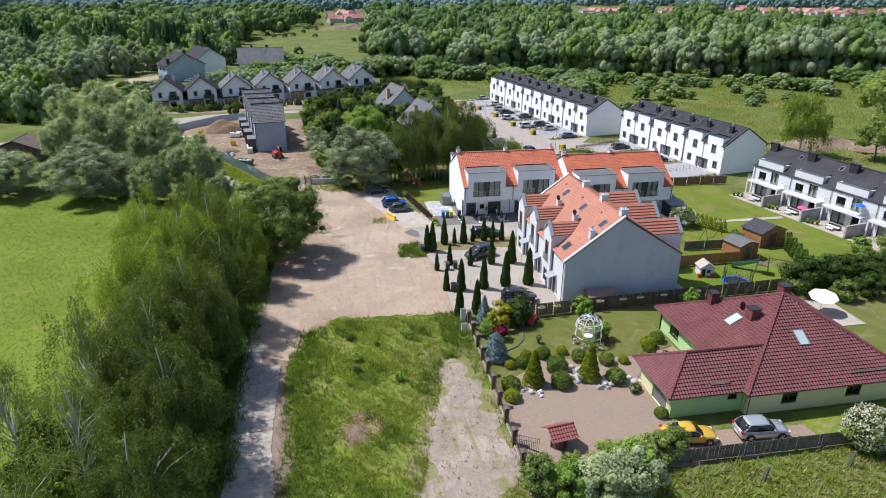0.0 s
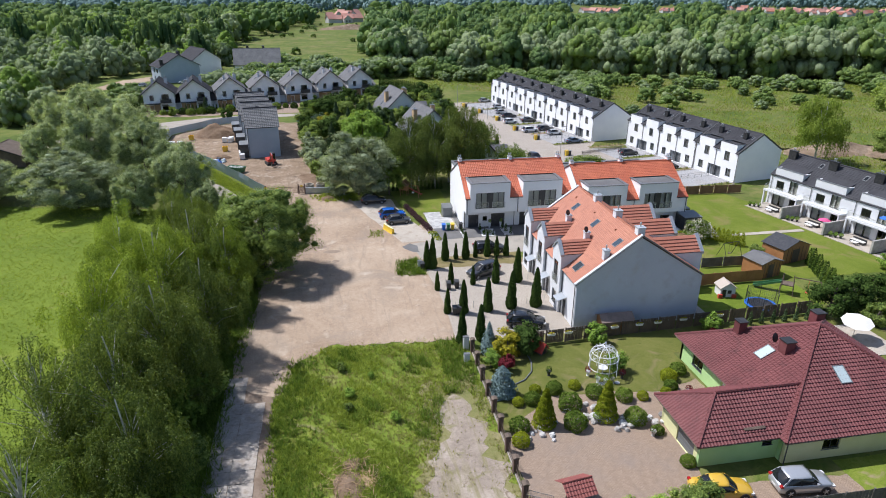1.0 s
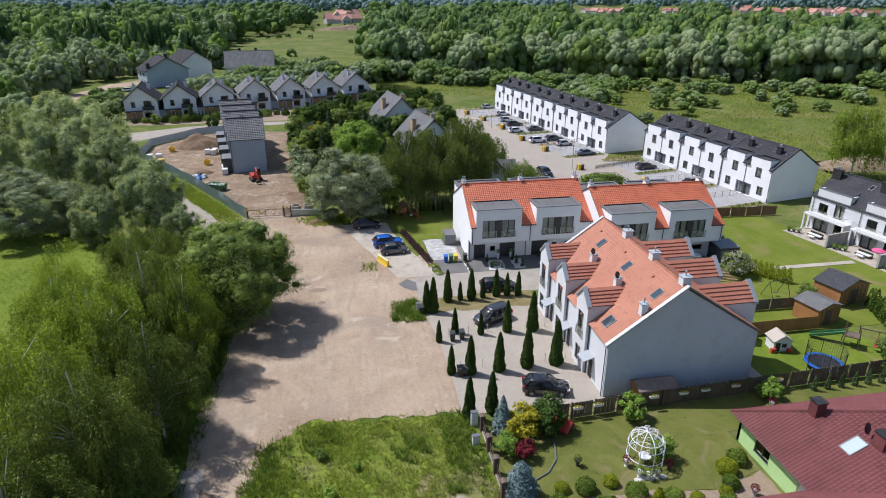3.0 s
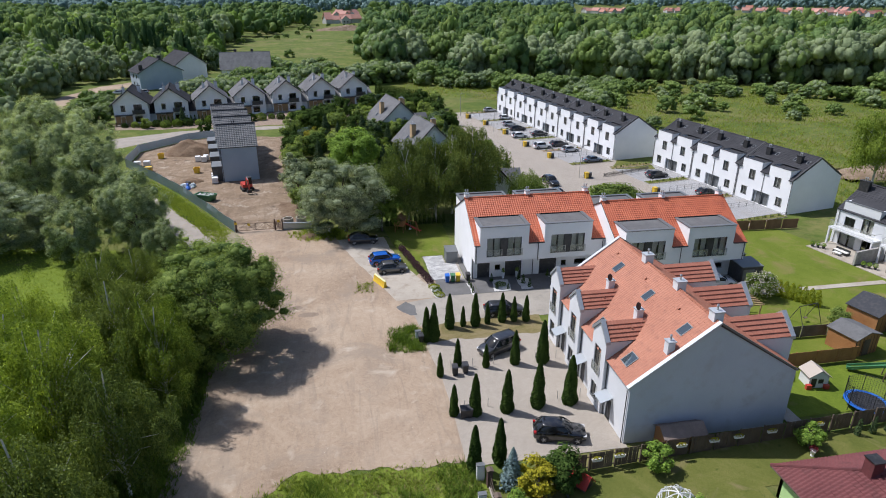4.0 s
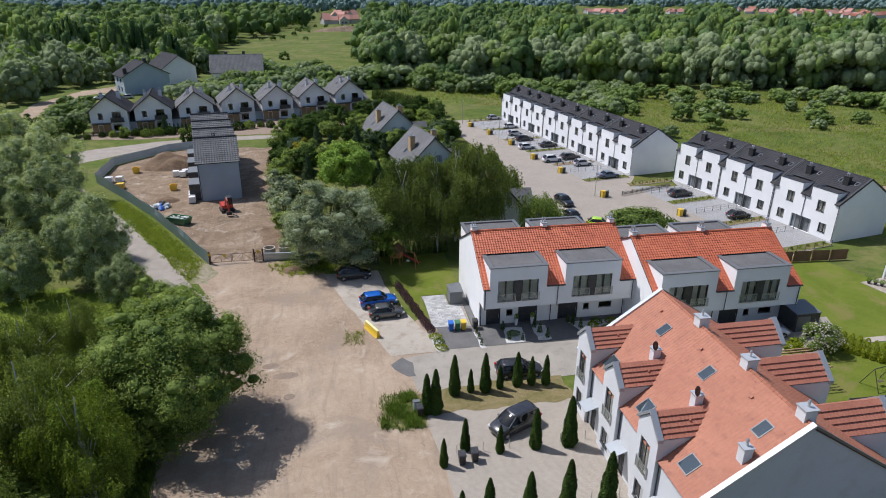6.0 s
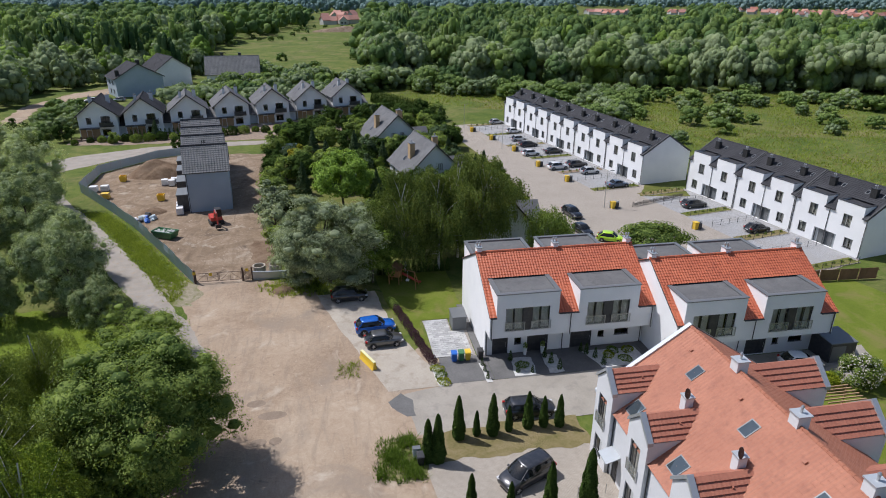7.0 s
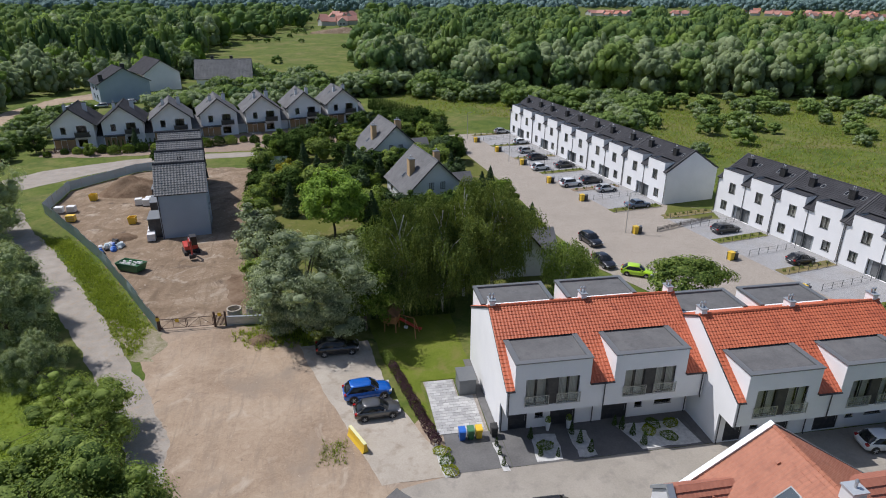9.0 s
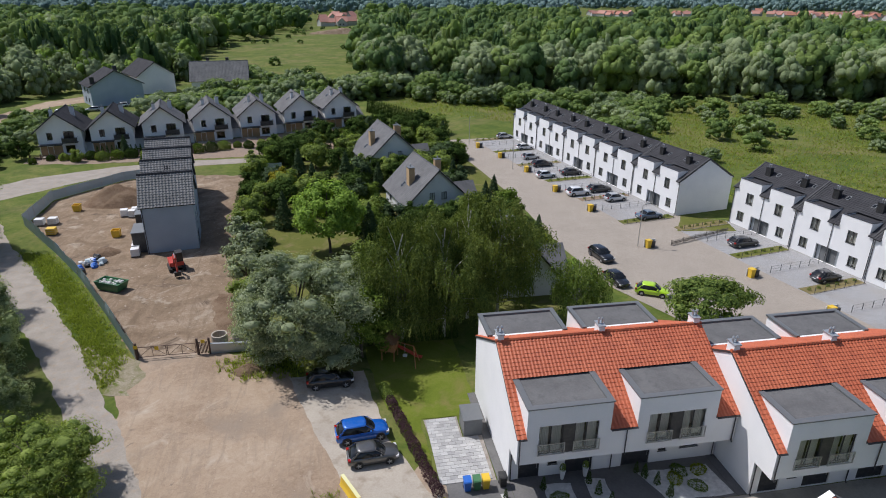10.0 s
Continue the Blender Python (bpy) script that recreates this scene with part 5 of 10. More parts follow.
def row_pair(m, S, base=0.0, label="white terraced house pair with anthracite roof and dark doors"):
    """Two mirrored dwellings: tall white blocks with low slots between, dark tiles behind."""
    h = thing("terraced_house", label, "house", m, group="white terrace with dark roofs")
    D, TOP, SL, RZ = 11.0, 7.55 + base, 6.0 + base, 9.35 + base
    bw = S / 2 * 0.72
    slots = [(0, (S / 2 - bw) / 2), (S / 2 - (S / 2 - bw) / 2, S / 2 + (S / 2 - bw) / 2), (S - (S / 2 - bw) / 2, S)]
    b0 = (S / 2 - bw) / 2
    wins = []
    for a in (b0, S / 2 + b0):
        mid = a + bw / 2
        far = a < S / 2
        wins += [(mid - 0.7 + (0.3 if far else -0.1), 4.05, 1.4, 1.75), (mid - 0.7 + (-0.9 if far else 0.9), 0.95, 1.35, 1.5)]
    dw = 3.7
    part("wall", wall_shape(S - 0.004, SL, 0.3, wins[:0] + [(x, z, w, t) for x, z, w, t in wins if z < 3] + [(x, z, w, t) for x, z, w, t in wins if z > 3] + [(S / 2 - dw / 2, 0.05, dw, 2.3)]), WHITE, h, m=pose(0.002, 0, 0))
    for x, z, w, t in wins:
        window(h, pose(0, 0, 0), x, z, w, t, 2, curtain=True)
    mr = pose(0, 0.3, 0)
    part("porch_wall", Shape().box(S / 2 - dw / 2, 0.45, 0.05, S / 2 + dw / 2, 0.55, 2.35), ZINC, h)
    for a, g in ((S / 2 - 1.3, S / 2 - 1.8), (S / 2 + 0.15, S / 2 + 1.3)):
        door(h, mr, a, 1.1, 2.2, FLASH, 0.06)
        part("side_light", frame_shape(0.5, 2.2, 1, 0.05, 0.06).box(0.05, 0.03, 0.05, 0.45, 0.04, 2.15), ZINC, h, "pale glazed panel beside the door", m=mr @ pose(g, 0.08, 0.06))
    part("porch_divider", Shape().box(S / 2 - 0.05, 0.1, 0.05, S / 2 + 0.05, 0.45, 2.3), FLASH, h)
    for a in (b0, S / 2 + b0):
        part("parapet", Shape().box(a, 0, SL, a + bw, 0.3, TOP).box(a, 0.3, SL - 0.3, a + 0.25, 2.4, TOP).box(a + bw - 0.25, 0.3, SL - 0.3, a + bw, 2.4, TOP), WHITE, h)
        part("parapet_cap", Shape().box(a - 0.05, -0.05, TOP, a + bw + 0.05, 0.35, TOP + 0.07).box(a - 0.05, 0.35, TOP, a + 0.3, 2.45, TOP + 0.07).box(a + bw - 0.3, 0.35, TOP, a + bw + 0.05, 2.45, TOP + 0.07), DARK, h)
        part("block_roof", Shape().box(a + 0.25, 0.3, TOP - 0.3, a + bw - 0.25, 3.0, TOP - 0.2), BLACKTILE, h)
    up = (0, D / 2, RZ - SL)
    run = math.hypot(D / 2 + 0.3, (RZ - SL) * (D / 2 + 0.3) / (D / 2))
    dz = 0.3 * (RZ - SL) / (D / 2)
    cut = run * 2.7 / (D / 2 + 0.3)
    for a, b in slots:
        slope(h, BLACKTILE, (a, -0.3, SL - dz + 0.12), (1, 0, 0), up, b - a, cut, tw=0.4, th=0.38, amp=0.05, step=0.035, per=3)
    low = Vector((0, -0.3, SL - dz + 0.12)) + Vector(up).normalized() * cut
    slope(h, BLACKTILE, low, (1, 0, 0), up, S, run - cut, tw=0.4, th=0.38, amp=0.05, step=0.035, per=3)
    slope(h, BLACKTILE, (S, D + 0.3, SL - dz + 0.12), (-1, 0, 0), (0, -D / 2, RZ - SL), S, run, tw=0.6, th=0.38, amp=0.05, step=0.035, per=3)
    ridge_caps(h, (0, D / 2, RZ + 0.12), (S, D / 2, RZ + 0.12), BLACKTILE, 0.14)
    for x in (0.0, S - 0.25):
        part("party_wall", Shape().prism([(0.31, 0), (D - 0.31, 0), (D - 0.31, SL), (D / 2, RZ - 0.05), (0.31, SL)], "x", x + 0.002, x + 0.248), WHITE, h)
        part("verge", Shape().prism([(-0.35, SL - dz), (D / 2, RZ + 0.05), (D + 0.35, SL - dz), (D + 0.35, SL - dz + 0.2), (D / 2, RZ + 0.27), (-0.35, SL - dz + 0.2)], "x", x - 0.03, x + 0.2), DARK, h)
    part("rear_wall", wall_shape(S - 0.004, SL, 0.3), WHITE, h, m=pose(S - 0.002, D, 0, 0, 0, NORTH))
    for x in (S * 0.24, S * 0.79):
        chimney(h, x, 3.5, 7.5 + base, 9.45 + base, 0.95, 0.6, BLACKP, BLACKP, 2)
    for x in (S * 0.34, S * 0.66, S * 0.88):
        skylight(h, on_slope((0, -0.3, SL - dz + 0.12), (1, 0, 0), up, x, 4.6), 0.55, 0.8)
    for x in (0.12, S / 2, S - 0.12):
        downpipe(h, x, -0.08, 0, SL)
    return h


d1 = Vector((10.8, -63.4, 0)).normalized()
for i in range(5):
    S = 64.3 / 5
    p = Vector((55.3, 219.0, 0)) + d1 * S * i
    row_pair(pose(p.x, p.y, 0, 0, 0, math.degrees(math.atan2(d1.y, d1.x))), S, 0.12 * (4 - i) / 2)
d2 = Vector((6.6, -35.7, 0)).normalized()
for i in range(3):
    S = 36.3 / 3
    p = Vector((73.4, 151.4, 0)) + d2 * S * i
    row_pair(pose(p.x, p.y, 0, 0, 0, math.degrees(math.atan2(d2.y, d2.x))), S, 0.25 - 0.12 * i)


def garden_terrace(m, S, label):
    """A dwelling of the garden-side terrace: white upper box, balcony on posts, terrace below."""
    h = thing("terraced_house", label, "house", m, group="terrace with balconies")
    D, SL, TOP, RZ = 10.5, 5.4, 6.85, 8.9
    bx0, bx1 = 0.9, S - 1.6
    part("wall", wall_shape(S - 0.004, SL, 0.3, [(1.2, 0.1, 2.6, 2.3), (4.8, 0.1, 1.6, 2.3), (1.5, 3.1, 1.6, 1.5), (4.2, 2.95, 1.7, 2.2)]), PALEGREY, h, m=pose(0.002, 1.2, 0))
    mw = pose(0.002, 1.2, 0)
    window(h, mw, 1.2, 0.1, 2.6, 2.3, 2, sill=False, curtain=True)
    window(h, mw, 4.8, 0.1, 1.6, 2.3, 2, sill=False)
    window(h, mw, 1.5, 3.1, 1.6, 1.5, 2)
    window(h, mw, 4.2, 2.95, 1.7, 2.2, 2, sill=False, curtain=True)
    part("upper_block", Shape().box(bx0, 1.195, SL, bx1, 1.5, TOP).box(bx0, 1.5, SL - 0.5, bx0 + 0.25, 4.0, TOP).box(bx1 - 0.25, 1.5, SL - 0.5, bx1, 4.0, TOP), PALEGREY, h)
    part("block_cap", Shape().box(bx0 - 0.05, 1.15, TOP, bx1 + 0.05, 1.55, TOP + 0.07), FLASH, h)
    part("block_roof", Shape().prism([(1.5, TOP - 0.2), (4.6, TOP + 0.9), (4.6, TOP + 0.7), (1.5, TOP - 0.3)], "x", bx0 + 0.25, bx1 - 0.25), BLACKTILE, h)
    part("balcony", Shape().box(0.3, -0.3, 2.6, S - 0.7, 1.2, 2.85), PALEGREY, h)
    rl = part("railing", Shape().rod([(0.35, 1.1, 3.85), (0.35, -0.25, 3.85), (S - 0.75, -0.25, 3.85), (S - 0.75, 1.1, 3.85)], 0.03), STEEL, h)
    part("rail_pane", Shape().poly((0.35, -0.25, 2.9), (S - 0.75, -0.25, 2.9), (S - 0.75, -0.25, 3.8), (0.35, -0.25, 3.8)), RAILGLASS, rl)
    for x in (0.45, S - 0.9):
        part("post", Shape().box(x - 0.12, -0.25, 0.05, x + 0.12, -0.02, 2.6), PALEGREY, h)
    up = (0, D / 2, RZ - SL)
    run = math.hypot(D / 2 - 0.9, (RZ - SL) * (D / 2 - 0.9) / (D / 2))
    slope(h, BLACKTILE, (0, 1.0, SL + 0.02), (1, 0, 0), (0, 4.6, RZ - SL), S, math.hypot(4.6, RZ - SL), tw=0.5, th=0.38, amp=0.045, per=3)
    slope(h, BLACKTILE, (S, D + 0.3, SL), (-1, 0, 0), (0, 5.6 - D - 0.3, RZ - SL), S, math.hypot(D + 0.3 - 5.6, RZ - SL), tw=0.5, th=0.38, amp=0.045, per=3)
    ridge_caps(h, (0, 5.6, RZ + 0.1), (S, 5.6, RZ + 0.1), BLACKTILE)
    for x in (0.0, S - 0.25):
        part("party_wall", Shape().prism([(1.51, 0), (D - 0.31, 0), (D - 0.31, SL - 0.1), (5.6, RZ - 0.15), (1.51, SL)], "x", x + 0.002, x + 0.248), PALEGREY, h)
    part("rear_wall", wall_shape(S - 0.004, SL - 0.1, 0.3), PALEGREY, h, m=pose(S - 0.002, D, 0, 0, 0, NORTH))
    chimney(h, 0.9, 4.6, 7.5, 9.5, 1.5, 0.6, BLACKP, BLACKP, 2)
    skylight(h, on_slope((0, 1.0, SL + 0.02), (1, 0, 0), (0, 4.6, RZ - SL), S * 0.8, 4.0), 0.7, 1.0)
    part("terrace", Shape().box(0.2, -4.0, 0.02, S - 0.3, 1.2, 0.12), CONCRETE, h)
    part("screen_wall", Shape().box(S - 0.35, -4.0, 0.1, S - 0.05, 1.1, 2.1), STONE, h, "grey stone screen wall between terraces")
    downpipe(h, 0.5, 1.1, 0, SL)
    return h


d3 = Vector((4.4, -22.4, 0)).normalized()
for i in range(4):
    p = Vector((77.2, 103.4, 0)) + d3 * 8.1 * i
    garden_terrace(pose(p.x, p.y, 0, 0, 0, math.degrees(math.atan2(d3.y, d3.x))), 8.1, "white terraced house with glass balcony and paved terrace")


def gable_house(m, W, D, EV, RZ, wall, roof, label, name="house", over=0.5, front=(), side=(), group="", tw=0.5, base=0.0, balcony=None, porch=None, trim=None):
    """A house with its gable to the front (local -y), ridge running back."""
    h = thing(name, label, "house", m, group)
    holes = [(x, z, w, t) for x, z, w, t, *_ in front]
    k = (RZ - EV) / (W / 2)
    part("gable_wall", wall_shape(W, EV, 0.3, [q for q in holes if q[1] + q[3] <= EV], gable=(W / 2, RZ - 0.12)), wall, h)
    for x, z, w, t, *rest in front:
        if rest and rest[0] == "door":
            door(h, pose(0, 0, 0), x, w, t, OAKPANEL, z)
        elif z + t > EV:
            window(h, pose(0, -0.14, 0), x, z, w, t, 2, sill=False)
        else:
            window(h, pose(0, 0, 0), x, z, w, t, 2)
    part("gable_wall", wall_shape(W, EV, 0.3, gable=(W / 2, RZ - 0.12)), wall, h, m=pose(W, D, 0, 0, 0, NORTH))
    for mm in (pose(0, D - 0.301, 0, 0, 0, WEST), pose(W, 0.301, 0, 0, 0, EAST)):
        part("wall", wall_shape(D - 0.602, EV, 0.3, [q for q in side]), wall, h, m=mm)
        for x, z, w, t in side:
            window(h, mm, x, z, w, t, 2)
    run = math.hypot(W / 2 + over, k * (W / 2 + over))
    lo = EV - over * k + 0.12
    slope(h, roof, (-over, D + over, lo), (0, -1, 0), (W / 2, 0, RZ - EV), D + 2 * over, run, tw=tw, th=0.4, amp=0.05, step=0.035, per=3)
    slope(h, roof, (W + over, -over, lo), (0, 1, 0), (-W / 2, 0, RZ - EV), D + 2 * over, run, tw=tw, th=0.4, amp=0.05, step=0.035, per=3)
    ridge_caps(h, (W / 2, -over, RZ + 0.12), (W / 2, D + over, RZ + 0.12), roof, 0.14)
    for y in (-over, D + over - 0.16):
        part("bargeboard", Shape().prism([(-over, lo - 0.25), (W / 2, RZ - 0.16), (W + over, lo - 0.25), (W + over, lo + 0.02), (W / 2, RZ + 0.12), (-over, lo + 0.02)], "y", y, y + 0.1), trim or DARK, h)
    if balcony:
        x, z, w = balcony
        b = part("balcony", Shape().box(x, -1.1, z - 0.2, x + w, 0, z), DARK, h)
        s = Shape().rod([(x, 0, z + 1), (x, -1.05, z + 1), (x + w, -1.05, z + 1), (x + w, 0, z + 1)], 0.04)
        s.box(x, -1.06, z + 0.1, x + w, -1.03, z + 0.9)
        part("railing", s, DARK, b)
    return h


# ---- row of white gabled houses across the lane ----
for i, (x, y, turn) in enumerate([(-56.6, 216.0, 8), (-46.2, 218.2, 10), (-35.6, 221.4, 12), (-25.0, 226.2, 13), (-14.2, 229.6, 13), (-3.4, 234.4, 14), (7.2, 238.8, 15)]):
    gm = pose(x, y, 0, 0, 0, turn)
    h = gable_house(gm, 9.0, 11.0, 6.0, 9.6, WHITE, BLACKTILE if i < 2 else GREYTILE, "white gabled house with dark roof, balcony and timber panelled ground floor", "detached_house", 0.75,
                    front=[(1.9, 3.7, 1.1, 1.6), (5.3, 3.2, 2.1, 2.3), (5.2, 0.6, 2.0, 1.7), (1.6, 0.05, 1.1, 2.1, "door")], side=[(4, 3.6, 1.2, 1.3)], group="row of gabled houses", balcony=(4.9, 3.15, 3.2))
    for x0, x1 in ((0.2, 1.5), (2.8, 4.6)):
        part("panel", Shape().box(x0, -0.06, 0.05, x1, -0.01, 2.6), OAKPANEL, h, "timber cladding by the entrance")
    part("porch_roof", Shape().box(0.1, -1.5, 2.62, 4.8, -0.01, 2.82), DARK, h)
    chimney(h, 3.0, 3.2, 7.8, 10.0, 0.7, 0.6, PALEGREY, BLACKP, 1)
    chimney(h, 6.6, 6.5, 7.4, 9.9, 0.9, 0.6, PALEGREY, BLACKP, 1)
    skylight(h, on_slope((-0.75, 11.75, 5.52), (0, -1, 0), (4.5, 0, 3.6), 5.5, 3.4, 0.1), 0.8, 1.2)
    # link with a carport roof to the next house
    part("link_wall", Shape().box(9.002, 2.2, 0, 11.2, 2.5, 2.9), PALEGREY, h)
    part("link_roof", Shape().prism([(1.4, 2.7), (7.5, 5.0), (7.5, 4.8), (1.4, 2.5)], "x", 8.7, 11.6), BLACKTILE if i < 2 else GREYTILE, h)
    part("front_steps", Shape().box(0.5, -2.4, 0.02, 3.4, -0.02, 0.16), CONCRETE, h)

# ---- new row on the building site ----
gdir = Vector((-4.2, 21.0, 0)).normalized()
for i in range(4):
    p = Vector((-18.4, 152.4, 0)) + gdir * (8.0 * i + (0.6 if i else 0))
    turn = 8
    u = thing("new_house", "unfinished grey rendered house with grey tiled roof on the building site", "house", pose(p.x, p.y, 0, 0, 0, turn), group="new grey houses")
    W, D, EV, RZ = 7.0, 8.0, 7.0, 10.6
    part("wall", wall_shape(W, EV, 0.3), BLUEGREY, u)
    part("wall", wall_shape(W, EV, 0.3), BLUEGREY, u, m=pose(W, D, 0, 0, 0, NORTH))
    # the west side is white, the other three walls blue-grey
    for mm, ln in ((pose(0, D - 0.301, 0, 0, 0, WEST), D), (pose(W, 0.301, 0, 0, 0, EAST), D)):
        part("side_wall", wall_shape(D - 0.602, EV, 0.3, [(1.2, 0.1, 2.0, 2.2), (4.4, 3.4, 1.2, 1.6), (1.4, 3.4, 1.2, 1.6)], gable=(D / 2 - 0.3, RZ - 0.2)), WHITE if mm.translation.x < 1 else BLUEGREY, u, m=mm)
        for a, z, w, t in ((1.2, 0.1, 2.0, 2.2), (4.4, 3.4, 1.2, 1.6), (1.4, 3.4, 1.2, 1.6)):
            window(u, mm, a, z, w, t, 2)
    k = (RZ - EV) / (D / 2)
    run = math.hypot(D / 2 + 0.2, k * (D / 2 + 0.2))
    slope(u, PALETILE, (-0.3, -0.2, EV - 0.2 * k + 0.1), (1, 0, 0), (0, D / 2, RZ - EV), W + 0.6, run, tw=0.45, th=0.42, amp=0.07, step=0.07, per=5)
    slope(u, PALETILE, (W + 0.3, D + 0.2, EV - 0.2 * k + 0.1), (-1, 0, 0), (0, -D / 2, RZ - EV), W + 0.6, run, tw=0.45, th=0.42, amp=0.09, step=0.07, per=5)
    # caps coloured black to stand for the shadow line along each ridge
    ridge_caps(u, (-0.3, D / 2, RZ + 0.14), (W + 0.3, D / 2, RZ + 0.14), BLACKTILE, 0.2)
    part("annex", Shape().box(-1.9, 0.8, 0, -0.002, 5.0, 3.0), DARK, u, "dark entrance annex")
    part("annex_roof", Shape().box(-2.0, 0.7, 3.0, -0.002, 5.1, 3.12), FLASH, u)
    downpipe(u, 0.15, -0.08, 0, EV)
    if i == 1:
        skylight(u, on_slope((-0.3, -0.2, EV - 0.2 * k + 0.1), (1, 0, 0), (0, D / 2, RZ - EV), 3.4, 3.6), 1.0, 1.0)

# ---- cottages among the garden trees ----
def cottage(x, y, turn, W, D, EV, RZ, label, chims, wall=PALEGREY, roof=GREYTILE):
    h = gable_house(pose(x, y, 0, 0, 0, turn), W, D, EV, RZ, wall, roof, label, "cottage", 0.55, front=[(W / 2 - 1.5, EV + 0.2, 0.9, 1.3), (W / 2 + 0.6, EV + 0.2, 0.9, 1.3)], side=[(2, 0.9, 1.2, 1.2)], group="cottages")
    for cx, cy, z0, z1 in chims:
        chimney(h, cx, cy, z0, z1, 1.0, 1.5 if cx < 3 else 0.9, BRICKY, FLASH, 1)
    k = (RZ - EV) / (W / 2)
    skylight(h, on_slope((-0.55, D + 0.55, EV - 0.55 * k + 0.12), (0, -1, 0), (W / 2, 0, RZ - EV), D * 0.5, 2.2, 0.1), 0.8, 1.2)
    # cross gable
    g = thing_part("cross_gable", h)
    part("cross_roof", Shape().prism([(-1.4, EV - 1.0), (1.6, EV + 1.5), (4.6, EV - 1.0), (4.6, EV - 0.8), (1.6, EV + 1.75), (-1.4, EV - 0.8)], "x", W - 1.0, W + 2.6).moved(pose(0, 2.6, 0)), roof, g)
    part("cross_wall", Shape().prism([(-1.1, 0), (4.3, 0), (4.3, EV - 0.85), (1.6, EV + 1.4), (-1.1, EV - 0.85)], "x", W + 0.0, W + 2.2).moved(pose(0, 2.6, 0)), wall, g)
    return h


cottage(28.4, 130.2, 0, 6.6, 10, 3.6, 7.3, "grey cottage with steep grey roof beside the street", [(2.6, 6.0, 6.0, 8.4)])
cottage(20.3, 160, 11, 11, 12.5, 3.0, 8.3, "pale grey-roofed cottage with yellow brick chimneys", [(2.2, 4.6, 4.6, 7.9), (7.8, 6.8, 5.6, 8.3), (8.8, 9.2, 4.8, 7.6)])
c3 = cottage(15.7, 189.4, 11, 12, 13, 3.0, 8.6, "pale grey-roofed cottage deeper in the garden", [(2.4, 5.0, 4.6, 8.1), (8.4, 7.0, 5.6, 8.5), (9.6, 9.6, 4.8, 7.8)])
part("lean_to", Shape().prism([(-3.6, 0), (-0.02, 0), (-0.02, 2.7), (-3.6, 2.0)], "y", 0.6, 5.5), WHITE, c3, "white lean-to beside the cottage")

# ---- larger houses beyond ----
h = gable_house(pose(-66.8, 283.7, 0, 0, 0, 30), 16, 12, 6.5, 11.0, BLUEGREY, BLACKTILE, "pale blue-grey gabled block with dark roof", "apartment_house", 0.6, side=[(3, 1, 1.5, 1.5), (7, 1, 1.5, 1.5), (3, 4, 1.5, 1.5), (7, 4, 1.5, 1.5)])
chimney(h, 1.2, 1.0, 6.4, 9.2, 1.2, 1.0, BLACKP, BLACKP, 0)
chimney(h, 9.0, 3.0, 9.5, 12.0, 1.2, 1.0, BLACKP, BLACKP, 0)
h = gable_house(pose(-59, 309, 0, 0, 0, 30), 13, 18, 6.5, 11.0, WHITE, BLACKTILE, "white gabled block behind the blue-grey one", "apartment_house", 0.6)
h = gable_house(pose(-42, 322.5, 0, 0, 0, -86), 11, 20, 4.5, 10.5, WHITE, PALETILE, "long white house under a broad grey roof", "detached_house", 0.6, side=[(3, 0.8, 1.6, 1.6), (8, 0.8, 1.6, 1.6), (14, 0.8, 1.6, 1.6)])
for cy in (6, 13):
    chimney(h, 4.2, cy, 8.5, 11.6, 1.1, 1.1, BLACKP, BLACKP, 0)
hut = gable_house(pose(-76.5, 152.6, 0, 0, 0, 0), 11, 7, 2.4, 4.6, WOOD, WOOD, "low brown timber hut in the meadow", "hut", 0.5)

# ---- villages on the horizon ----
rgv = random.Random(5)
def far_house(x, y, z, turn, s):
    W, D, EV, RZ = 10 * s, 13 * s, 5.0 * s, 9.5 * s
    h = thing("village_house", "distant white house with red tiled roof", "house", pose(x, y, z, 0, 0, turn), group="distant red-roofed houses")
    part("wall", Shape().prism([(0, 0), (W, 0), (W, EV), (W / 2, RZ - 0.2), (0, EV)], "y", 0, D), FARWALL, h)
    part("roof", Shape().prism([(-0.6, EV - 0.4), (W / 2, RZ), (W + 0.6, EV - 0.4), (W + 0.6, EV), (W / 2, RZ + 0.4), (-0.6, EV)], "y", -0.6, D + 0.6), rgv.choice([FARTILE, FARTILE, BROWNTILE]), h)
    for k in range(2):
        part("window", Shape().box(W * 0.2 + k * W * 0.4, -0.1, EV * 0.25, W * 0.4 + k * W * 0.4, 0.02, EV * 0.65), DARK, h)

for x0, x1, y0, y1, n in ((6, 46, 765, 800, 9), (10, 62, 840, 1010, 16), (405, 470, 1000, 1060, 14), (545, 575, 1000, 1040, 5), (690, 780, 1000, 1180, 24), (700, 790, 840, 1000, 36), (780, 900, 860, 1080, 22)):
    for i in range(n):
        far_house(rgv.uniform(x0, x1), rgv.uniform(y0, y1), 0, rgv.uniform(-40, 120), rgv.uniform(0.6, 0.95))
for x, y in ((-245, 520), (-205, 640), (-262, 700), (-150, 760), (-170, 530)):
    far_house(x, y, 3, rgv.uniform(-30, 60), 1.2)

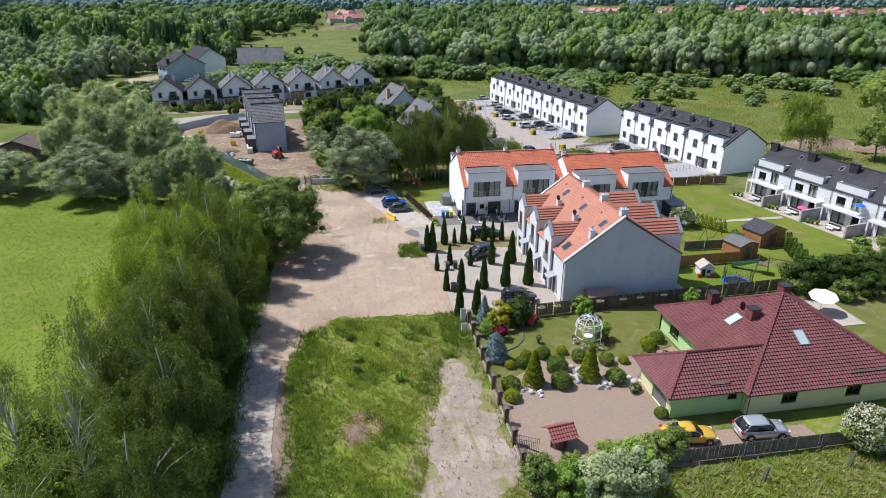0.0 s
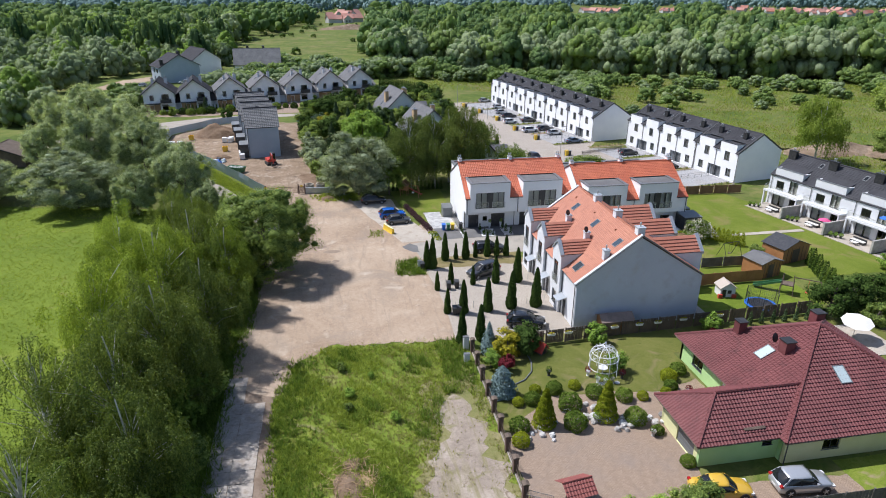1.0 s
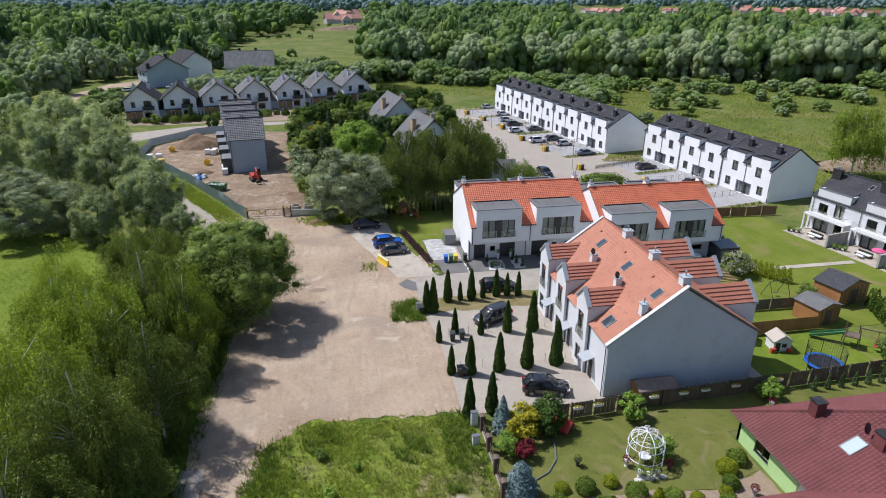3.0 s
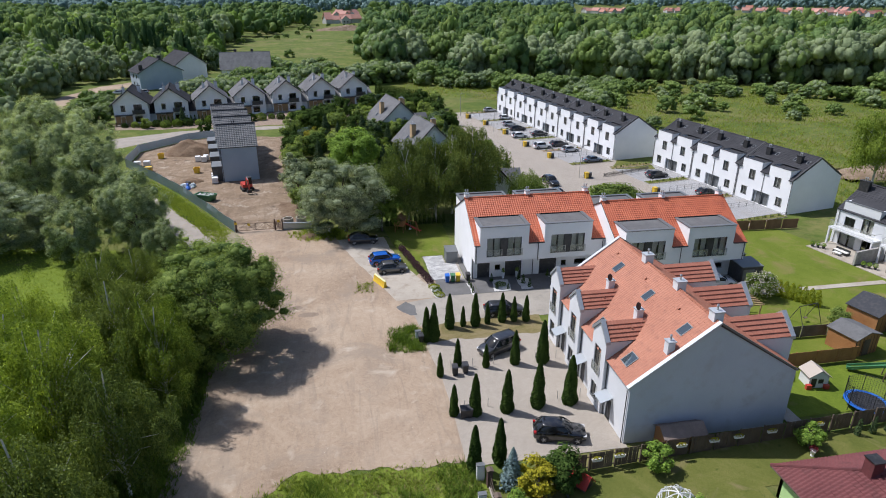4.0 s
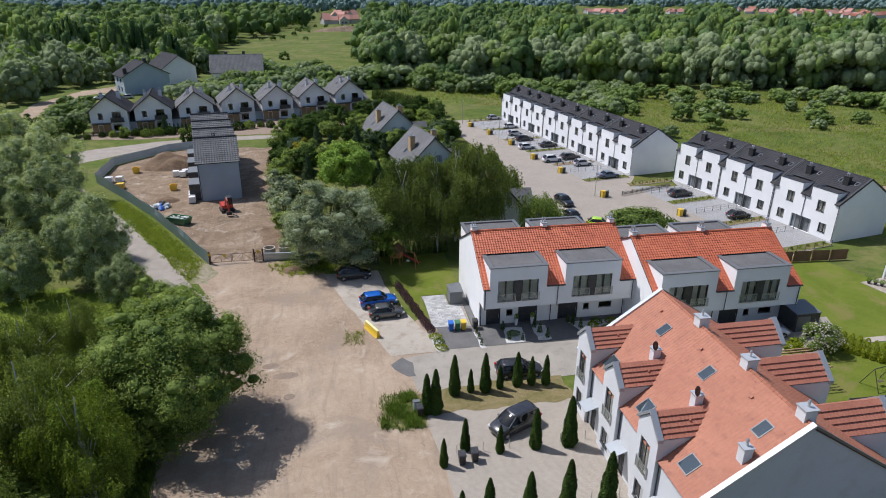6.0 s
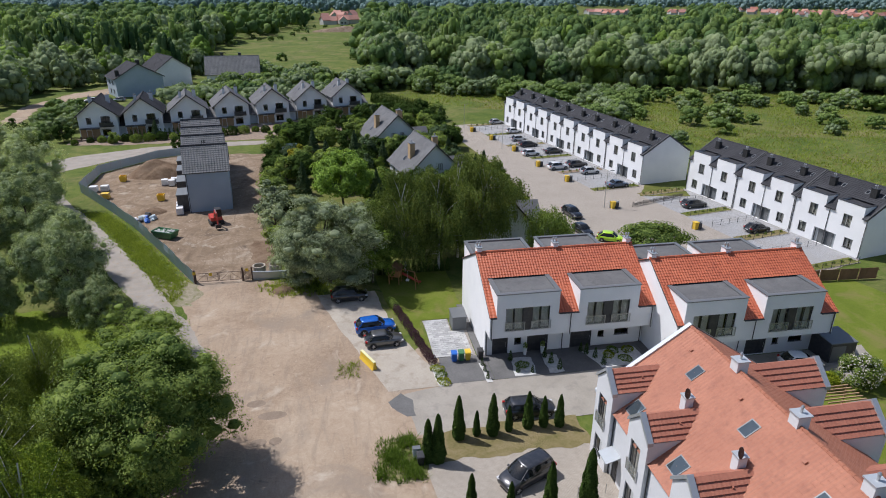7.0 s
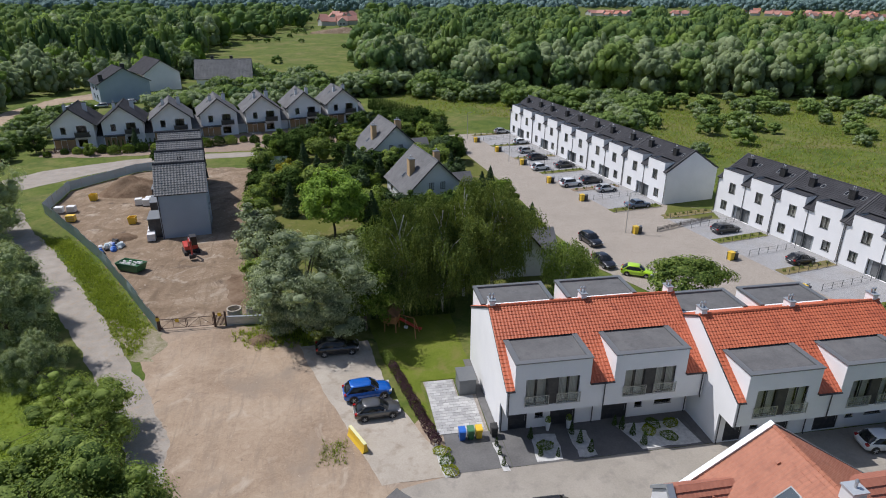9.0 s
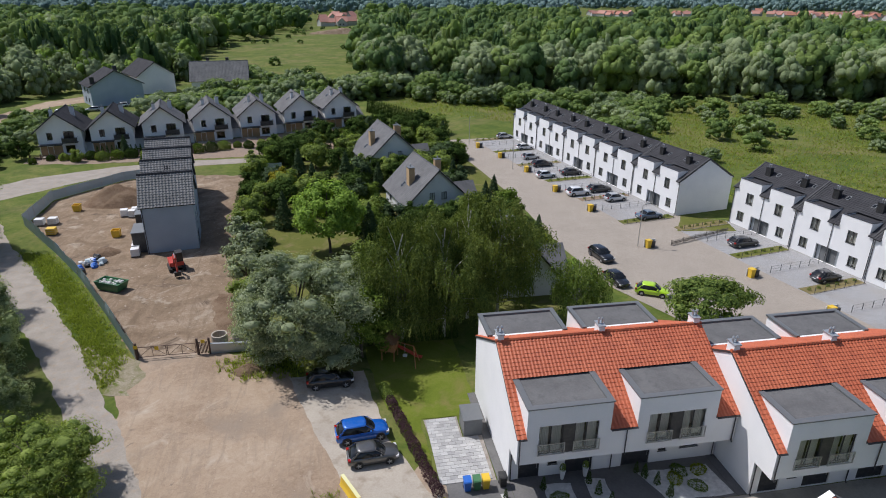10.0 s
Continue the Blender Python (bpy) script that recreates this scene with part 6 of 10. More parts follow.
# ---- single trees ----
near_birch = [tree_meshes(11 + i, 15.0, 4.6, 4.6, 54000, 0.095, "weep", 0.04, 130, 0.16, 0.15) for i in range(2)]
thin_birch = tree_meshes(17, 14.0, 4.4, 4.4, 15000, 0.085, "weep", 0.06, 110, 0.16, 0.13)
birch_lab = "weeping birch with fine drooping olive-green foliage beside the lane"
for x, y, s, turn, k, mt in ((-16.5, 79, 0.92, 0, 0, BIRCH), (-12.4, 76.5, 0.8, 120, 1, FRESHBIRCH), (-18, 69, 1.0, 70, 1, FRESHBIRCH), (-13.1, 66.2, 0.86, 200, 0, BIRCH), (-13.4, 57.0, 0.7, 310, 1, BIRCH), (-22.5, 74, 0.92, 300, 0, FRESHBIRCH), (-21, 61, 1.0, 20, 1, FRESHBIRCH), (-15, 57.5, 0.95, 250, 1, BIRCH), (-16.5, 49.5, 0.95, 140, 0, BIRCH), (-14, 43, 0.85, 30, 0, BIRCH), (-14, 34, 0.8, 330, 0, BIRCH), (-20.5, 88, 0.82, 75, 1, BIRCH), (-25.5, 83, 0.8, 185, 0, FRESHBIRCH), (-19.5, 95.5, 0.66, 15, 0, BIRCH)):
    tree("birch_tree", birch_lab, x, y, near_birch[k], mt, BIRCHBARK, turn, s, "birches beside the lane")
for x, y, s, turn in ((-22, 50, 0.9, 160), (-19.5, 40, 0.85, 90), (-26, 44, 0.8, 210), (-20.5, 32, 0.8, 45)):
    tree("birch_tree", "sparse birch with white limbs and few leaves", x, y, thin_birch, BIRCH, BIRCHBARK, turn, s, "thin birches in the meadow")
tree("willow_tree", "broad round green tree overhanging the dirt lot", -9.2, 86.4, tree_meshes(31, 11.6, 6.4, 6.4, 52000, 0.095, "round", 0.03, 260, 0.2, 0.22), BROAD, BARK, 0, 1.06)
tree("shrub_willow", "grey-green willow shrub by the sandy path", -14.0, 103.5, tree_meshes(33, 6.4, 4.8, 4.8, 18000, 0.1, "long", 0.03, 130, 0.23, 0.14), BROAD, BARK, 0, 1.0)
silver_a = tree_meshes(41, 10.4, 8.2, 7.6, 40000, 0.145, "long", 0.0, 260, 0.18, 0.16)
tree("silver_willow", "broad silvery willow bush in the green meadow", -44.5, 121, silver_a, SILVER, BARK, 0, 1.0)
tree("silver_willow", "silvery willow bush at the meadow's edge", -62, 126, silver_a, SILVER, BARK, 90, 0.85)
tree("silver_willow", "silvery willow tree shading parked cars", 5.0, 120.4, tree_meshes(42, 11.6, 7.6, 7.2, 44000, 0.14, "long", 0.02, 230, 0.19, 0.22), SILVER, BARK, 0, 1.0)
gw = [tree_meshes(51 + i, 11, 4.8, 4.6, 26000, 0.135, "long", 0.0, 170, 0.22, 0.15) for i in range(2)]
for x, y, s, turn, k in ((-25.6, 119, 1.0, 0, 0), (-29, 127, 0.9, 80, 1), (-36.5, 136, 1.15, 30, 1), (-45, 157, 1.25, 10, 0), (-56, 168, 1.35, 60, 1), (-50, 146, 1.15, 150, 0), (-33, 115.5, 0.75, 10, 1), (-66, 176, 1.1, 200, 0), (-60, 150, 0.9, 260, 1), (-20.5, 112.5, 0.55, 10, 0)):
    tree("grey_willow", "grey-green willow tree beside the path", x, y, gw[k], WILLOW, BARK, turn, s, "grey willows")
maple = tree_meshes(61, 10.8, 5.2, 5.2, 9000, 0.22, "round", 0.2, 80, 0.26, 0.2)
tree("maple_tree", "light green spreading maple in a garden", 7.6, 148.5, maple, BRIGHT, BARK)
bb = tree_meshes(62, 13.8, 4.8, 4.8, 46000, 0.115, "weep", 0.08, 110, 0.19, 0.16)
for x, y, s, turn in ((15.2, 122.5, 1.0, 0), (19.8, 122.4, 1.02, 70), (23.2, 126, 1.08, 300), (26.4, 124.6, 1.12, 160), (17.5, 128, 0.95, 220)):
    tree("birch_tree", "tall garden birch with hanging twigs", x, y, bb, BIRCH, BIRCHBARK, turn, s, "garden birches")
tree("birch_tree", "young weeping birch beside the cottage", 35.2, 122.6, tree_meshes(63, 8.8, 3.7, 3.7, 16000, 0.12, "weep", 0.12, 60, 0.25, 0.12), BROAD, BIRCHBARK)
tree("cherry_tree", "small broad-leaved tree by the street end", 49.6, 120, tree_meshes(64, 5.8, 5.2, 4.0, 7000, 0.19, "round", 0.18, 50, 0.3, 0.12), BROAD, BARK)
tree("birch_tree", "large pale birch behind the white terrace", 108, 128, tree_meshes(65, 15, 6, 6, 22000, 0.18, "weep", 0.08, 90, 0.22, 0.2), FRESHBIRCH, BIRCHBARK)
tree("garden_tree", "dark leafy tree shading the play tower", 10.6, 119.6, tree_meshes(66, 8.8, 3.6, 3.4, 12000, 0.12, "round", 0.1, 80, 0.24, 0.14), BOX, BARK)
tree("maple_tree", "round green tree on waste ground", 122, 121, maple, BROAD, BARK, 0, 0.95)
tree("oak_tree", "tall dark tree at the meadow's edge", 146, 143, maple, BROAD, BARK, 50, 1.7)

# ---- garden trees, hedges and conifers ----
def inside_any(x, y):
    """Within a cottage or on an open lawn of the gardens."""
    return (17 < x < 35 and 156 < y < 175) or (9 < x < 31 and 186 < y < 205) or (-3.4 < x < 5 and 148 < y < 167) or (-8 < x < 8 and 187 < y < 196) or y > 226 + 0.4 * x or (-6 < x < 4 and 168 < y < 182) or (abs(x - 7.6) < 4 and y < 155)



firm = [cone_mesh(71 + i, 6.5, 1.9, 2600, 0.24, 9) for i in range(2)]
def fir(x, y, s, mat=FIR, k=0, label="dark green garden spruce", name="spruce_tree"):
    t = thing(name, label, "tree", pose(x, y, 0, 0, 0, x * 40) @ Matrix.Scale(s, 4), "garden conifers")
    part("trunk", once("fir_trunk", lambda: Shape().tube((0, 0, 0), (0, 0, 6.2), 0.12, 0.02).mesh("trunk")), BARK, t)
    part("foliage", firm[k], mat, t)
    return t


for x, y, s in ((35, 142, 0.9), (38.6, 147, 0.75), (33, 158, 1.1), (36.5, 166, 0.9), (31, 176, 1.0), (36, 134, 0.55), (5, 172, 1.2), (11, 180, 1.2), (2, 186, 1.1), (17, 178, 0.9), (0.5, 160, 1.0), (36.3, 217, 0.9), (13.5, 150, 1.1), (-38, 214, 0.8), (24, 205, 0.9)):
    fir(x, y, s, k=int(x) % 2)
shrub = [tree_meshes(81 + i, 5.0, 2.6, 2.6, 2600, 0.2, "round", 0.03, 40, 0.32, 0.1) for i in range(3)]
rgt = random.Random(9)
for x, y, s, mt in [(-2.5, 133, 0.8, BROAD), (-3.2, 140, 1.0, SILVER), (-3.8, 147, 1.25, SILVER), (-4.5, 155, 1.0, BROAD), (-5, 163, 1.1, BROAD), (-5.5, 171, 1.0, THUJA), (-6.4, 179, 1.0, THUJA), (-1, 180, 0.9, GOLDEN), (0, 176, 1.1, BROAD), (5.6, 167, 1.1, THUJA), (4.8, 170, 1.2, BROAD), (0, 169, 1.1, THUJA), (-3, 169, 1.1, BROAD), (12.6, 140, 0.9, BROAD), (14, 158, 1.0, BROAD), (28, 150, 1.0, BROAD), (33, 150, 0.9, BROAD), (36, 154, 0.8, BROAD), (30, 184, 1.2, BROAD), (34, 190, 1.2, THUJA), (10, 192, 1.1, THUJA), (5, 196, 1.3, BROAD), (-1, 199, 1.2, THUJA), (12, 203, 1.2, BROAD), (20, 184, 1.0, BROAD), (8, 160, 0.9, THUJA), (24, 178, 1.0, THUJA), (31, 200, 1.1, BROAD), (-7, 191, 1.0, BROAD), (10, 130, 0.8, BROAD), (28, 141, 0.8, BROAD), (39, 139.5, 0.5, BRIGHT), (39.8, 136, 0.4, BRIGHT), (26, 212, 1.1, BROAD), (14, 214, 1.0, THUJA), (33, 210, 0.9, BROAD), (5, 206, 1.0, BROAD), (-47, 210, 0.6, BROAD), (-60, 214, 1.1, THUJA), (-64, 206, 1.0, BROAD), (-70, 214, 1.2, THUJA), (-30, 200.5, 0.7, THUJA)]:
    tree("garden_shrub", "leafy green garden shrub among trees", x, y, shrub[rgt.randrange(3)], mt, BARK, rgt.uniform(0, 360), s * rgt.uniform(0.9, 1.1), "garden shrubs", "shrub")

for x, y, s, mt in ((18.0, 156.2, 0.9, FIR), (20.6, 155.0, 0.95, THUJA), (23.6, 155.6, 0.9, BROAD), (26.8, 156.6, 0.9, THUJA), (29.8, 157.6, 0.95, BROAD), (32.6, 159.5, 0.95, THUJA), (15.6, 160.5, 0.9, THUJA), (13.6, 186.5, 1.0, BROAD), (16.6, 185.6, 0.95, THUJA), (19.8, 185.8, 1.0, BROAD), (23.0, 186.6, 0.95, THUJA), (26.4, 187.6, 1.0, BROAD), (28.6, 190.4, 0.9, FIR)):
    tree("garden_shrub", "dense garden shrub close to a cottage wall", x, y, shrub[rgt.randrange(3)], mt, BARK, rgt.uniform(0, 360), s, "garden shrubs", "shrub")
for i in range(165):
    x, y = rgt.uniform(-5, 37), rgt.uniform(146, 236)
    if inside_any(x, y):
        continue
    tree("garden_shrub", "dark green garden shrub in dense planting", x, y, shrub[rgt.randrange(3)], rgt.choice([THUJA, BROAD, THUJA, BOX, FIR]), BARK, rgt.uniform(0, 360), rgt.uniform(0.6, 1.15), "garden shrubs", "shrub")

# ---- clipped conifers of the forecourt ----
column = [cone_mesh(91 + i, 4.5, 0.6, 6200, 0.13, 0, 0.52) for i in range(3)]
for i, (x, y, s) in enumerate([(12.9, 78, 0.62), (15.0, 79.6, 0.72), (17.8, 78.8, 0.62), (20.9, 78.9, 0.9), (23.8, 78.7, 1.12), (13.1, 71.7, 0.75), (15.0, 71.4, 1.0), (18.0, 71.4, 1.02), (21.0, 71.6, 1.12), (24.1, 71.6, 1.18), (13.4, 64.5, 1.0), (15.6, 65.0, 1.0), (12.6, 85.0, 0.95), (13.4, 84.9, 1.05), (15.6, 87.4, 0.98), (17.2, 87.5, 0.58), (18.6, 87.4, 0.95), (20.1, 87.6, 0.6), (21.9, 87.8, 0.85), (23.3, 87.7, 0.72), (24.7, 87.5, 0.75)]):
    t = thing("columnar_thuja", "slim clipped dark green thuja on the forecourt", "tree", pose(x, y, 0.04, 0, 0, i * 67) @ Matrix.Scale(s, 4), "forecourt thujas")
    part("trunk", once("thuja_trunk", lambda: Shape().tube((0, 0, 0), (0, 0, 3.8), 0.07, 0.02).mesh("trunk")), BARK, t)
    part("foliage", column[i % 3], THUJA, t)
hedge_col = cone_mesh(97, 3.6, 0.6, 420, 0.2, 0, 0.5)
for i in range(26):
    x, y = 20.5 + i * 0.62, 262 - i * 1.15
    bush("thuja_hedge", "tall dark thuja of a screening hedge", x, y, hedge_col, THUJA, i * 50, 1.2, "hedge beyond the cottages", "hedge plant")
fat_col = cone_mesh(98, 2.8, 0.75, 900, 0.13, 0, 0.45)
for i in range(8):
    x, y = 57.8 + i * 0.45, 89.0 - i * 0.58
    bush("thuja_hedge", "yellow-green thuja in a garden hedge", x, y, fat_col, LIME, i * 70, 0.8, "garden hedge", "hedge plant")
for i in range(15):
    x, y = 66.4 - i * 0.26, 77.4 - i * 0.7
    bush("thuja_hedge", "tall dark thuja in a boundary hedge", x, y, hedge_col, BOX if i % 2 else THUJA, i * 70, 0.7 + 0.08 * (i % 3), "boundary hedge", "hedge plant")

# ---- undergrowth below the birches ----
for i in range(64):
    x, y = rgt.uniform(-24, -11.8), rgt.uniform(40, 92)
    tree("undergrowth_bush", "dense dark green bush below the birches", x, y, shrub[i % 3], BROAD if i % 2 == 0 else BOX, BARK, rgt.uniform(0, 360), rgt.uniform(0.55, 1.15) * (0.6 if x > -13 else 1), "undergrowth bushes", "bush")

# ---- woods ----
def wood(seed, spots, kinds, mats, name, label):
    """Many trees joined by kind of leaf; spots are x, y, height."""
    rg = np.random.default_rng(seed)
    for mt, share in mats:
        vs, fs, sm, n = [], [], [], 0
        for (x, y, hh), pick in zip(spots, rg.uniform(0, 1, len(spots))):
            if not share[0] <= pick < share[1]:
                continue
            t, f, smooth = kinds[rg.integers(0, len(kinds))]
            a = rg.uniform(0, 6.283)
            c, s = math.cos(a), math.sin(a)
            p = t * np.array([hh * rg.uniform(0.8, 1.25), hh * rg.uniform(0.8, 1.25), hh])
            vs.append(np.stack([p[:, 0] * c - p[:, 1] * s + x, p[:, 0] * s + p[:, 1] * c + y, p[:, 2]], 1))
            fs.append(f + n)
            sm.append(smooth)
            n += len(t)
        if vs:
            solo(name, quads_mesh(name, np.concatenate(vs), np.concatenate(fs), np.concatenate(sm)), mt, label, "woodland", kind="stuff")


def wood_kind(seed, leaves, leaf, wide=0.3, plumes=16, slim=0.15, tall=0.24, low=0.12):
    """One tree of unit height: upright plumes of foliage over a dense skirt, with leaves standing out of them."""
    rg = np.random.default_rng(seed)
    a = np.arange(plumes) * 2.4 + rg.uniform(0, 6)
    q = (np.arange(plumes) + 0.5) / plumes
    r = wide * np.sqrt(q) * 0.78 * rg.uniform(0.8, 1.2, plumes)
    top = 0.97 - (r / wide) ** 2 * 0.42 + rg.uniform(-0.1, 0.03, plumes)
    tz = tall * rg.uniform(0.8, 1.3, plumes)
    c = np.stack([r * np.cos(a), r * np.sin(a), top - tz], 1)
    low_n = plumes // 2
    b = rg.uniform(0, 6.283, low_n)
    c = np.concatenate([c, np.stack([wide * 0.7 * np.cos(b), wide * 0.7 * np.sin(b), rg.uniform(low, 0.4, low_n)], 1)])
    tz = np.concatenate([tz, np.full(low_n, 0.16)])
    sl = slim * rg.uniform(0.75, 1.25, len(c)) * (wide / 0.3)
    k = rg.integers(0, len(c), leaves)
    d = rg.normal(size=(leaves, 3))
    d /= np.linalg.norm(d, axis=1, keepdims=True)
    p = c[k] + d * rg.uniform(0.72, 1.2, leaves)[:, None] * np.stack([sl[k], sl[k], tz[k]], 1)
    p[:, 2] = np.maximum(p[:, 2], 0.01)
    o = d + np.array([0, 0, 0.25]) + rg.normal(size=p.shape) * 0.45
    me = leaf_mesh("tmp", p, o, leaf * rg.uniform(0.6, 1.4, leaves), 0.62, rg)
    lv, lf = lumps(rg, c, np.stack([sl, sl, tz], 1) * 0.74, 0.3)
    lv[:, 2] = np.maximum(lv[:, 2], 0.0)
    return leafy_mass(coords_of(me), lv, lf)


# open sight lines to the red-roofed villages: bearings x / y and the first row of houses
SIGHTS = [(-0.012, 0.072, 745, 2), (0.385, 0.49, 985, 3), (0.53, 0.585, 985, 3), (0.66, 1.2, 790, 3)]
def scatter(seed, x0, x1, y0, y1, gap, keep, h0, h1):
    rg = np.random.default_rng(seed)
    res = []
    for y in np.arange(y0, y1, gap):
        for x in np.arange(x0, x1, gap):
            px, py = x + rg.uniform(-0.48, 0.48) * gap, y + rg.uniform(-0.48, 0.48) * gap
            if keep(px, py, rg):
                hh = h0 + (h1 - h0) * (0.62 * rg.uniform() + 0.19 + 0.19 * math.sin(px * 0.045 + 2 * math.sin(py * 0.021)))
                for b0, b1, far, base in SIGHTS:
                    if b0 < px / (py - 30) < b1 and 430 < py < far + 330:
                        hh = min(hh, 36 - (36 - base) * py / far if py < far - 20 else 0)
                if hh > 3:
                    res.append((px, py, hh))
    return res


def inside(pts, x, y):
    c = False
    for (ax, ay), (bx, by) in zip(pts, pts[1:] + pts[:1]):
        if (ay > y) != (by > y) and x < (bx - ax) * (y - ay) / (by - ay) + ax:
            c = not c
    return c


def in_view(x, y):
    """Ground that lies within the wide fan before the path."""
    return abs(x - 0.18 * y) < 0.78 * y + 20


NEARW = [wood_kind(101 + i, 900, 0.0155, 0.33, 26 + 3 * (i % 2), 0.1 + 0.012 * (i % 2), 0.145) for i in range(5)]
MIDW = [wood_kind(111 + i, 380, 0.0185, 0.31, 15, 0.12, 0.155) for i in range(5)]
TALLW = [wood_kind(131 + i, 340, 0.0175, 0.21, 11, 0.1, 0.22) for i in range(3)]
FARW = [wood_kind(121 + i, 34, 0.045, 0.34, 4, 0.18, 0.22) for i in range(4)]
BUSHW = [wood_kind(141 + i, 620, 0.03, 0.6, 16, 0.1, 0.17, 0.1) for i in range(3)]
FIELD = [(-66, 480), (-56, 384), (-40, 350), (-16, 330), (24, 300), (24, 420), (34, 560), (40, 690), (-10, 690), (-36, 655), (-34, 590), (-60, 560)]
def edge_right(x):
    return 300 - 0.30 * (x - 40) if x > 40 else 300 + (40 - x) * 0.2
WOODS_R = lambda x, y, rg: x > 24 and y > edge_right(x) and not inside(FIELD, x, y) and in_view(x, y)
wood(1, scatter(1, 24, 330, 205, 345, 6.8, lambda x, y, rg: WOODS_R(x, y, rg) and y < edge_right(x) + 34, 13, 23), NEARW, [(WOODPALE, (0, 0.6)), (WOODLAND, (0.6, 0.84)), (WOODDARK, (0.84, 1))], "willow_wood", "dense grey-green willow wood beyond the meadow")
wood(2, scatter(2, 24, 520, 240, 520, 8.4, lambda x, y, rg: WOODS_R(x, y, rg) and y >= edge_right(x) + 30, 13, 26), MIDW + TALLW, [(WOODLAND, (0, 0.3)), (WOODDARK, (0.3, 0.82)), (WOODPALE, (0.82, 0.9)), (WOODFRESH, (0.9, 1))], "mixed_wood", "mixed green woodland behind the willows")
LEFT_EDGE = lambda x: 318 - 0.1 * (x + 60) if x < -60 else 322 + (x + 60) * 2.4
wood(3, scatter(3, -320, -16, 270, 400, 7.4, lambda x, y, rg: y > LEFT_EDGE(x) and not inside(FIELD, x, y) and in_view(x, y) and rg.uniform() < 0.9, 9, 20), NEARW, [(WOODPALE, (0, 0.58)), (WOODLAND, (0.58, 0.84)), (WOODFRESH, (0.84, 1))], "mixed_wood", "green woodland left of the far field")
wood(4, scatter(4, -430, 30, 400, 560, 9.0, lambda x, y, rg: not inside(FIELD, x, y) and x < 20 and in_view(x, y), 12, 25), MIDW + TALLW, [(WOODLAND, (0, 0.5)), (WOODDARK, (0.5, 0.76)), (WOODPALE, (0.76, 0.9)), (WOODFRESH, (0.9, 1))], "mixed_wood", "dark mixed woodland in the distance")
wood(5, scatter(5, -720, 780, 520, 880, 13.0, lambda x, y, rg: not inside(FIELD, x, y) and in_view(x, y), 12, 26), FARW, [(WOODDARK, (0, 0.5)), (WOODLAND, (0.5, 1))], "distant_wood", "distant dark green forest")
# horizon forest, with its haze carried by the leaf colour
wood(6, scatter(6, -1100, 1600, 870, 1750, 27.0, lambda x, y, rg: in_view(x, y), 17, 30), FARW, [(HAZYWOOD, (0, 1))], "far_forest", "forest on the horizon")
wood(7, scatter(7, -1500, 2100, 1700, 2300, 36.0, lambda x, y, rg: in_view(x, y), 38, 60), FARW, [(HAZYWOOD, (0, 1))], "far_forest", "forested rise on the horizon")
# meadow bushes and wood edge
wood(8, scatter(8, 20, 330, 170, 320, 5.6, lambda x, y, rg: y > max(150, edge_right(x) - 26 - 80 * rg.uniform() ** 1.3) and y < edge_right(x) + 4 and x > 92 - (y - 150) * 0.4 and in_view(x, y) and math.sin(x * 0.09) + math.sin(y * 0.11 + x * 0.05) > -1.1 + 1.2 * rg.uniform(), 1.0, 7.5), BUSHW, [(WOODLAND, (0, 0.65)), (WOODPALE, (0.65, 1))], "meadow_bushes", "scattered bushes in the rough meadow")
wood(9, scatter(9, -70, 60, 256, 345, 5.6, lambda x, y, rg: not inside(FIELD, x, y) and not inside([(-90, 250), (-45, 256), (-28, 330), (-80, 340)], x, y) and rg.uniform() < 0.85 and (y > 285 or x < 10), 4, 10), BUSHW, [(WOODLAND, (0, 0.55)), (WOODPALE, (0.55, 0.9)), (WOODDARK, (0.9, 1))], "wood_edge", "leafy thicket at the wood's edge")
wood(10, scatter(10, -190, -66, 186, 345, 7.2, lambda x, y, rg: in_view(x, y) and rg.uniform() < 0.9 and not inside([(-94, 210), (-62, 205), (-62, 330), (-80, 320), (-94, 296)], x, y) and not inside([(-100, 145), (-50, 172), (-40, 208), (-64, 208), (-100, 190)], x, y), 7, 15), NEARW, [(WOODPALE, (0, 0.6)), (WOODFRESH, (0.6, 0.8)), (WOODLAND, (0.8, 1))], "mixed_wood", "willows and shrubs by the lane")
wood(11, scatter(11, -100, -62, 205, 300, 5.0, lambda x, y, rg: not inside([(-70, 215), (-74, 243), (-80, 266), (-72, 286), (-58, 300), (-58, 330), (-82, 316), (-97, 296), (-101, 264), (-96, 243), (-86, 218)], x, y) and y < 262 and rg.uniform() < 0.8 and x < -63, 3, 6), BUSHW, [(WOODLAND, (0, 0.6)), (WOODPALE, (0.6, 1))], "lane_bushes", "low bushes beside the sandy track")
wood(12, scatter(12, -60, 40, 340, 690, 13.0, lambda x, y, rg: inside(FIELD, x, y) and (rg.uniform() < 0.05 or (y > 540 and x < 0 and rg.uniform() < 0.35)), 2, 5), BUSHW, [(WOODLAND, (0, 1))], "field_bushes", "single bushes in the far field")
wood(13, scatter(13, -430, 520, 330, 560, 19.0, lambda x, y, rg: in_view(x, y) and not inside(FIELD, x, y) and (x < -60 or x > 45) and rg.uniform() < 0.6, 20, 31), TALLW, [(WOODDARK, (0, 0.55)), (WOODLAND, (0.55, 1))], "tall_trees", "tall trees rising above the woodland")
SCRUB = [(92, 212), (110, 200), (128, 186), (150, 184), (185, 205), (205, 235), (165, 262), (120, 262), (84, 262), (80, 235)]
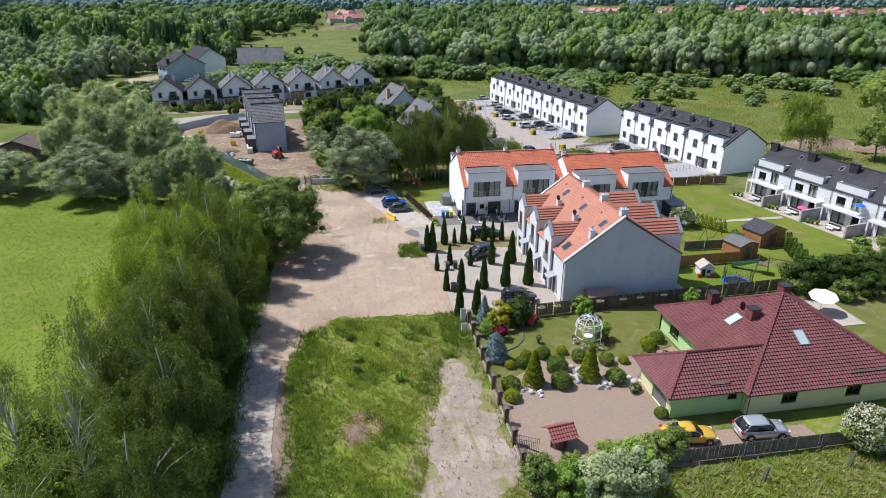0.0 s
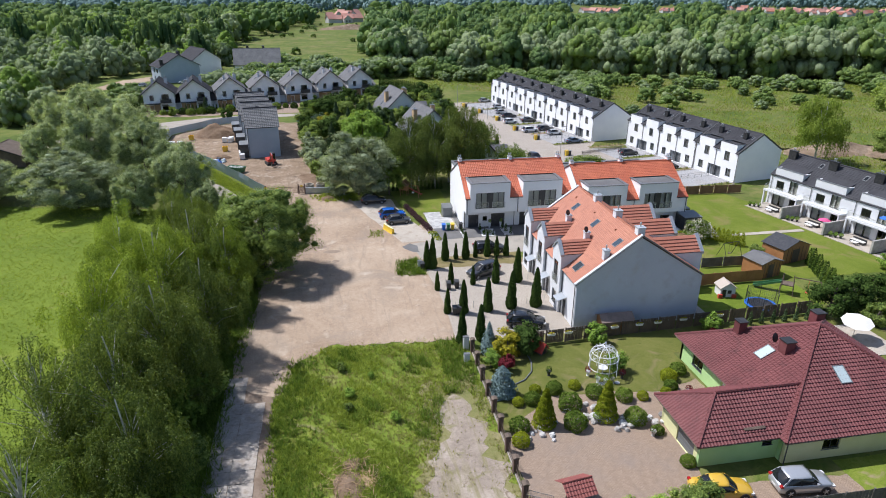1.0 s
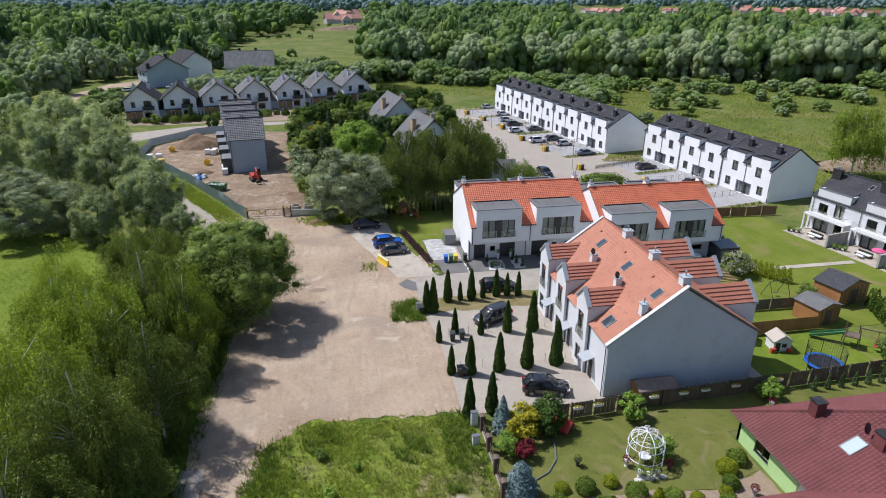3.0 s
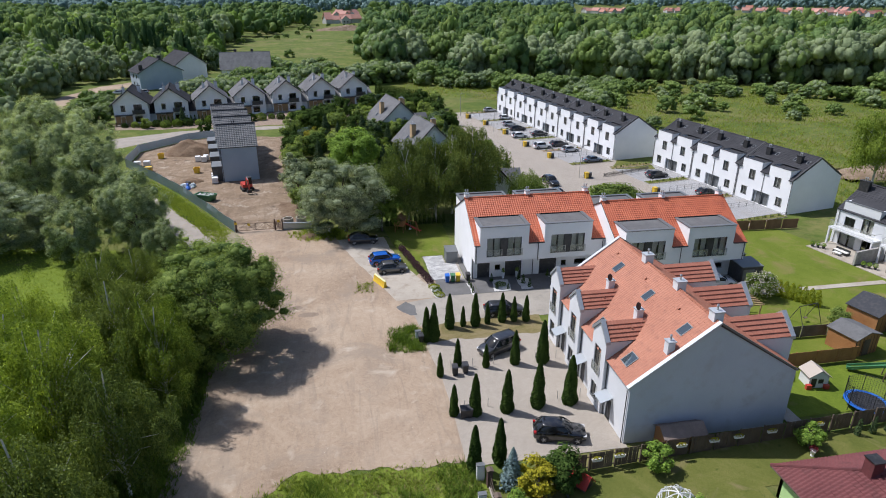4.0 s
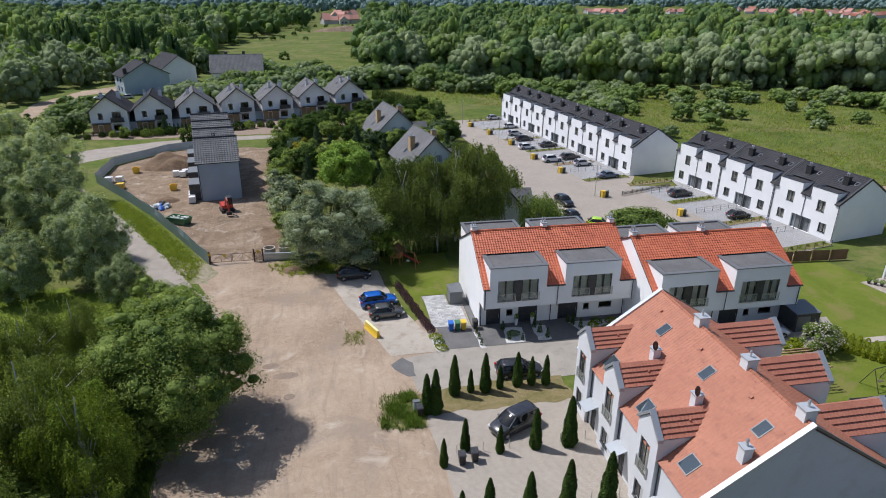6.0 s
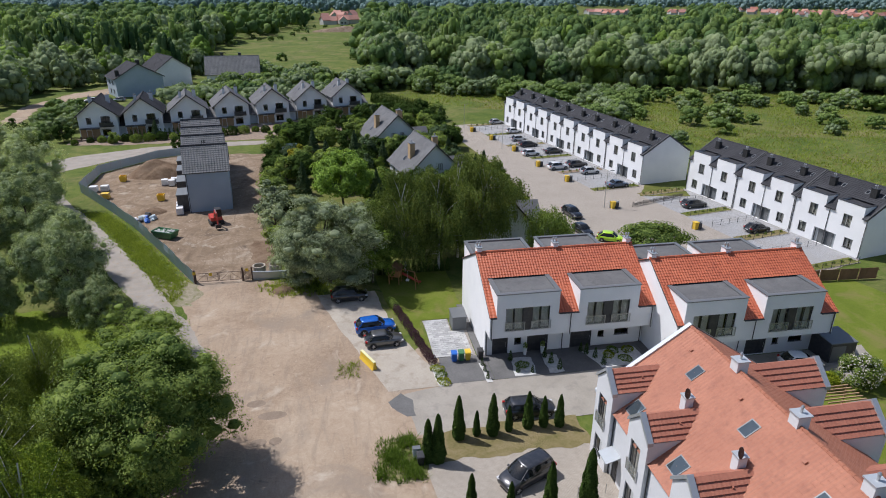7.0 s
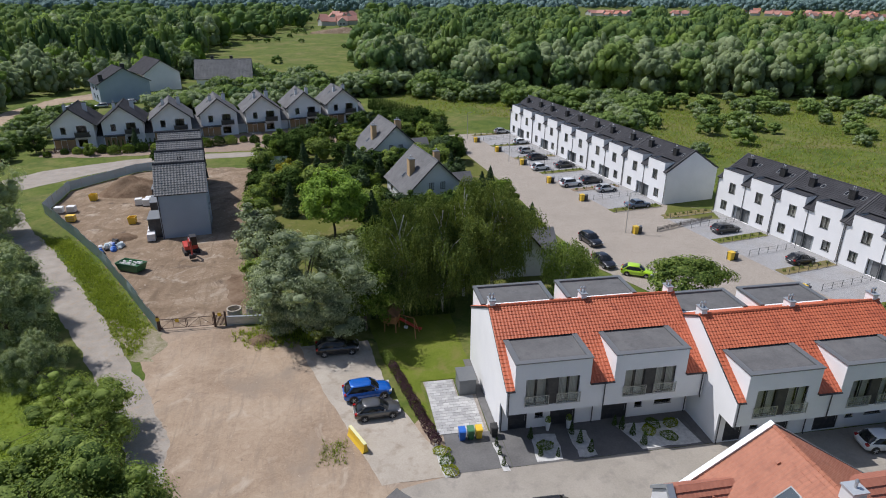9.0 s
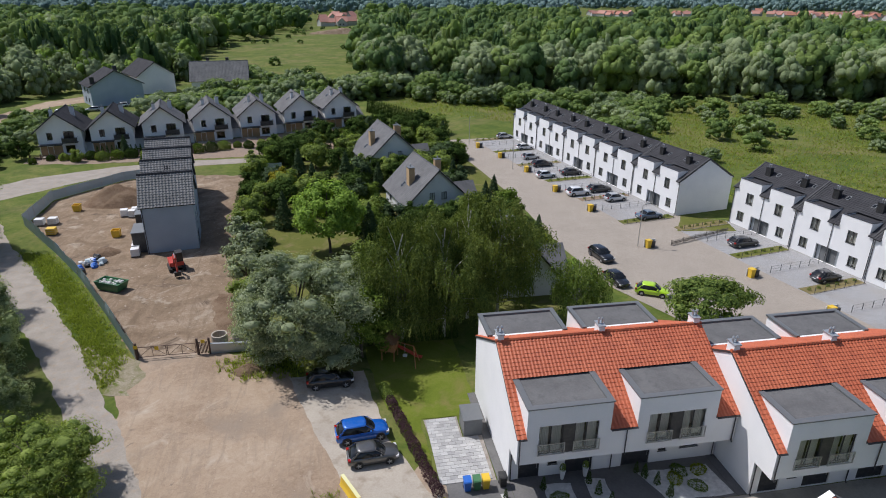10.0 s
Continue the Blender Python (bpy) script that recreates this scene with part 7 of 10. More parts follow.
wood(14, scatter(14, 80, 206, 184, 262, 5.2, lambda x, y, rg: inside(SCRUB, x, y) and math.sin(x * 0.21 + 1) + math.sin(y * 0.19 + x * 0.08) > -0.25 + 0.9 * rg.uniform(), 1.6, 6.5), BUSHW, [(WOODLAND, (0, 0.7)), (WOODPALE, (0.7, 1))], "meadow_bushes", "thicket of bushes in the rough meadow")


# ---- vehicles ----
CARS = {}
# stations along the length: place, belt height, half width; then the cabin
CAR_KINDS = {
    "suv": dict(L=4.55, W=0.92, H=1.64, nose=0.78, bonnet=1.0, belt=1.06, tail=1.02, scuttle=1.22, roof0=1.95, roof1=3.85, rear=4.42, r=0.35),
    "hatch": dict(L=4.2, W=0.88, H=1.49, nose=0.66, bonnet=0.9, belt=0.95, tail=0.92, scuttle=1.1, roof0=1.85, roof1=3.35, rear=4.02, r=0.31),
    "wagon": dict(L=4.75, W=0.91, H=1.5, nose=0.66, bonnet=0.9, belt=0.96, tail=0.95, scuttle=1.25, roof0=2.05, roof1=4.1, rear=4.62, r=0.32),
    "sedan": dict(L=4.7, W=0.9, H=1.45, nose=0.66, bonnet=0.88, belt=0.93, tail=0.98, scuttle=1.25, roof0=2.0, roof1=3.2, rear=4.0, r=0.32),
    "van": dict(L=4.8, W=0.94, H=1.78, nose=0.75, bonnet=1.02, belt=1.08, tail=1.05, scuttle=0.95, roof0=1.85, roof1=4.35, rear=4.72, r=0.33),
}


def car(kind, colour, x, y, turn, label, group="", z=0.06):
    """A car: x runs from nose to tail. Built once a kind and colour, then copied."""
    d = CAR_KINDS[kind]
    L, W, H, r = d["L"], d["W"], d["H"], d["r"]
    t = thing("car", label, "car", pose(x, y, z, 0, 0, turn) @ pose(-L / 2, 0, 0), group)
    def body():
        st = [(0.0, 0.42, 0.62, 0.72), (0.1, 0.24, d["nose"], 0.86), (0.5, 0.2, (d["nose"] + d["bonnet"]) / 2 + 0.03, 0.97), (d["scuttle"], 0.18, d["bonnet"], 1.0), (d["roof0"], 0.18, d["belt"], 1.0), (L * 0.62, 0.18, d["belt"] + 0.02, 1.0), (L - 0.6, 0.2, d["tail"] + 0.02, 0.98), (L - 0.1, 0.28, d["tail"] - 0.06, 0.92), (L, 0.42, d["tail"] - 0.22, 0.82)]
        rows = []
        for px, lo, hi, wf in st:
            w = W * wf
            rows.append([(px, -w * 0.9, lo), (px, -w, lo + 0.14), (px, -w * 1.0, (lo + hi) / 2 + 0.05), (px, -w * 0.95, hi - 0.06), (px, -w * 0.84, hi), (px, 0, hi + 0.03), (px, w * 0.84, hi), (px, w * 0.95, hi - 0.06), (px, w, (lo + hi) / 2 + 0.05), (px, w, lo + 0.14), (px, w * 0.9, lo)])
        return Shape().rings(rows).mesh("body", True)
    belt, wb, wr = d["belt"] - 0.02, W * 0.93, W * 0.76
    mid = (d["roof0"] + d["roof1"]) / 2
    def plan(x0, x1, w, z, bow, grow=0.0):
        """A rounded outline of the cabin seen from above."""
        w, x0, x1 = w + grow, x0 - grow, x1 + grow
        half = [(x0 + bow, w), (mid, w * 1.03), (x1 - bow * 0.8, w * 0.95), (x1, w * 0.55)]
        return [(x0 - bow * 0.5, 0, z), (x0, w * 0.6, z)] + [(a, b, z) for a, b in half] + [(x1 + bow * 0.15, 0, z)] + [(a, -b, z) for a, b in half[::-1]] + [(x0, -w * 0.6, z)]
    def cabin():
        return Shape().rings([plan(d["scuttle"], d["rear"], wb, belt - 0.04, 0.22), plan((d["scuttle"] + d["roof0"]) / 2 - 0.05, (d["rear"] + d["roof1"]) / 2 + 0.06, (wb + wr) / 2 + 0.03, (belt + H) / 2 + 0.02, 0.18), plan(d["roof0"], d["roof1"], wr, H - 0.07, 0.14)], caps=False).mesh("glazing", True)
    def roofs():
        return Shape().rings([plan(d["roof0"], d["roof1"], wr, H - 0.1, 0.14, 0.03), plan(d["roof0"], d["roof1"], wr, H - 0.05, 0.14, 0.015), plan(d["roof0"] + 0.18, d["roof1"] - 0.18, wr * 0.78, H, 0.12), plan(d["roof0"] + 0.5, d["roof1"] - 0.5, wr * 0.4, H + 0.015, 0.1)]).mesh("roof", True)
    def pillar(xb, xt, sgn, wd=0.07):
        s = Shape()
        a = [(xb, sgn * (wb + 0.012), belt - 0.02), (xb + wd * 1.5, sgn * (wb + 0.012), belt - 0.02)]
        b = [(xt + wd * 1.5, sgn * (wr + 0.014), H - 0.07), (xt, sgn * (wr + 0.014), H - 0.07)]
        s.rings([[(p[0], p[1], p[2]) for p in a + b], [(p[0], p[1] - sgn * 0.05, p[2]) for p in a + b]])
        return s
    b = part("body", once(("body", kind, colour.name), body), colour, t)
    part("glazing", once(("cabin", kind), cabin), CARGLASS, t)
    part("roof", once(("roof", kind, colour.name), roofs), colour, t)
    for sgn in (-1, 1):
        for nm, xb, xt, wd in (("front_pillar", d["scuttle"] + 0.04, d["roof0"] - 0.02, 0.06), ("door_pillar", mid - 0.1, mid, 0.06), ("rear_pillar", d["rear"] - 0.26, d["roof1"] - 0.22, 0.13)):
            part(nm, once((nm, kind, sgn, colour.name), lambda: pillar(xb, xt, sgn, wd).mesh(nm)), colour, t)
        part("mirror", once(("mirror", sgn, colour.name), lambda: Shape().box(0, 0, 0, 0.12, sgn * 0.2, 0.13).mesh("mirror")), colour, t, m=pose(d["scuttle"] + 0.35, sgn * W * 0.94, belt))
        part("headlight", once(("hl", kind, sgn), lambda: Shape().box(0.05, sgn * W * 0.55, d["nose"] - 0.14, 0.32, sgn * W * 0.93, d["nose"] + 0.0).mesh("headlight")), LAMPGLASS, t)
        part("tail_light", once(("tl", kind, sgn), lambda: Shape().box(L - 0.25, sgn * W * 0.66, d["tail"] - 0.2, L - 0.03, sgn * W * 0.95, d["tail"] - 0.02).mesh("tail_light")), TAIL, t)
        for wx in (0.82, L - 0.88):
            # body has no arches: black discs stand for their shaded hollows
            part("wheel_arch", once(("arch", r, sgn), lambda: Shape().tube((0, sgn * 0.02, 0), (0, -sgn * 0.3, 0), r + 0.07, r + 0.07, 18).mesh("wheel_arch")), BLACKP, t, m=pose(wx, sgn * (W - 0.008), r + 0.0))
            def wheel():
                s = Shape()
                s.tube((0, -0.1, 0), (0, 0.1, 0), r, r, 18)
                return s.mesh("wheel")
            wh = part("wheel", once(("wheel", r), wheel), RUBBER, t, m=pose(wx, sgn * (W - 0.065), r - 0.02))
            def rim():
                s = Shape()
                s.tube((0, -0.112, 0), (0, 0.112, 0), r * 0.3, r * 0.3, 10)
                for q in range(5):
                    a = q * 1.2566
                    s.tube((0, -0.108, 0), (r * 0.66 * math.cos(a), -0.108, r * 0.66 * math.sin(a)), 0.04, 0.04, 5)
                    s.tube((0, 0.108, 0), (r * 0.66 * math.cos(a), 0.108, r * 0.66 * math.sin(a)), 0.04, 0.04, 5)
                return s.mesh("rim")
            part("rim", once(("rim", r), rim), STEEL, wh)
    part("plate", once(("plate", kind), lambda: Shape().box(L - 0.01, -0.25, 0.55, L + 0.012, 0.25, 0.66).mesh("plate")), WHITEP, t)
    part("sill_trim", once(("sill", kind), lambda: Shape().box(0.5, -W * 0.99, 0.2, L - 0.5, W * 0.99, 0.3).mesh("sill_trim")), BLACKP, t)
    return t


C_BLACK, C_GREY, C_DKGREY = paint("black_car_paint", (0.012, 0.013, 0.016), 0.25, 0.2, 1.0), paint("grey_car_paint", (0.12, 0.12, 0.118), 0.3, 0.5, 1.0), paint("dark_grey_car_paint", (0.04, 0.042, 0.048), 0.28, 0.4, 1.0)
C_BLUE, C_WHITE, C_SILVER = paint("blue_car_paint", (0.01, 0.12, 0.5), 0.25, 0.15, 1.0), paint("white_car_paint", (0.72, 0.73, 0.74), 0.25, 0.0, 1.0), paint("silver_car_paint", (0.5, 0.51, 0.52), 0.28, 0.5, 1.0)
C_LIME, C_STEEL, C_YELLOW = paint("lime_car_paint", (0.42, 0.68, 0.01), 0.3, 0.0, 1.0), paint("steel_blue_car_paint", (0.11, 0.16, 0.22), 0.28, 0.4, 1.0), paint("yellow_car_paint", (0.62, 0.38, 0.03), 0.3, 0.1, 1.0)
car("suv", C_BLACK, 21.5, 67.2, 166, "black car parked on the paved forecourt")
car("van", C_DKGREY, 19.9, 81.7, 24, "dark grey people carrier on the forecourt")
car("wagon", C_DKGREY, 22.6, 89.7, 178, "dark grey saloon on the access road behind thujas")
car("suv", C_BLUE, 9.9, 106.9, 186, "bright blue estate car on the concrete pad")
car("hatch", C_GREY, 10.6, 103.9, 184, "grey hatchback beside the blue car")
car("suv", C_BLACK, 7.3, 115.2, 182, "black car in the willow's shade")
car("sedan", C_YELLOW, 28.6, 39.4, 172, "mustard yellow car in the garden drive")
car("suv", C_SILVER, 35.2, 38.9, 175, "silver off-road car by the bungalow")
car("hatch", C_WHITE, 52.4, 92.4, 172, "white hatchback before the white house")
for k, col, x, y, lab in (("hatch", C_WHITE, 54.6, 206.2, "white car on a driveway"), ("hatch", C_SILVER, 53.2, 197.0, "silver car on a driveway"), ("wagon", C_BLACK, 53.8, 190.6, "black estate car on a driveway"), ("hatch", C_WHITE, 51.7, 181.9, "small white car on a driveway"),
                          ("sedan", C_DKGREY, 57.6, 183.2, "dark saloon near the house doors"), ("suv", C_WHITE, 53.8, 169.4, "white car near the yellow bin box"), ("wagon", C_DKGREY, 58.7, 170.9, "dark blue car close to the doors"), ("hatch", C_SILVER, 59.3, 165.1, "silver hatchback on a driveway"),
                          ("sedan", C_STEEL, 60.9, 155.1, "steel blue saloon on a driveway"), ("wagon", C_DKGREY, 69.2, 141.3, "dark grey estate on a driveway"), ("hatch", C_BLACK, 72.6, 128.3, "black hatchback on a driveway"), ("hatch", C_SILVER, 53.0, 219.0, "grey car at the street's end")):
    car(k, col, x, y, 188, lab, "driveway cars")
car("hatch", C_LIME, 47.6, 128.2, 150, "lime green car at the kerb")
car("suv", C_BLACK, 45.9, 140.2, 100, "black van at the kerb")
car("hatch", C_BLACK, 44.6, 132.2, 100, "black car at the kerb")
car("hatch", C_WHITE, 58.6, 117.2, 30, "white car in the lower street")
for x, y, c in ((-73, 276, C_WHITE), (-64.5, 276, C_SILVER), (-58, 283, C_WHITE)):
    car("wagon", c, x, y, 10, "car parked on the sandy far track", "far cars")

# ---- fences ----
def board_fence(name, label, pts, h, mat, step=2.2, board=0.14, post=0.12, gap=0.02, cap=False):
    """Upright boards on rails between posts; every board a piece."""
    f = thing(name, label, "fence", pose(*pts[0], 0))
    x0, y0 = pts[0]
    for (ax, ay), (bx, by) in zip(pts, pts[1:]):
        ln = math.hypot(bx - ax, by - ay)
        n = max(1, round(ln / step))
        ang = math.degrees(math.atan2(by - ay, bx - ax))
        w = ln / n
        k = int((w - post) / (board + gap))
        rr = random.Random(int(w * 100))
        plank = [once((name, "plank", board, h, q), lambda: Shape().box(0, -0.012, 0.08, board, 0.012, h - 0.012 * q).mesh("slat")) for q in range(4)]
        rail = once((name, "rail", round(w, 2)), lambda: Shape().box(0, 0.014, 0, w, 0.05, 0.1).mesh("rail"))
        for i in range(n):
            m = pose(ax - x0 + (bx - ax) * i / n, ay - y0 + (by - ay) * i / n, 0, 0, 0, ang)
            for q in range(k):
                part("slat", plank[rr.randrange(4)], mat, f, m=m @ pose(post / 2 + q * (board + gap), rr.uniform(-0.008, 0.008), 0, 0, rr.uniform(-0.6, 0.6)))
            for z in (0.3, h - 0.4):
                part("rail", rail, mat, f, m=m @ pose(0, 0, z))
            part("post", once((name, "post", mat.name, h), lambda: Shape().box(-post / 2, -post / 2, 0, post / 2, post / 2, h + 0.06).mesh("post")), mat, f, m=m)
    return f


board_fence("board_fence", "dark brown board fence with flower boxes behind the garden", [(17.9, 62.6), (27, 63.1), (56.6, 64.3)], 1.75, WOOD, 2.3, 0.16)
board_fence("board_fence", "weathered grey board fence along the yard", [(22.6, 36.8), (41.8, 36.5), (60, 36.2)], 1.45, GREYWOOD, 2.4, 0.13)
board_fence("board_fence", "dark brown panel fence between gardens", [(50.6, 78.7), (60.4, 78.4)], 1.5, GREYWOOD, 3.2, 0.16, 0.12, 0.0)
board_fence("board_fence", "tan reed fence beside the play lawn", [(44.2, 73.4), (56.4, 73.5)], 1.7, ORANGEWOOD, 2.4, 0.18, 0.1, 0.0)
board_fence("board_fence", "brown board fence at the lawn's end", [(58.8, 111.4), (66.2, 110.2), (77.5, 109.6)], 1.7, BROWNBOARD, 2.6, 0.16, 0.12, 0.0)


def mesh_fence():
    """Brick pillars with sagging mesh panels along the track."""
    f = thing("garden_fence", "garden fence of brown brick pillars and wire panels", "fence")
    ys = [62.6, 59.9, 57.3, 54.7, 52.1, 49.5, 46.9, 44.3, 41.4, 38.6]
    pil = Shape().box(-0.2, -0.2, 0, 0.2, 0.2, 1.6).mesh("pillar")
    cap = Shape().prism([(-0.27, 0), (0.27, 0), (0.27, 0.06), (0, 0.16), (-0.27, 0.06)], "y", -0.27, 0.27).mesh("pillar_cap")
    for i, y in enumerate(ys):
        x = 14.15 - 0.028 * (62.6 - y)
        p = part("pillar", pil, BROWNBRICK, f, m=pose(x, y, 0))
        part("pillar_cap", cap, WOOD, p, m=pose(0, 0, 1.6))
        if i + 1 < len(ys):
            w = y - ys[i + 1]
            s = Shape()
            nx = 12
            for k in range(1, nx):
                s.tube((0, -0.2 - (w - 0.4) * k / nx, 0.15), (0, -0.2 - (w - 0.4) * k / nx, 1.25 - 0.25 * math.sin(math.pi * k / nx)), 0.012, 0.012, 4)
            rows = [[(0, -0.2 - (w - 0.4) * k / nx, z0 - (0.25 * math.sin(math.pi * k / nx) if z0 > 1 else 0)) for k in range(nx + 1)] for z0 in (0.2, 0.6, 1.28)]
            for r in rows:
                s.rod(r, 0.02, 4)
            part("wire_panel", s, WOOD, f, m=pose(x, y, 0))
            part("plinth", Shape().box(-0.1, -w + 0.2, 0, 0.1, -0.2, 0.18), SLAB, f, m=pose(x, y, 0))
    return f


BROWNBRICK = surface("brown_brick", (0.075, 0.045, 0.035), (0.13, 0.08, 0.065), 0.8, 1.2, 14, 0.4)
WELLTILE = surface("red_well_tile", (0.19, 0.055, 0.045), (0.28, 0.085, 0.068), 0.6, 0.6, 5, 0.2)
WOODFELT = surface("brown_roof_felt", (0.17, 0.13, 0.105), (0.26, 0.2, 0.165), 0.9, 1.0, 12, 0.3)
mesh_fence()
gate = thing("garden_gate", "dark wrought-iron double gate standing open into the yard", "gate", pose(13.8, 41.2, 0, 0, 0, -40))
for sgn in (0, 1):
    s = Shape()
    for k in range(13):
        s.tube((k * 0.16, sgn * -0.5, 0.1), (k * 0.16, sgn * -0.5, 1.1 + 0.35 * k / 13), 0.014, 0.014, 5)
    s.rod([(0, sgn * -0.5, 0.15), (1.95, sgn * -0.5, 0.15)], 0.025).rod([(0, sgn * -0.5, 1.1), (1.95, sgn * -0.5, 1.45)], 0.025)
    part("gate_leaf", s, DARK, gate)
for x, y, h, c, lab in ((13.6, 63.4, 1.5, WHITEP, "white meter cabinet at the fence's end"), (13.2, 61.0, 0.9, WHITEP, "small white utility box in the grass"), (11.7, 85.6, 1.0, WHITEP, "white utility box by the thujas")):
    b = thing("utility_box", lab, "utility box", pose(x, y, 0))
    part("cabinet", Shape().box(-0.3, -0.18, 0, 0.3, 0.18, h), c, b)
    part("cabinet_lid", Shape().box(-0.33, -0.21, h, 0.33, 0.21, h + 0.06), FLASH, b)
    part("cabinet_door", Shape().box(-0.25, -0.2, 0.15, 0.25, -0.181, h - 0.1), WHITEP, b)

# ---- fenced garden ----
balls = [ball_mesh(301 + i, 0.93, 0.93, 0.84, 2000, 0.1) for i in range(3)]
for i, (x, y, s, mt) in enumerate([(16.4, 52.9, 0.62, LIME), (17.8, 53.0, 0.86, BOX), (18.6, 54.6, 0.6, LIME), (20.4, 54.2, 0.88, BOX), (22.6, 54.6, 0.66, LIME), (21.0, 51.6, 1.2, BOX), (20.5, 48.9, 1.15, BOX), (24.0, 53.0, 0.95, BOX), (26.6, 52.0, 0.9, BOX), (28.4, 51.8, 0.62, LIME), (26.1, 48.7, 1.1, BOX), (15.5, 49.4, 0.98, BOX), (15.1, 47.5, 0.85, LIME), (30.4, 50.8, 0.85, BOX), (31.8, 52.8, 0.75, BOX), (32.4, 54.3, 0.9, LIME), (33.9, 55.2, 0.9, BOX), (30.9, 52.0, 0.6, LIME), (27.9, 42.8, 0.7, BOX), (27.4, 46.9, 0.6, BOX)]):
    b = bush("clipped_bush", "clipped round yellow-green bush in the rockery" if mt is LIME else "clipped round dark green bush in the rockery", x, y, balls[i % 3], mt, i * 80, s, "clipped bushes")


def spiral_topiary(x, y, s, seed):
    rg = np.random.default_rng(seed)
    n = 5200
    z = rg.uniform(0, 1, n)
    a = rg.uniform(0, 2 * np.pi, n)
    turnz = (z * 5.5 - a / (2 * np.pi)) % 1.0
    r = (1.0 - 0.82 * z) * (0.3 + 0.75 * np.sqrt(np.clip(1 - (2 * turnz - 1) ** 2, 0, 1))) * rg.uniform(0.88, 1.0, n) * 0.95
    p = np.stack([r * np.cos(a), r * np.sin(a), z * 3.0 + 0.1], 1)
    o = np.stack([np.cos(a), np.sin(a), 0.6 * (turnz - 0.35)], 1) + rg.normal(size=(n, 3)) * 0.35
    t = thing("spiral_topiary", "golden-green conifer clipped into a spiral", "topiary", pose(x, y, 0.04) @ Matrix.Scale(s, 4), "spiral topiaries")
    part("stem", Shape().tube((0, 0, 0), (0, 0, 2.9), 0.08, 0.02), BARK, t)
    part("foliage", leaf_mesh("foliage", p, o, 0.085 * rg.uniform(0.7, 1.3, n), 0.5, rg), LIME, t)


spiral_topiary(17.9, 49.7, 1.2, 5)
spiral_topiary(23.7, 49.7, 1.24, 6)
spruce = thing("blue_spruce", "dense broad blue spruce by the garden fence", "tree", pose(15.3, 54.7, 0))
part("trunk", Shape().tube((0, 0, 0), (0, 0, 2.6), 0.1, 0.03), BARK, spruce)
part("foliage", cone_mesh(77, 3.3, 1.55, 3600, 0.17, 6, 0.55), BLUEFIR, spruce)
fir(15.9, 62.4, 0.58, BLUEFIR, 1, "slim blue-green spruce in the corner bed", "blue_spruce")
tree("garden_shrub", "golden yellow shrub in the corner bed", 17.6, 61.2, shrub[0], GOLDEN, BARK, 0, 0.62, "", "shrub")
tree("garden_shrub", "dark green bushy conifer near the fence", 19.6, 61.8, shrub[1], THUJA, BARK, 50, 0.66, "", "shrub")
tree("garden_shrub", "crimson barberry shrub in the corner bed", 16.8, 58.6, shrub[2], CRIMSON, BARK, 50, 0.36, "", "shrub")
tree("garden_shrub", "light green low shrub in the corner bed", 15.4, 59.4, shrub[1], BRIGHT, BARK, 90, 0.4, "", "shrub")
tree("garden_shrub", "leafy green shrub against the board fence", 28.0, 62.0, shrub[0], BRIGHT, BARK, 20, 0.5, "", "shrub")
tree("garden_shrub", "round fruit bush against the board fence", 42.0, 62.4, shrub[2], BRIGHT, BARK, 70, 0.45, "", "shrub")
for i in range(6):
    bush("young_conifer", "small clipped conifer along the board fence", 47.3 + i * 1.5, 63.0, hedge_col, FIR, i * 60, 0.5, "young conifers by the fence", "conifer")
solo("bed_edging", Shape().rod([(17.0, 56.0, 0.09), (18.2, 56.6, 0.09), (19.3, 57.9, 0.09), (19.8, 59.6, 0.09), (19.8, 61.2, 0.09)], 0.08, 6), FLASH, "grey curved edging of the planted bed", "edging")
rgs = random.Random(12)
rocks = [Shape().blob((0, 0, 0.12), 0.3, 0.24, 0.2, i, 0.25).mesh("rock") for i in range(4)]
for i in range(58):
    a = rgs.uniform(0, 6.28)
    cx, cy = rgs.choice([(19.4, 50.2), (22.4, 49.6), (24.6, 48.6), (17.6, 48.2), (21.8, 51.0), (27.2, 48.8)])
    solo("rock", rocks[i % 4], STONE if i % 3 else GRAVEL, "grey rockery stone beside clipped bushes", "stone", pose(cx + rgs.gauss(0, 1.0), cy + rgs.gauss(0, 0.5), 0.03, 0, 0, math.degrees(a)) @ Matrix.Scale(rgs.uniform(0.6, 1.5), 4), "rockery stones")


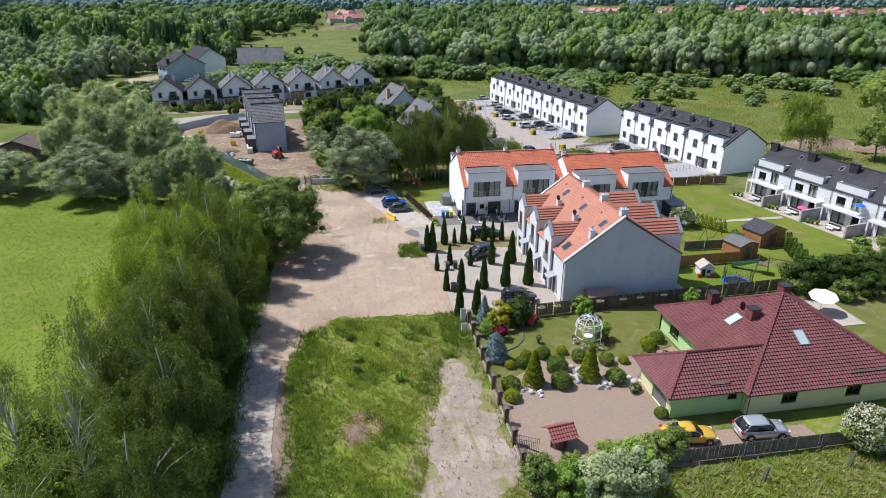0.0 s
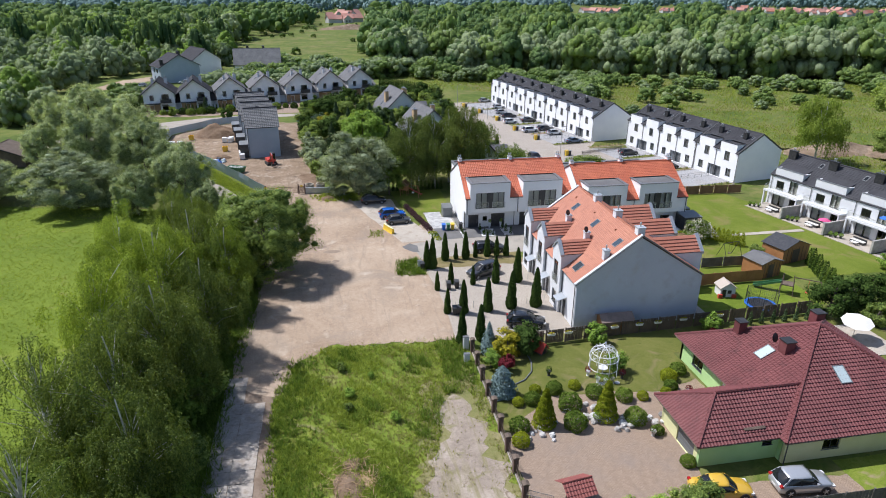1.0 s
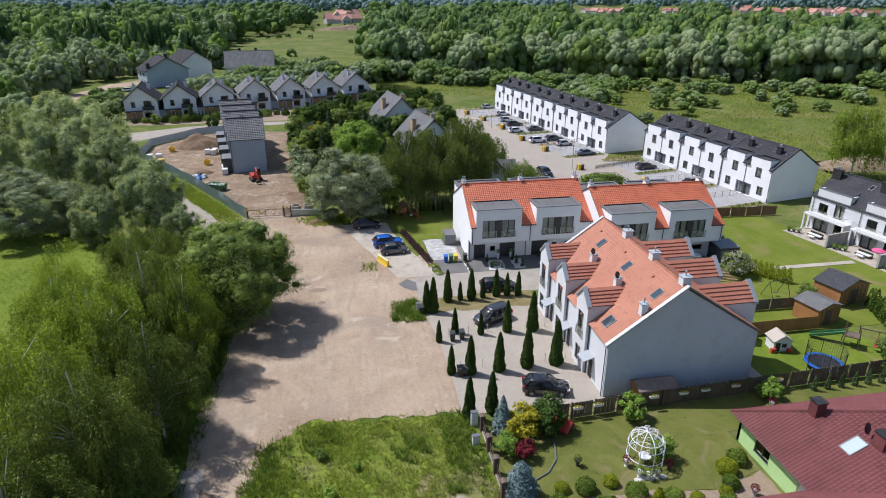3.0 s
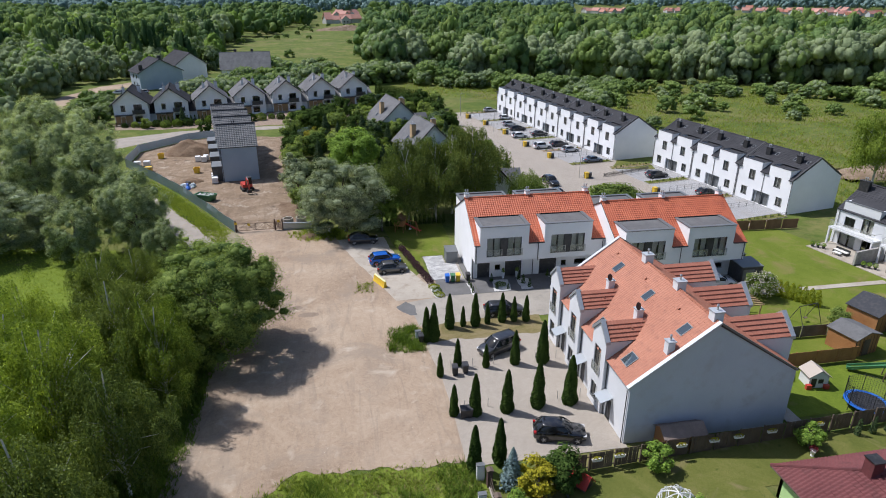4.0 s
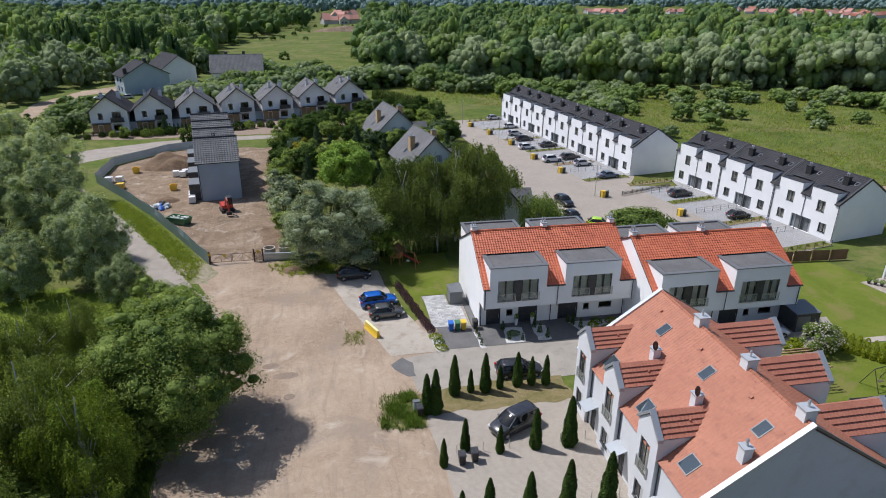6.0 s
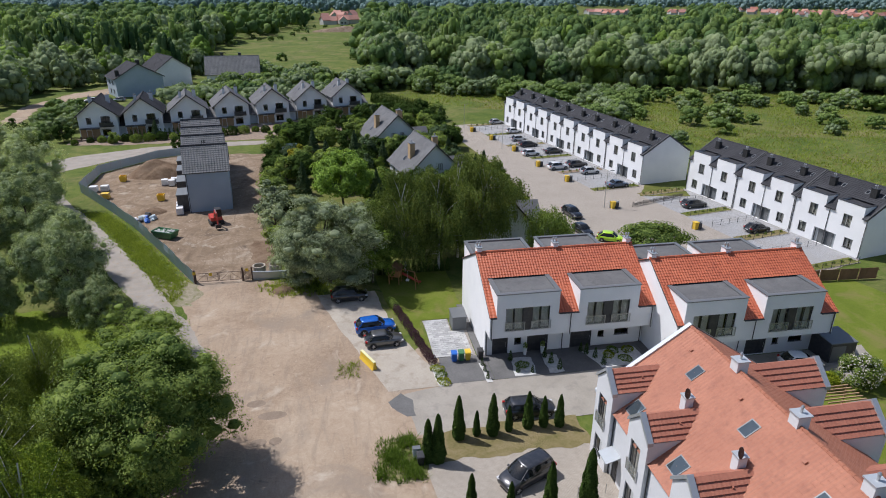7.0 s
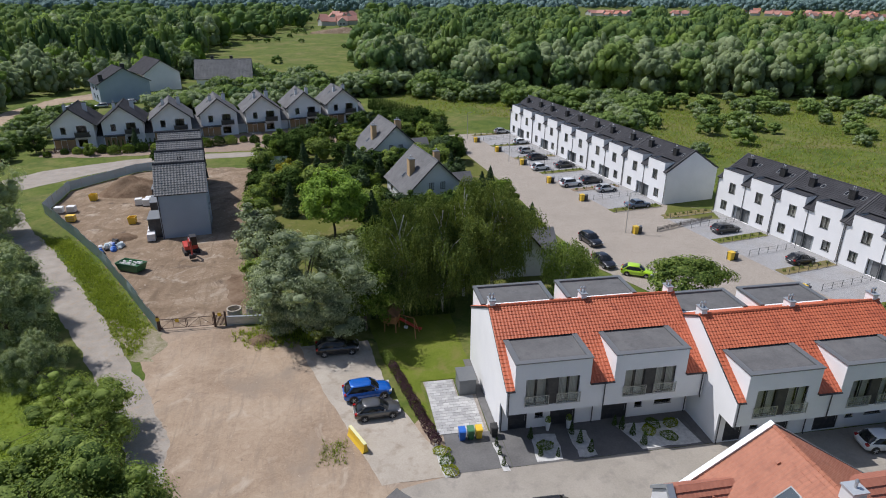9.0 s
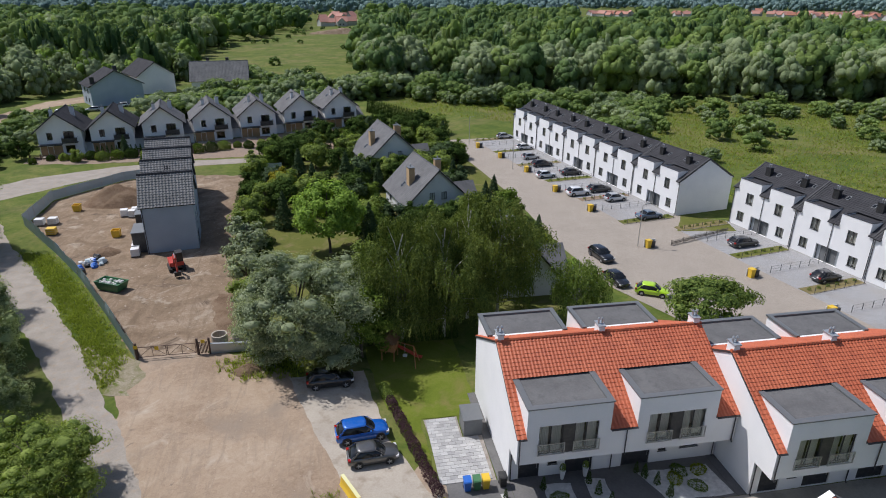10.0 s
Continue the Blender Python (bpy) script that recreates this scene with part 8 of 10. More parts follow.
def gazebo(x, y):
    g = thing("wire_gazebo", "white wrought-iron domed garden gazebo with pots and flowers", "gazebo", pose(x, y, 0.03))
    R = 1.45
    for k in range(8):
        a = k * math.pi / 4
        c, s = math.cos(a), math.sin(a)
        part("upright", Shape().rod([(R * c, R * s, 0), (R * c, R * s, 2.0)], 0.045, 6), WHITEP, g)
        part("dome_rib", Shape().rod([(R * math.cos(q) * c, R * math.cos(q) * s, 2.0 + 1.15 * math.sin(q)) for q in np.linspace(0, math.pi / 2, 8)], 0.04, 5), WHITEP, g)
        s2 = Shape()
        for j in range(3):
            q0 = 0.25 + 0.4 * j
            rr = R * math.cos(q0)
            b = a + math.pi / 8
            s2.rod([(rr * math.cos(b) + 0.16 * math.cos(w) * -math.sin(b), rr * math.sin(b) + 0.16 * math.cos(w) * math.cos(b), 2.0 + 1.15 * math.sin(q0) + 0.16 * math.sin(w)) for w in np.linspace(0, 6.28, 9)], 0.022, 4)
        part("scrollwork", s2, WHITEP, g)
    for z, r in ((2.0, R), (2.55, R * math.cos(0.5)), (0.9, R)):
        part("hoop", Shape().rod([(r * math.cos(a), r * math.sin(a), z) for a in np.linspace(0, 2 * math.pi, 25)], 0.035, 5), WHITEP, g)
    part("finial", Shape().rod([(0, 0, 3.15), (0, 0, 3.5)], 0.05).blob((0, 0, 3.6), 0.1, 0.1, 0.12), ZINC, g)
    part("table", Shape().tube((0, 0, 0.7), (0, 0, 0.76), 0.5, 0.5, 14).tube((0, 0, 0), (0, 0, 0.7), 0.06), WHITEP, g)
    return g


gazebo(26.3, 56.4)
for i, (x, y, c) in enumerate([(24.7, 56.3, WHITEP), (25.2, 55.0, WHITEP), (26.6, 54.7, STONE), (27.9, 55.3, DARK), (25.8, 54.6, WHITEP), (20.8, 57.0, DARK), (33.0, 51.6, STONE), (22.6, 49.2, STONE), (26.8, 46.6, STONE), (41.5, 61.3, WHITEP)]):
    p = thing("flower_pot", "garden urn planted with flowers on the lawn", "flower pot", pose(x, y, 0.04), "garden pots")
    part("pot", Shape().rings([[(r * math.cos(a * 0.628), r * math.sin(a * 0.628), z) for a in range(10)] for r, z in ((0.16, 0), (0.12, 0.15), (0.25, 0.5), (0.28, 0.55))]), c, p)
    part("plant", once(("potplant", i % 3), lambda: ball_mesh(330 + i, 0.34, 0.34, 0.34, 260, 0.07)), (CRIMSON, BRIGHT, BOX)[i % 3], p, m=pose(0, 0, 0.5))
for i in range(5):
    solo("stepping_stone", Shape().tube((0, 0, 0), (0, 0, 0.06), 0.28, 0.26, 9), GRAVEL, "round pale stepping stone by the gazebo", "stone", pose(24.9 + 0.55 * i, 54.6 + 0.12 * (i % 2), 0.03), "stepping stones")
tree("garden_shrub", "climbing plant beside the gazebo", 28.0, 56.8, shrub[1], BRIGHT, BARK, 0, 0.42, "", "shrub")


def small_roofed(name, label, cat, x, y, turn, w, d, h, rz, wall, roof, z=0.04):
    t = thing(name, label, cat, pose(x, y, z, 0, 0, turn))
    k = (rz - h) / (w / 2)
    part("wall", Shape().prism([(0, 0), (w, 0), (w, h), (w / 2, rz - 0.05), (0, h)], "y", 0, d), wall, t)
    for sgn in (-1, 1):
        a = w / 2 + sgn * (w / 2 + 0.18)
        part("roof", Shape().prism([(w / 2, rz), (a, h - 0.18 * k), (a, h - 0.18 * k + 0.07), (w / 2, rz + 0.07)], "y", -0.18, d + 0.18), roof, t)
    return t


dog = small_roofed("dog_house", "small timber dog house with a red roof", "dog house", 21.2, 60.6, 35, 1.1, 1.3, 0.55, 1.25, WOOD, REDP)
# black panel on the solid wall stands for the shade inside a doorway
part("opening", Shape().box(0.3, -0.012, 0.02, 0.8, 0.0, 0.55), BLACKP, dog)
well = thing("garden_well", "decorative well under a wine-red tiled roof", "well", pose(17.3, 40.6, 0.04, 0, 0, 8))
part("shaft", Shape().rings([[(r * math.cos(a * 0.524), r * math.sin(a * 0.524), z) for a in range(12)] for r, z in ((0.72, 0), (0.7, 0.8), (0.55, 0.82), (0.55, 0.4))]), BROWNBRICK, well)
for sx in (-0.75, 0.75):
    part("post", Shape().box(sx - 0.06, -0.06, 0, sx + 0.06, 0.06, 1.75), WOOD, well)
for sgn in (-1, 1):
    part("roof", tiles_mesh("tiles", (-1.25 * sgn, -1.1 * sgn, 1.3), (sgn, 0, 0), (0, 1.1 * sgn, 0.75), 2.5, 1.33, 0.25, 0.33, 0.04, 0.05), WELLTILE, well)
part("ridge_cap", Shape().rod([(-1.25, 0, 2.08), (1.25, 0, 2.08)], 0.09, 6), WELLTILE, well)
shed = small_roofed("garden_shed", "low wooden shed against the grey gable", "shed", 32.9, 63.55, 90, 1.7, 3.6, 1.7, 2.25, ORANGEWOOD, WOODFELT)
for i, (x, y) in enumerate([(22.9, 62.62), (24.9, 62.75), (30.4, 63.0), (33.4, 63.1), (35.7, 63.2), (38.9, 63.35), (43.5, 63.5)]):
    b = thing("flower_box", "white flower box hung on the board fence", "flower box", pose(x, y, 1.25), "flower boxes")
    part("box", Shape().prism([(-0.4, 0), (0.4, 0), (0.46, 0.22), (-0.46, 0.22)], "y", -0.22, -0.06), WHITEP, b)
    part("flowers", once("boxflowers", lambda: ball_mesh(350, 0.42, 0.14, 0.14, 200, 0.06)), GOLDEN, b, m=pose(0, -0.14, 0.2))
par = thing("parasol", "white garden parasol over a terrace behind the bungalow", "parasol", pose(57.0, 58.4, 0.1, 8, -6, 0))
part("pole", Shape().rod([(0, 0, 0), (0, 0, 2.6)], 0.03), STEEL, par)
part("canopy", Shape().rings([[(r * math.cos(a * 0.785), r * math.sin(a * 0.785), z) for a in range(8)] for r, z in ((1.65, 2.1), (0.9, 2.36), (0.05, 2.58))], caps=False), CURTAIN, par)
solo("patio", Shape().box(53.5, 54.5, 0.02, 60, 61, 0.1), CONCRETE, "pale patio behind the bungalow", "patio", kind="structure")
hb = [tree_meshes(381 + i, 3.6, 2.3, 2.0, 4200, 0.11, "round", 0.02, 50, 0.3, 0.1) for i in range(2)]
for x, y, s, mt, k in ((14.2, 36.0, 0.85, BROAD, 0), (16.4, 35.2, 0.8, BRIGHT, 1), (18.6, 34.6, 1.1, WILLOW, 1), (21.0, 34.6, 1.15, WILLOW, 0), (22.4, 36.6, 0.8, BRIGHT, 1), (24.6, 37.4, 0.75, BROAD, 0), (26.4, 37.9, 0.7, BROAD, 1), (17.0, 37.0, 0.6, BROAD, 0), (20.4, 37.2, 0.7, BRIGHT, 1)):
    tree("hedge_shrub", "unclipped leafy hedge shrub at the yard's end", x, y, hb[k], mt, BARK, x * 70, s, "yard hedge", "shrub")
t = tree("elder_bush", "elder bush covered in white blossom by the fence", 43.2, 36.0, hb[0], BROAD, BARK, 0, 1.05, "", "shrub")
part("blossom", ball_mesh(390, 2.2, 2.1, 1.9, 1700, 0.13), BLOSSOM, t, m=pose(0, 0, 0.7))
for i in range(3):
    solo("fence_post", Shape().box(-0.1, -0.1, 0, 0.1, 0.1, 1.5), GREYWOOD, "weathered leaning post in long grass", "post", pose(32.0 + 8 * i, 33.8 + 0.3 * i, 0, 3, 5, 20))

# ---- gardens behind the terraces ----
tr = thing("trampoline", "round trampoline with blue rim and black safety net", "trampoline", pose(50.9, 66.2, 0.04))
circ = lambda r, z, n=25: [(r * math.cos(a), r * math.sin(a), z) for a in np.linspace(0, 2 * math.pi, n)]
part("mat", Shape().tube((0, 0, 0.72), (0, 0, 0.74), 1.5, 1.5, 24), BLACKP, tr)
part("rim_pad", Shape().rings([circ(1.5, 0.76)[:-1], circ(1.85, 0.74)[:-1], circ(1.85, 0.66)[:-1], circ(1.5, 0.68)[:-1]], caps=False), BLUEP, tr)
for k in range(6):
    a = k * math.pi / 3
    part("net_pole", Shape().rod([(1.85 * math.cos(a), 1.85 * math.sin(a), 0), (1.85 * math.cos(a), 1.85 * math.sin(a), 2.6)], 0.035), BLACKP, tr)
net = Shape()
for z in np.linspace(0.9, 2.5, 9):
    net.rod(circ(1.78, z, 19), 0.012, 3)
for q in circ(1.78, 0, 49)[:-1]:
    net.rod([(q[0], q[1], 0.8), (q[0], q[1], 2.5)], 0.01, 3)
part("net", net, BLACKP, tr)
sl = thing("climbing_frame", "timber climbing frame with green slide and swing beam", "play frame", pose(57.0, 69.6, 0.04, 0, 0, -40))
for x in (-0.6, 0.6):
    for y in (-0.6, 0.6):
        part("leg", Shape().rod([(x * 1.3, y * 1.3, 0), (x, y, 2.4)], 0.06), WOOD, sl)
part("platform", Shape().box(-0.75, -0.75, 1.3, 0.75, 0.75, 1.4), WOOD, sl)
part("slide", Shape().prism([(-0.75, 1.4), (-3.4, 0.25), (-3.9, 0.25), (-3.9, 0.33), (-3.4, 0.35), (-0.75, 1.5)], "y", -0.3, 0.3).prism([(-0.75, 1.4), (-3.9, 0.25), (-3.9, 0.5), (-0.75, 1.7)], "y", -0.36, -0.3).prism([(-0.75, 1.4), (-3.9, 0.25), (-3.9, 0.5), (-0.75, 1.7)], "y", 0.3, 0.36), GREENP, sl, "green plastic slide")
part("swing_beam", Shape().rod([(0.6, 0, 2.35), (3.6, 0, 2.35)], 0.07), WOOD, sl)
for y in (-0.9, 0.9):
    part("brace", Shape().rod([(3.6, 0, 2.35), (3.9, y, 0)], 0.06), WOOD, sl)
part("swing_seat", Shape().box(2.1, -0.25, 0.6, 2.5, 0.25, 0.66).rod([(2.3, -0.22, 0.66), (2.3, -0.1, 2.35)], 0.015).rod([(2.3, 0.22, 0.66), (2.3, 0.1, 2.35)], 0.015), REDP, sl)
PLASTICROOF = paint("beige_plastic", (0.42, 0.36, 0.3), 0.5)
ph = small_roofed("playhouse", "small white and red plastic playhouse on the lawn", "playhouse", 47.9, 69.9, -8, 1.9, 1.6, 1.3, 1.95, WHITEP, PLASTICROOF)
part("door", Shape().box(0.2, -0.02, 0.05, 0.7, 0, 1.05), BLACKP, ph)
part("porch", Shape().box(-0.35, -0.35, 0, 0.15, -0.03, 0.5).box(1.45, -0.3, 0, 1.95, -0.03, 0.45), REDP, ph, "red plastic bench and planter")
part("window", Shape().box(0.9, -0.02, 0.5, 1.4, 0, 0.95), BLACKP, ph)
for x, y, turn, w, d, h, rz, lab in ((56.2, 73.8, 12, 3.6, 3.2, 2.2, 2.75, "orange-stained garden shed with grey felt roof"), (62.3, 77.6, 14, 5.2, 3.6, 2.3, 3.3, "larger orange-stained garden cabin with dark roof")):
    s = small_roofed("garden_shed", lab, "shed", x, y, turn, w, d, h, rz, ORANGEWOOD, FLATROOF if w < 4 else DARK)
    for k in range(7):
        part("batten", Shape().box(0.08 + k * w / 7, -0.03, 0.02, 0.13 + k * w / 7, -0.001, h), WOOD, s)
    part("door", Shape().box(w * 0.35, -0.05, 0.04, w * 0.62, -0.031, h * 0.88), WOOD, s)
sw = thing("swing_frame", "bare metal garden swing frame", "swing", pose(55.5, 81.5, 0.03, 0, 0, 10))
for x in (0, 2.8):
    for y in (-1.0, 1.0):
        part("leg", Shape().rod([(x, y, 0), (x, 0, 2.2)], 0.04), DARK, sw)
part("beam", Shape().rod([(0, 0, 2.2), (2.8, 0, 2.2)], 0.045), DARK, sw)
part("seat", Shape().box(1.1, -0.15, 0.5, 1.6, 0.15, 0.56).rod([(1.12, 0, 0.55), (1.12, 0, 2.2)], 0.012).rod([(1.58, 0, 0.55), (1.58, 0, 2.2)], 0.012), WOOD, sw)
t = tree("blossom_tree", "small tree in pale blossom beside the garden", 55.4, 88.2, hb[1], BROAD, BARK, 0, 0.95, "", "tree")
part("blossom", ball_mesh(391, 2.2, 2.0, 1.8, 620, 0.13), BLOSSOM, t, m=pose(0, 0, 0.9))
pg = thing("pergola", "pale timber pergola behind the gabled house", "pergola", pose(48.0, 82.4, 0.03))
for x in (0, 3.2):
    for y in (0, 3.0):
        part("post", Shape().box(x - 0.06, y - 0.06, 0, x + 0.06, y + 0.06, 2.4), OAKPANEL, pg)
for k in range(9):
    part("slat", Shape().box(-0.3, -0.2 + k * 0.42, 2.4, 3.5, -0.1 + k * 0.42, 2.52), OAKPANEL, pg)
for x, y, w, d, h, lab in ((55.6, 92.4, 3.0, 2.8, 2.2, "dark grey flat-roofed garden store"), (56.4, 96.5, 2.4, 2.6, 2.2, "dark lean-to store beside white house"), (18.5, 105.4, 1.6, 1.9, 1.6, "grey heat pump box beside white wall")):
    b = thing("garden_store", lab, "store", pose(x, y, 0.04))
    part("body", Shape().box(0, 0, 0, w, d, h), DARK if w > 2 else FLASH, b)
    part("lid", Shape().prism([(-0.06, h), (d + 0.06, h + 0.22), (d + 0.06, h + 0.3), (-0.06, h + 0.08)], "x", -0.06, w + 0.06), FLASH, b)
    part("door", Shape().box(0.2, -0.03, 0.05, w * 0.6, -0.001, h * 0.85), FLASH, b)
solo("garden_path", Shape().box(62.4, 88.9, 0.02, 75, 89.9, 0.09), CONCRETE, "pale concrete path across the gardens", "path", kind="structure")
solo("side_path", Shape().box(42.4, 65.0, 0.03, 43.8, 84, 0.1), CONCRETE, "pale paving along the house wall", "path", kind="structure")
for i in range(3):
    p = Vector((77.2, 103.4, 0)) + d3 * 8.1 * i
    m = pose(p.x, p.y, 0.12, 0, 0, math.degrees(math.atan2(d3.y, d3.x)))
    s = thing("garden_sofa", "dark wicker garden sofa with pale cushions on a terrace", "sofa", m @ pose(3.2, -2.2, 0), "terrace sofas")
    part("base", Shape().box(0, 0, 0, 2.2, 0.8, 0.35), BLACKP, s)
    part("backrest", Shape().box(0, 0.65, 0.35, 2.2, 0.8, 0.75), BLACKP, s)
    for k in range(3):
        part("cushion", Shape().box(0.04 + k * 0.72, 0.04, 0.35, 0.72 + k * 0.72, 0.64, 0.46), CURTAIN, s)
    c = thing("garden_table", "low garden table on a terrace", "table", m @ pose(3.9, -3.2, 0), "terrace tables")
    part("tabletop", Shape().box(0, 0, 0.38, 1.1, 0.6, 0.43), WHITEP, c)
    for x in (0.06, 1.0):
        for y in (0.06, 0.5):
            part("leg", Shape().box(x, y, 0, x + 0.05, y + 0.05, 0.38), DARK, c)
    for k in range(3):
        q = thing("flower_pot", "potted plant on the terrace", "flower pot", m @ pose(0.8 + k * 0.6, -3.4 + 0.4 * k, 0), "terrace pots")
        part("pot", Shape().tube((0, 0, 0), (0, 0, 0.4), 0.16, 0.22, 10), DARK, q)
        part("plant", once(("potplant", 1), lambda: ball_mesh(331, 0.34, 0.34, 0.34, 260, 0.07)), BRIGHT, q, m=pose(0, 0, 0.35))
for (i, mt, z) in ((1, PINKP, 0.12), (2, BLUEP, 2.87)):
    p = Vector((77.2, 103.4, 0)) + d3 * 8.1 * i
    m = pose(p.x, p.y, z, 0, 0, math.degrees(math.atan2(d3.y, d3.x)))
    u = thing("parasol", "pink garden parasol on a terrace" if i == 1 else "pale blue parasol on a balcony", "parasol", m @ pose(6.2, -1.8 if i == 1 else 0.2, 0))
    part("pole", Shape().rod([(0, 0, 0), (0, 0, 1.9)], 0.025), STEEL, u)
    part("canopy", Shape().rings([[(r * math.cos(a * 0.785), r * math.sin(a * 0.785), zz) for a in range(8)] for r, zz in ((0.95, 1.6), (0.5, 1.85), (0.03, 1.98))], caps=False), mt, u)
for x, y, s, mt, k in ((76, 73.5, 0.75, BRIGHT, 0), (80, 72.5, 0.9, BROAD, 1), (73.6, 70.8, 0.5, BROAD, 0), (70, 62, 0.8, THUJA, 0), (66, 61, 0.85, THUJA, 1), (62, 60.4, 0.8, BROAD, 0), (58.2, 63.4, 1.25, THUJA, 1), (61.4, 64.2, 1.3, THUJA, 0), (64.6, 64.6, 1.2, THUJA, 1), (67.8, 64.8, 1.1, THUJA, 0), (71, 65, 1.1, THUJA, 1), (74.4, 65.2, 1.1, THUJA, 0), (60.2, 80.4, 0.6, BROAD, 1), (74, 58, 1.0, BROAD, 1), (52.5, 88.6, 0.5, LIME, 0)):
    tree("garden_shrub", "dense dark green boundary shrub", x, y, hb[k], mt, BARK, x * 50, s, "boundary shrubs", "shrub")

# ---- before the white house ----
for pts, seed in (([(23.0, 95.5), (25.2, 95.5), (25.6, 98.6), (23.6, 98.8)], 1), ([(26.6, 95.5), (28.2, 95.5), (28.4, 98.6), (26.8, 98.8)], 2), ([(32.2, 95.5), (37.6, 95.5), (37.2, 98.8), (31.2, 98.8)], 3), ([(20.6, 94.9), (20.2, 98.4), (19.9, 98.4), (20.0, 94.9)], 4), ([(15.3, 95.0), (16.1, 95.0), (15.8, 98.4), (15.2, 99.2), (14.9, 98.4)], 5)):
    ground_patch("gravel_bed", pts, 0.075, GRAVEL, "white gravel bed with small conifers", "gravel bed", 0.08, 50 + seed)
small_cone = cone_mesh(371, 1.5, 0.34, 500, 0.08, 0, 0.6)
for i, (x, y, s) in enumerate([(23.3, 98.4, 0.8), (23.5, 96.2, 0.7), (24.9, 95.9, 0.6), (27.0, 98.4, 0.8), (27.3, 97.2, 0.9), (27.8, 96.0, 0.85), (31.6, 98.3, 0.9), (32.2, 97.4, 0.85), (32.6, 96.1, 0.9), (31.2, 98.9, 0.7), (20.2, 98.0, 0.6), (20.2, 96.9, 0.6), (20.2, 95.6, 0.6)]):
    bush("dwarf_conifer", "small clipped conifer in white gravel", x, y, small_cone, THUJA, i * 44, s, "dwarf conifers", "conifer", 0.07)
for i, (x, y) in enumerate([(24.2, 97.2), (33.8, 97.6), (35.2, 96.6), (36.2, 98.2), (34.6, 98.4), (15.5, 98.0), (15.7, 96.8), (15.8, 95.6)]):
    bush("ground_cover", "low green ground-cover plant on gravel", x, y, once("cover", lambda: ball_mesh(372, 0.75, 0.6, 0.25, 500, 0.08)), (BOX, LIME)[i % 2], i * 70, 1.0, "ground cover", "plant", 0.06)
for x in (25.3, 27.2):
    q = thing("planter", "tall white planter with a tuft of grass by the door", "planter", pose(x - 0.2, 99.2, 0.06), "tall white planters")
    part("vase", Shape().rings([[(r * math.cos(a * 0.628), r * math.sin(a * 0.628), z) for a in range(10)] for r, z in ((0.14, 0), (0.26, 0.9), (0.22, 0.9), (0.2, 0.8))]), WHITEP, q)
    part("plant", once("tuft", lambda: ball_mesh(373, 0.22, 0.22, 0.4, 140, 0.09)), BROAD, q, m=pose(0, 0, 0.85))
for x, c, lab in ((17.5, BLUEP, "blue wheeled recycling bin"), (18.25, GREENP, "green wheeled recycling bin"), (18.95, YELLOW, "yellow wheeled recycling bin"), (20.3, BLACKP, "black wheeled bin at the wall"), (13.9, BLACKP, "")):
    if not lab:
        continue
    b = thing("wheeled_bin", lab, "bin", pose(x, 99.3, 0.06), "wheeled bins")
    part("body", Shape().rings([[(-a, -a2, z), (a, -a2, z), (a, a2, z), (-a, a2, z)] for a, a2, z in ((0.22, 0.26, 0.04), (0.28, 0.34, 0.95))]), c, b)
    part("lid", Shape().prism([(-0.38, 0.95), (0.38, 0.98), (0.34, 1.1), (-0.3, 1.02)], "x", -0.3, 0.3), c, b)
    for sx in (-0.22, 0.22):
        part("wheel", Shape().tube((sx - 0.03, 0.3, 0.1), (sx + 0.03, 0.3, 0.1), 0.1, 0.1, 10), RUBBER, b)
for x, y in ((15.5, 78.2), (14.4, 78.0), (14.4, 71.2), (13.9, 71.2), (11.9, 84.7)):
    b = thing("wheeled_bin", "dark grey wheeled bin among the thujas", "bin", pose(x, y, 0.06), "forecourt bins")
    part("body", Shape().rings([[(-a, -a2, z), (a, -a2, z), (a, a2, z), (-a, a2, z)] for a, a2, z in ((0.22, 0.26, 0.04), (0.28, 0.34, 0.95))]), BLACKP, b)
    part("lid", Shape().prism([(-0.38, 0.95), (0.38, 0.98), (0.34, 1.1), (-0.3, 1.02)], "x", -0.3, 0.3), DARK, b)
for y in (79.2, 72.4):
    f = thing("post_row", "thin steel posts marking the parking bays", "post row", pose(0, y, 0.05), "bay posts")
    for k in range(6):
        part("post", once("baypost", lambda: Shape().rod([(0, 0, 0), (0, 0, 0.95)], 0.03).mesh("post")), STEEL, f, m=pose(14.2 + k * 2.25, 0, 0))
bar = thing("barrier_block", "yellow painted concrete barrier beside the lot", "barrier", pose(8.1, 101.6, 0.04, 0, 0, -66))
part("block", Shape().prism([(-0.3, 0), (0.3, 0), (0.18, 0.3), (0.12, 0.85), (-0.12, 0.85), (-0.18, 0.3)], "x", 0, 2.9), YELLOW, bar)
part("top_edge", Shape().box(0, -0.14, 0.85, 2.9, 0.14, 0.9), CREAM, bar)
hrow = [ball_mesh(375 + i, 0.55, 0.5, 0.6, 420, 0.09) for i in range(2)]
for i in range(20):
    u = i / 19
    x, y = 12.3 + 2.9 * u, 113.4 - 14.2 * u
    bush("purple_hedge", "purple-brown barberry plant of a low hedge", x, y, hrow[i % 2], PURPLE if u > 0.15 else BROAD, i * 60, 0.8 + 0.3 * ((i * 7) % 5) / 5, "purple hedge", "hedge plant", 0.05)
pf = thing("play_tower", "small timber play tower with swing under trees", "play frame", pose(12.6, 118.6, 0.05, 0, 0, -22))
for x in (0, 1.3):
    for y in (0, 1.3):
        part("leg", Shape().box(x - 0.05, y - 0.05, 0, x + 0.05, y + 0.05, 2.2), ORANGEWOOD, pf)
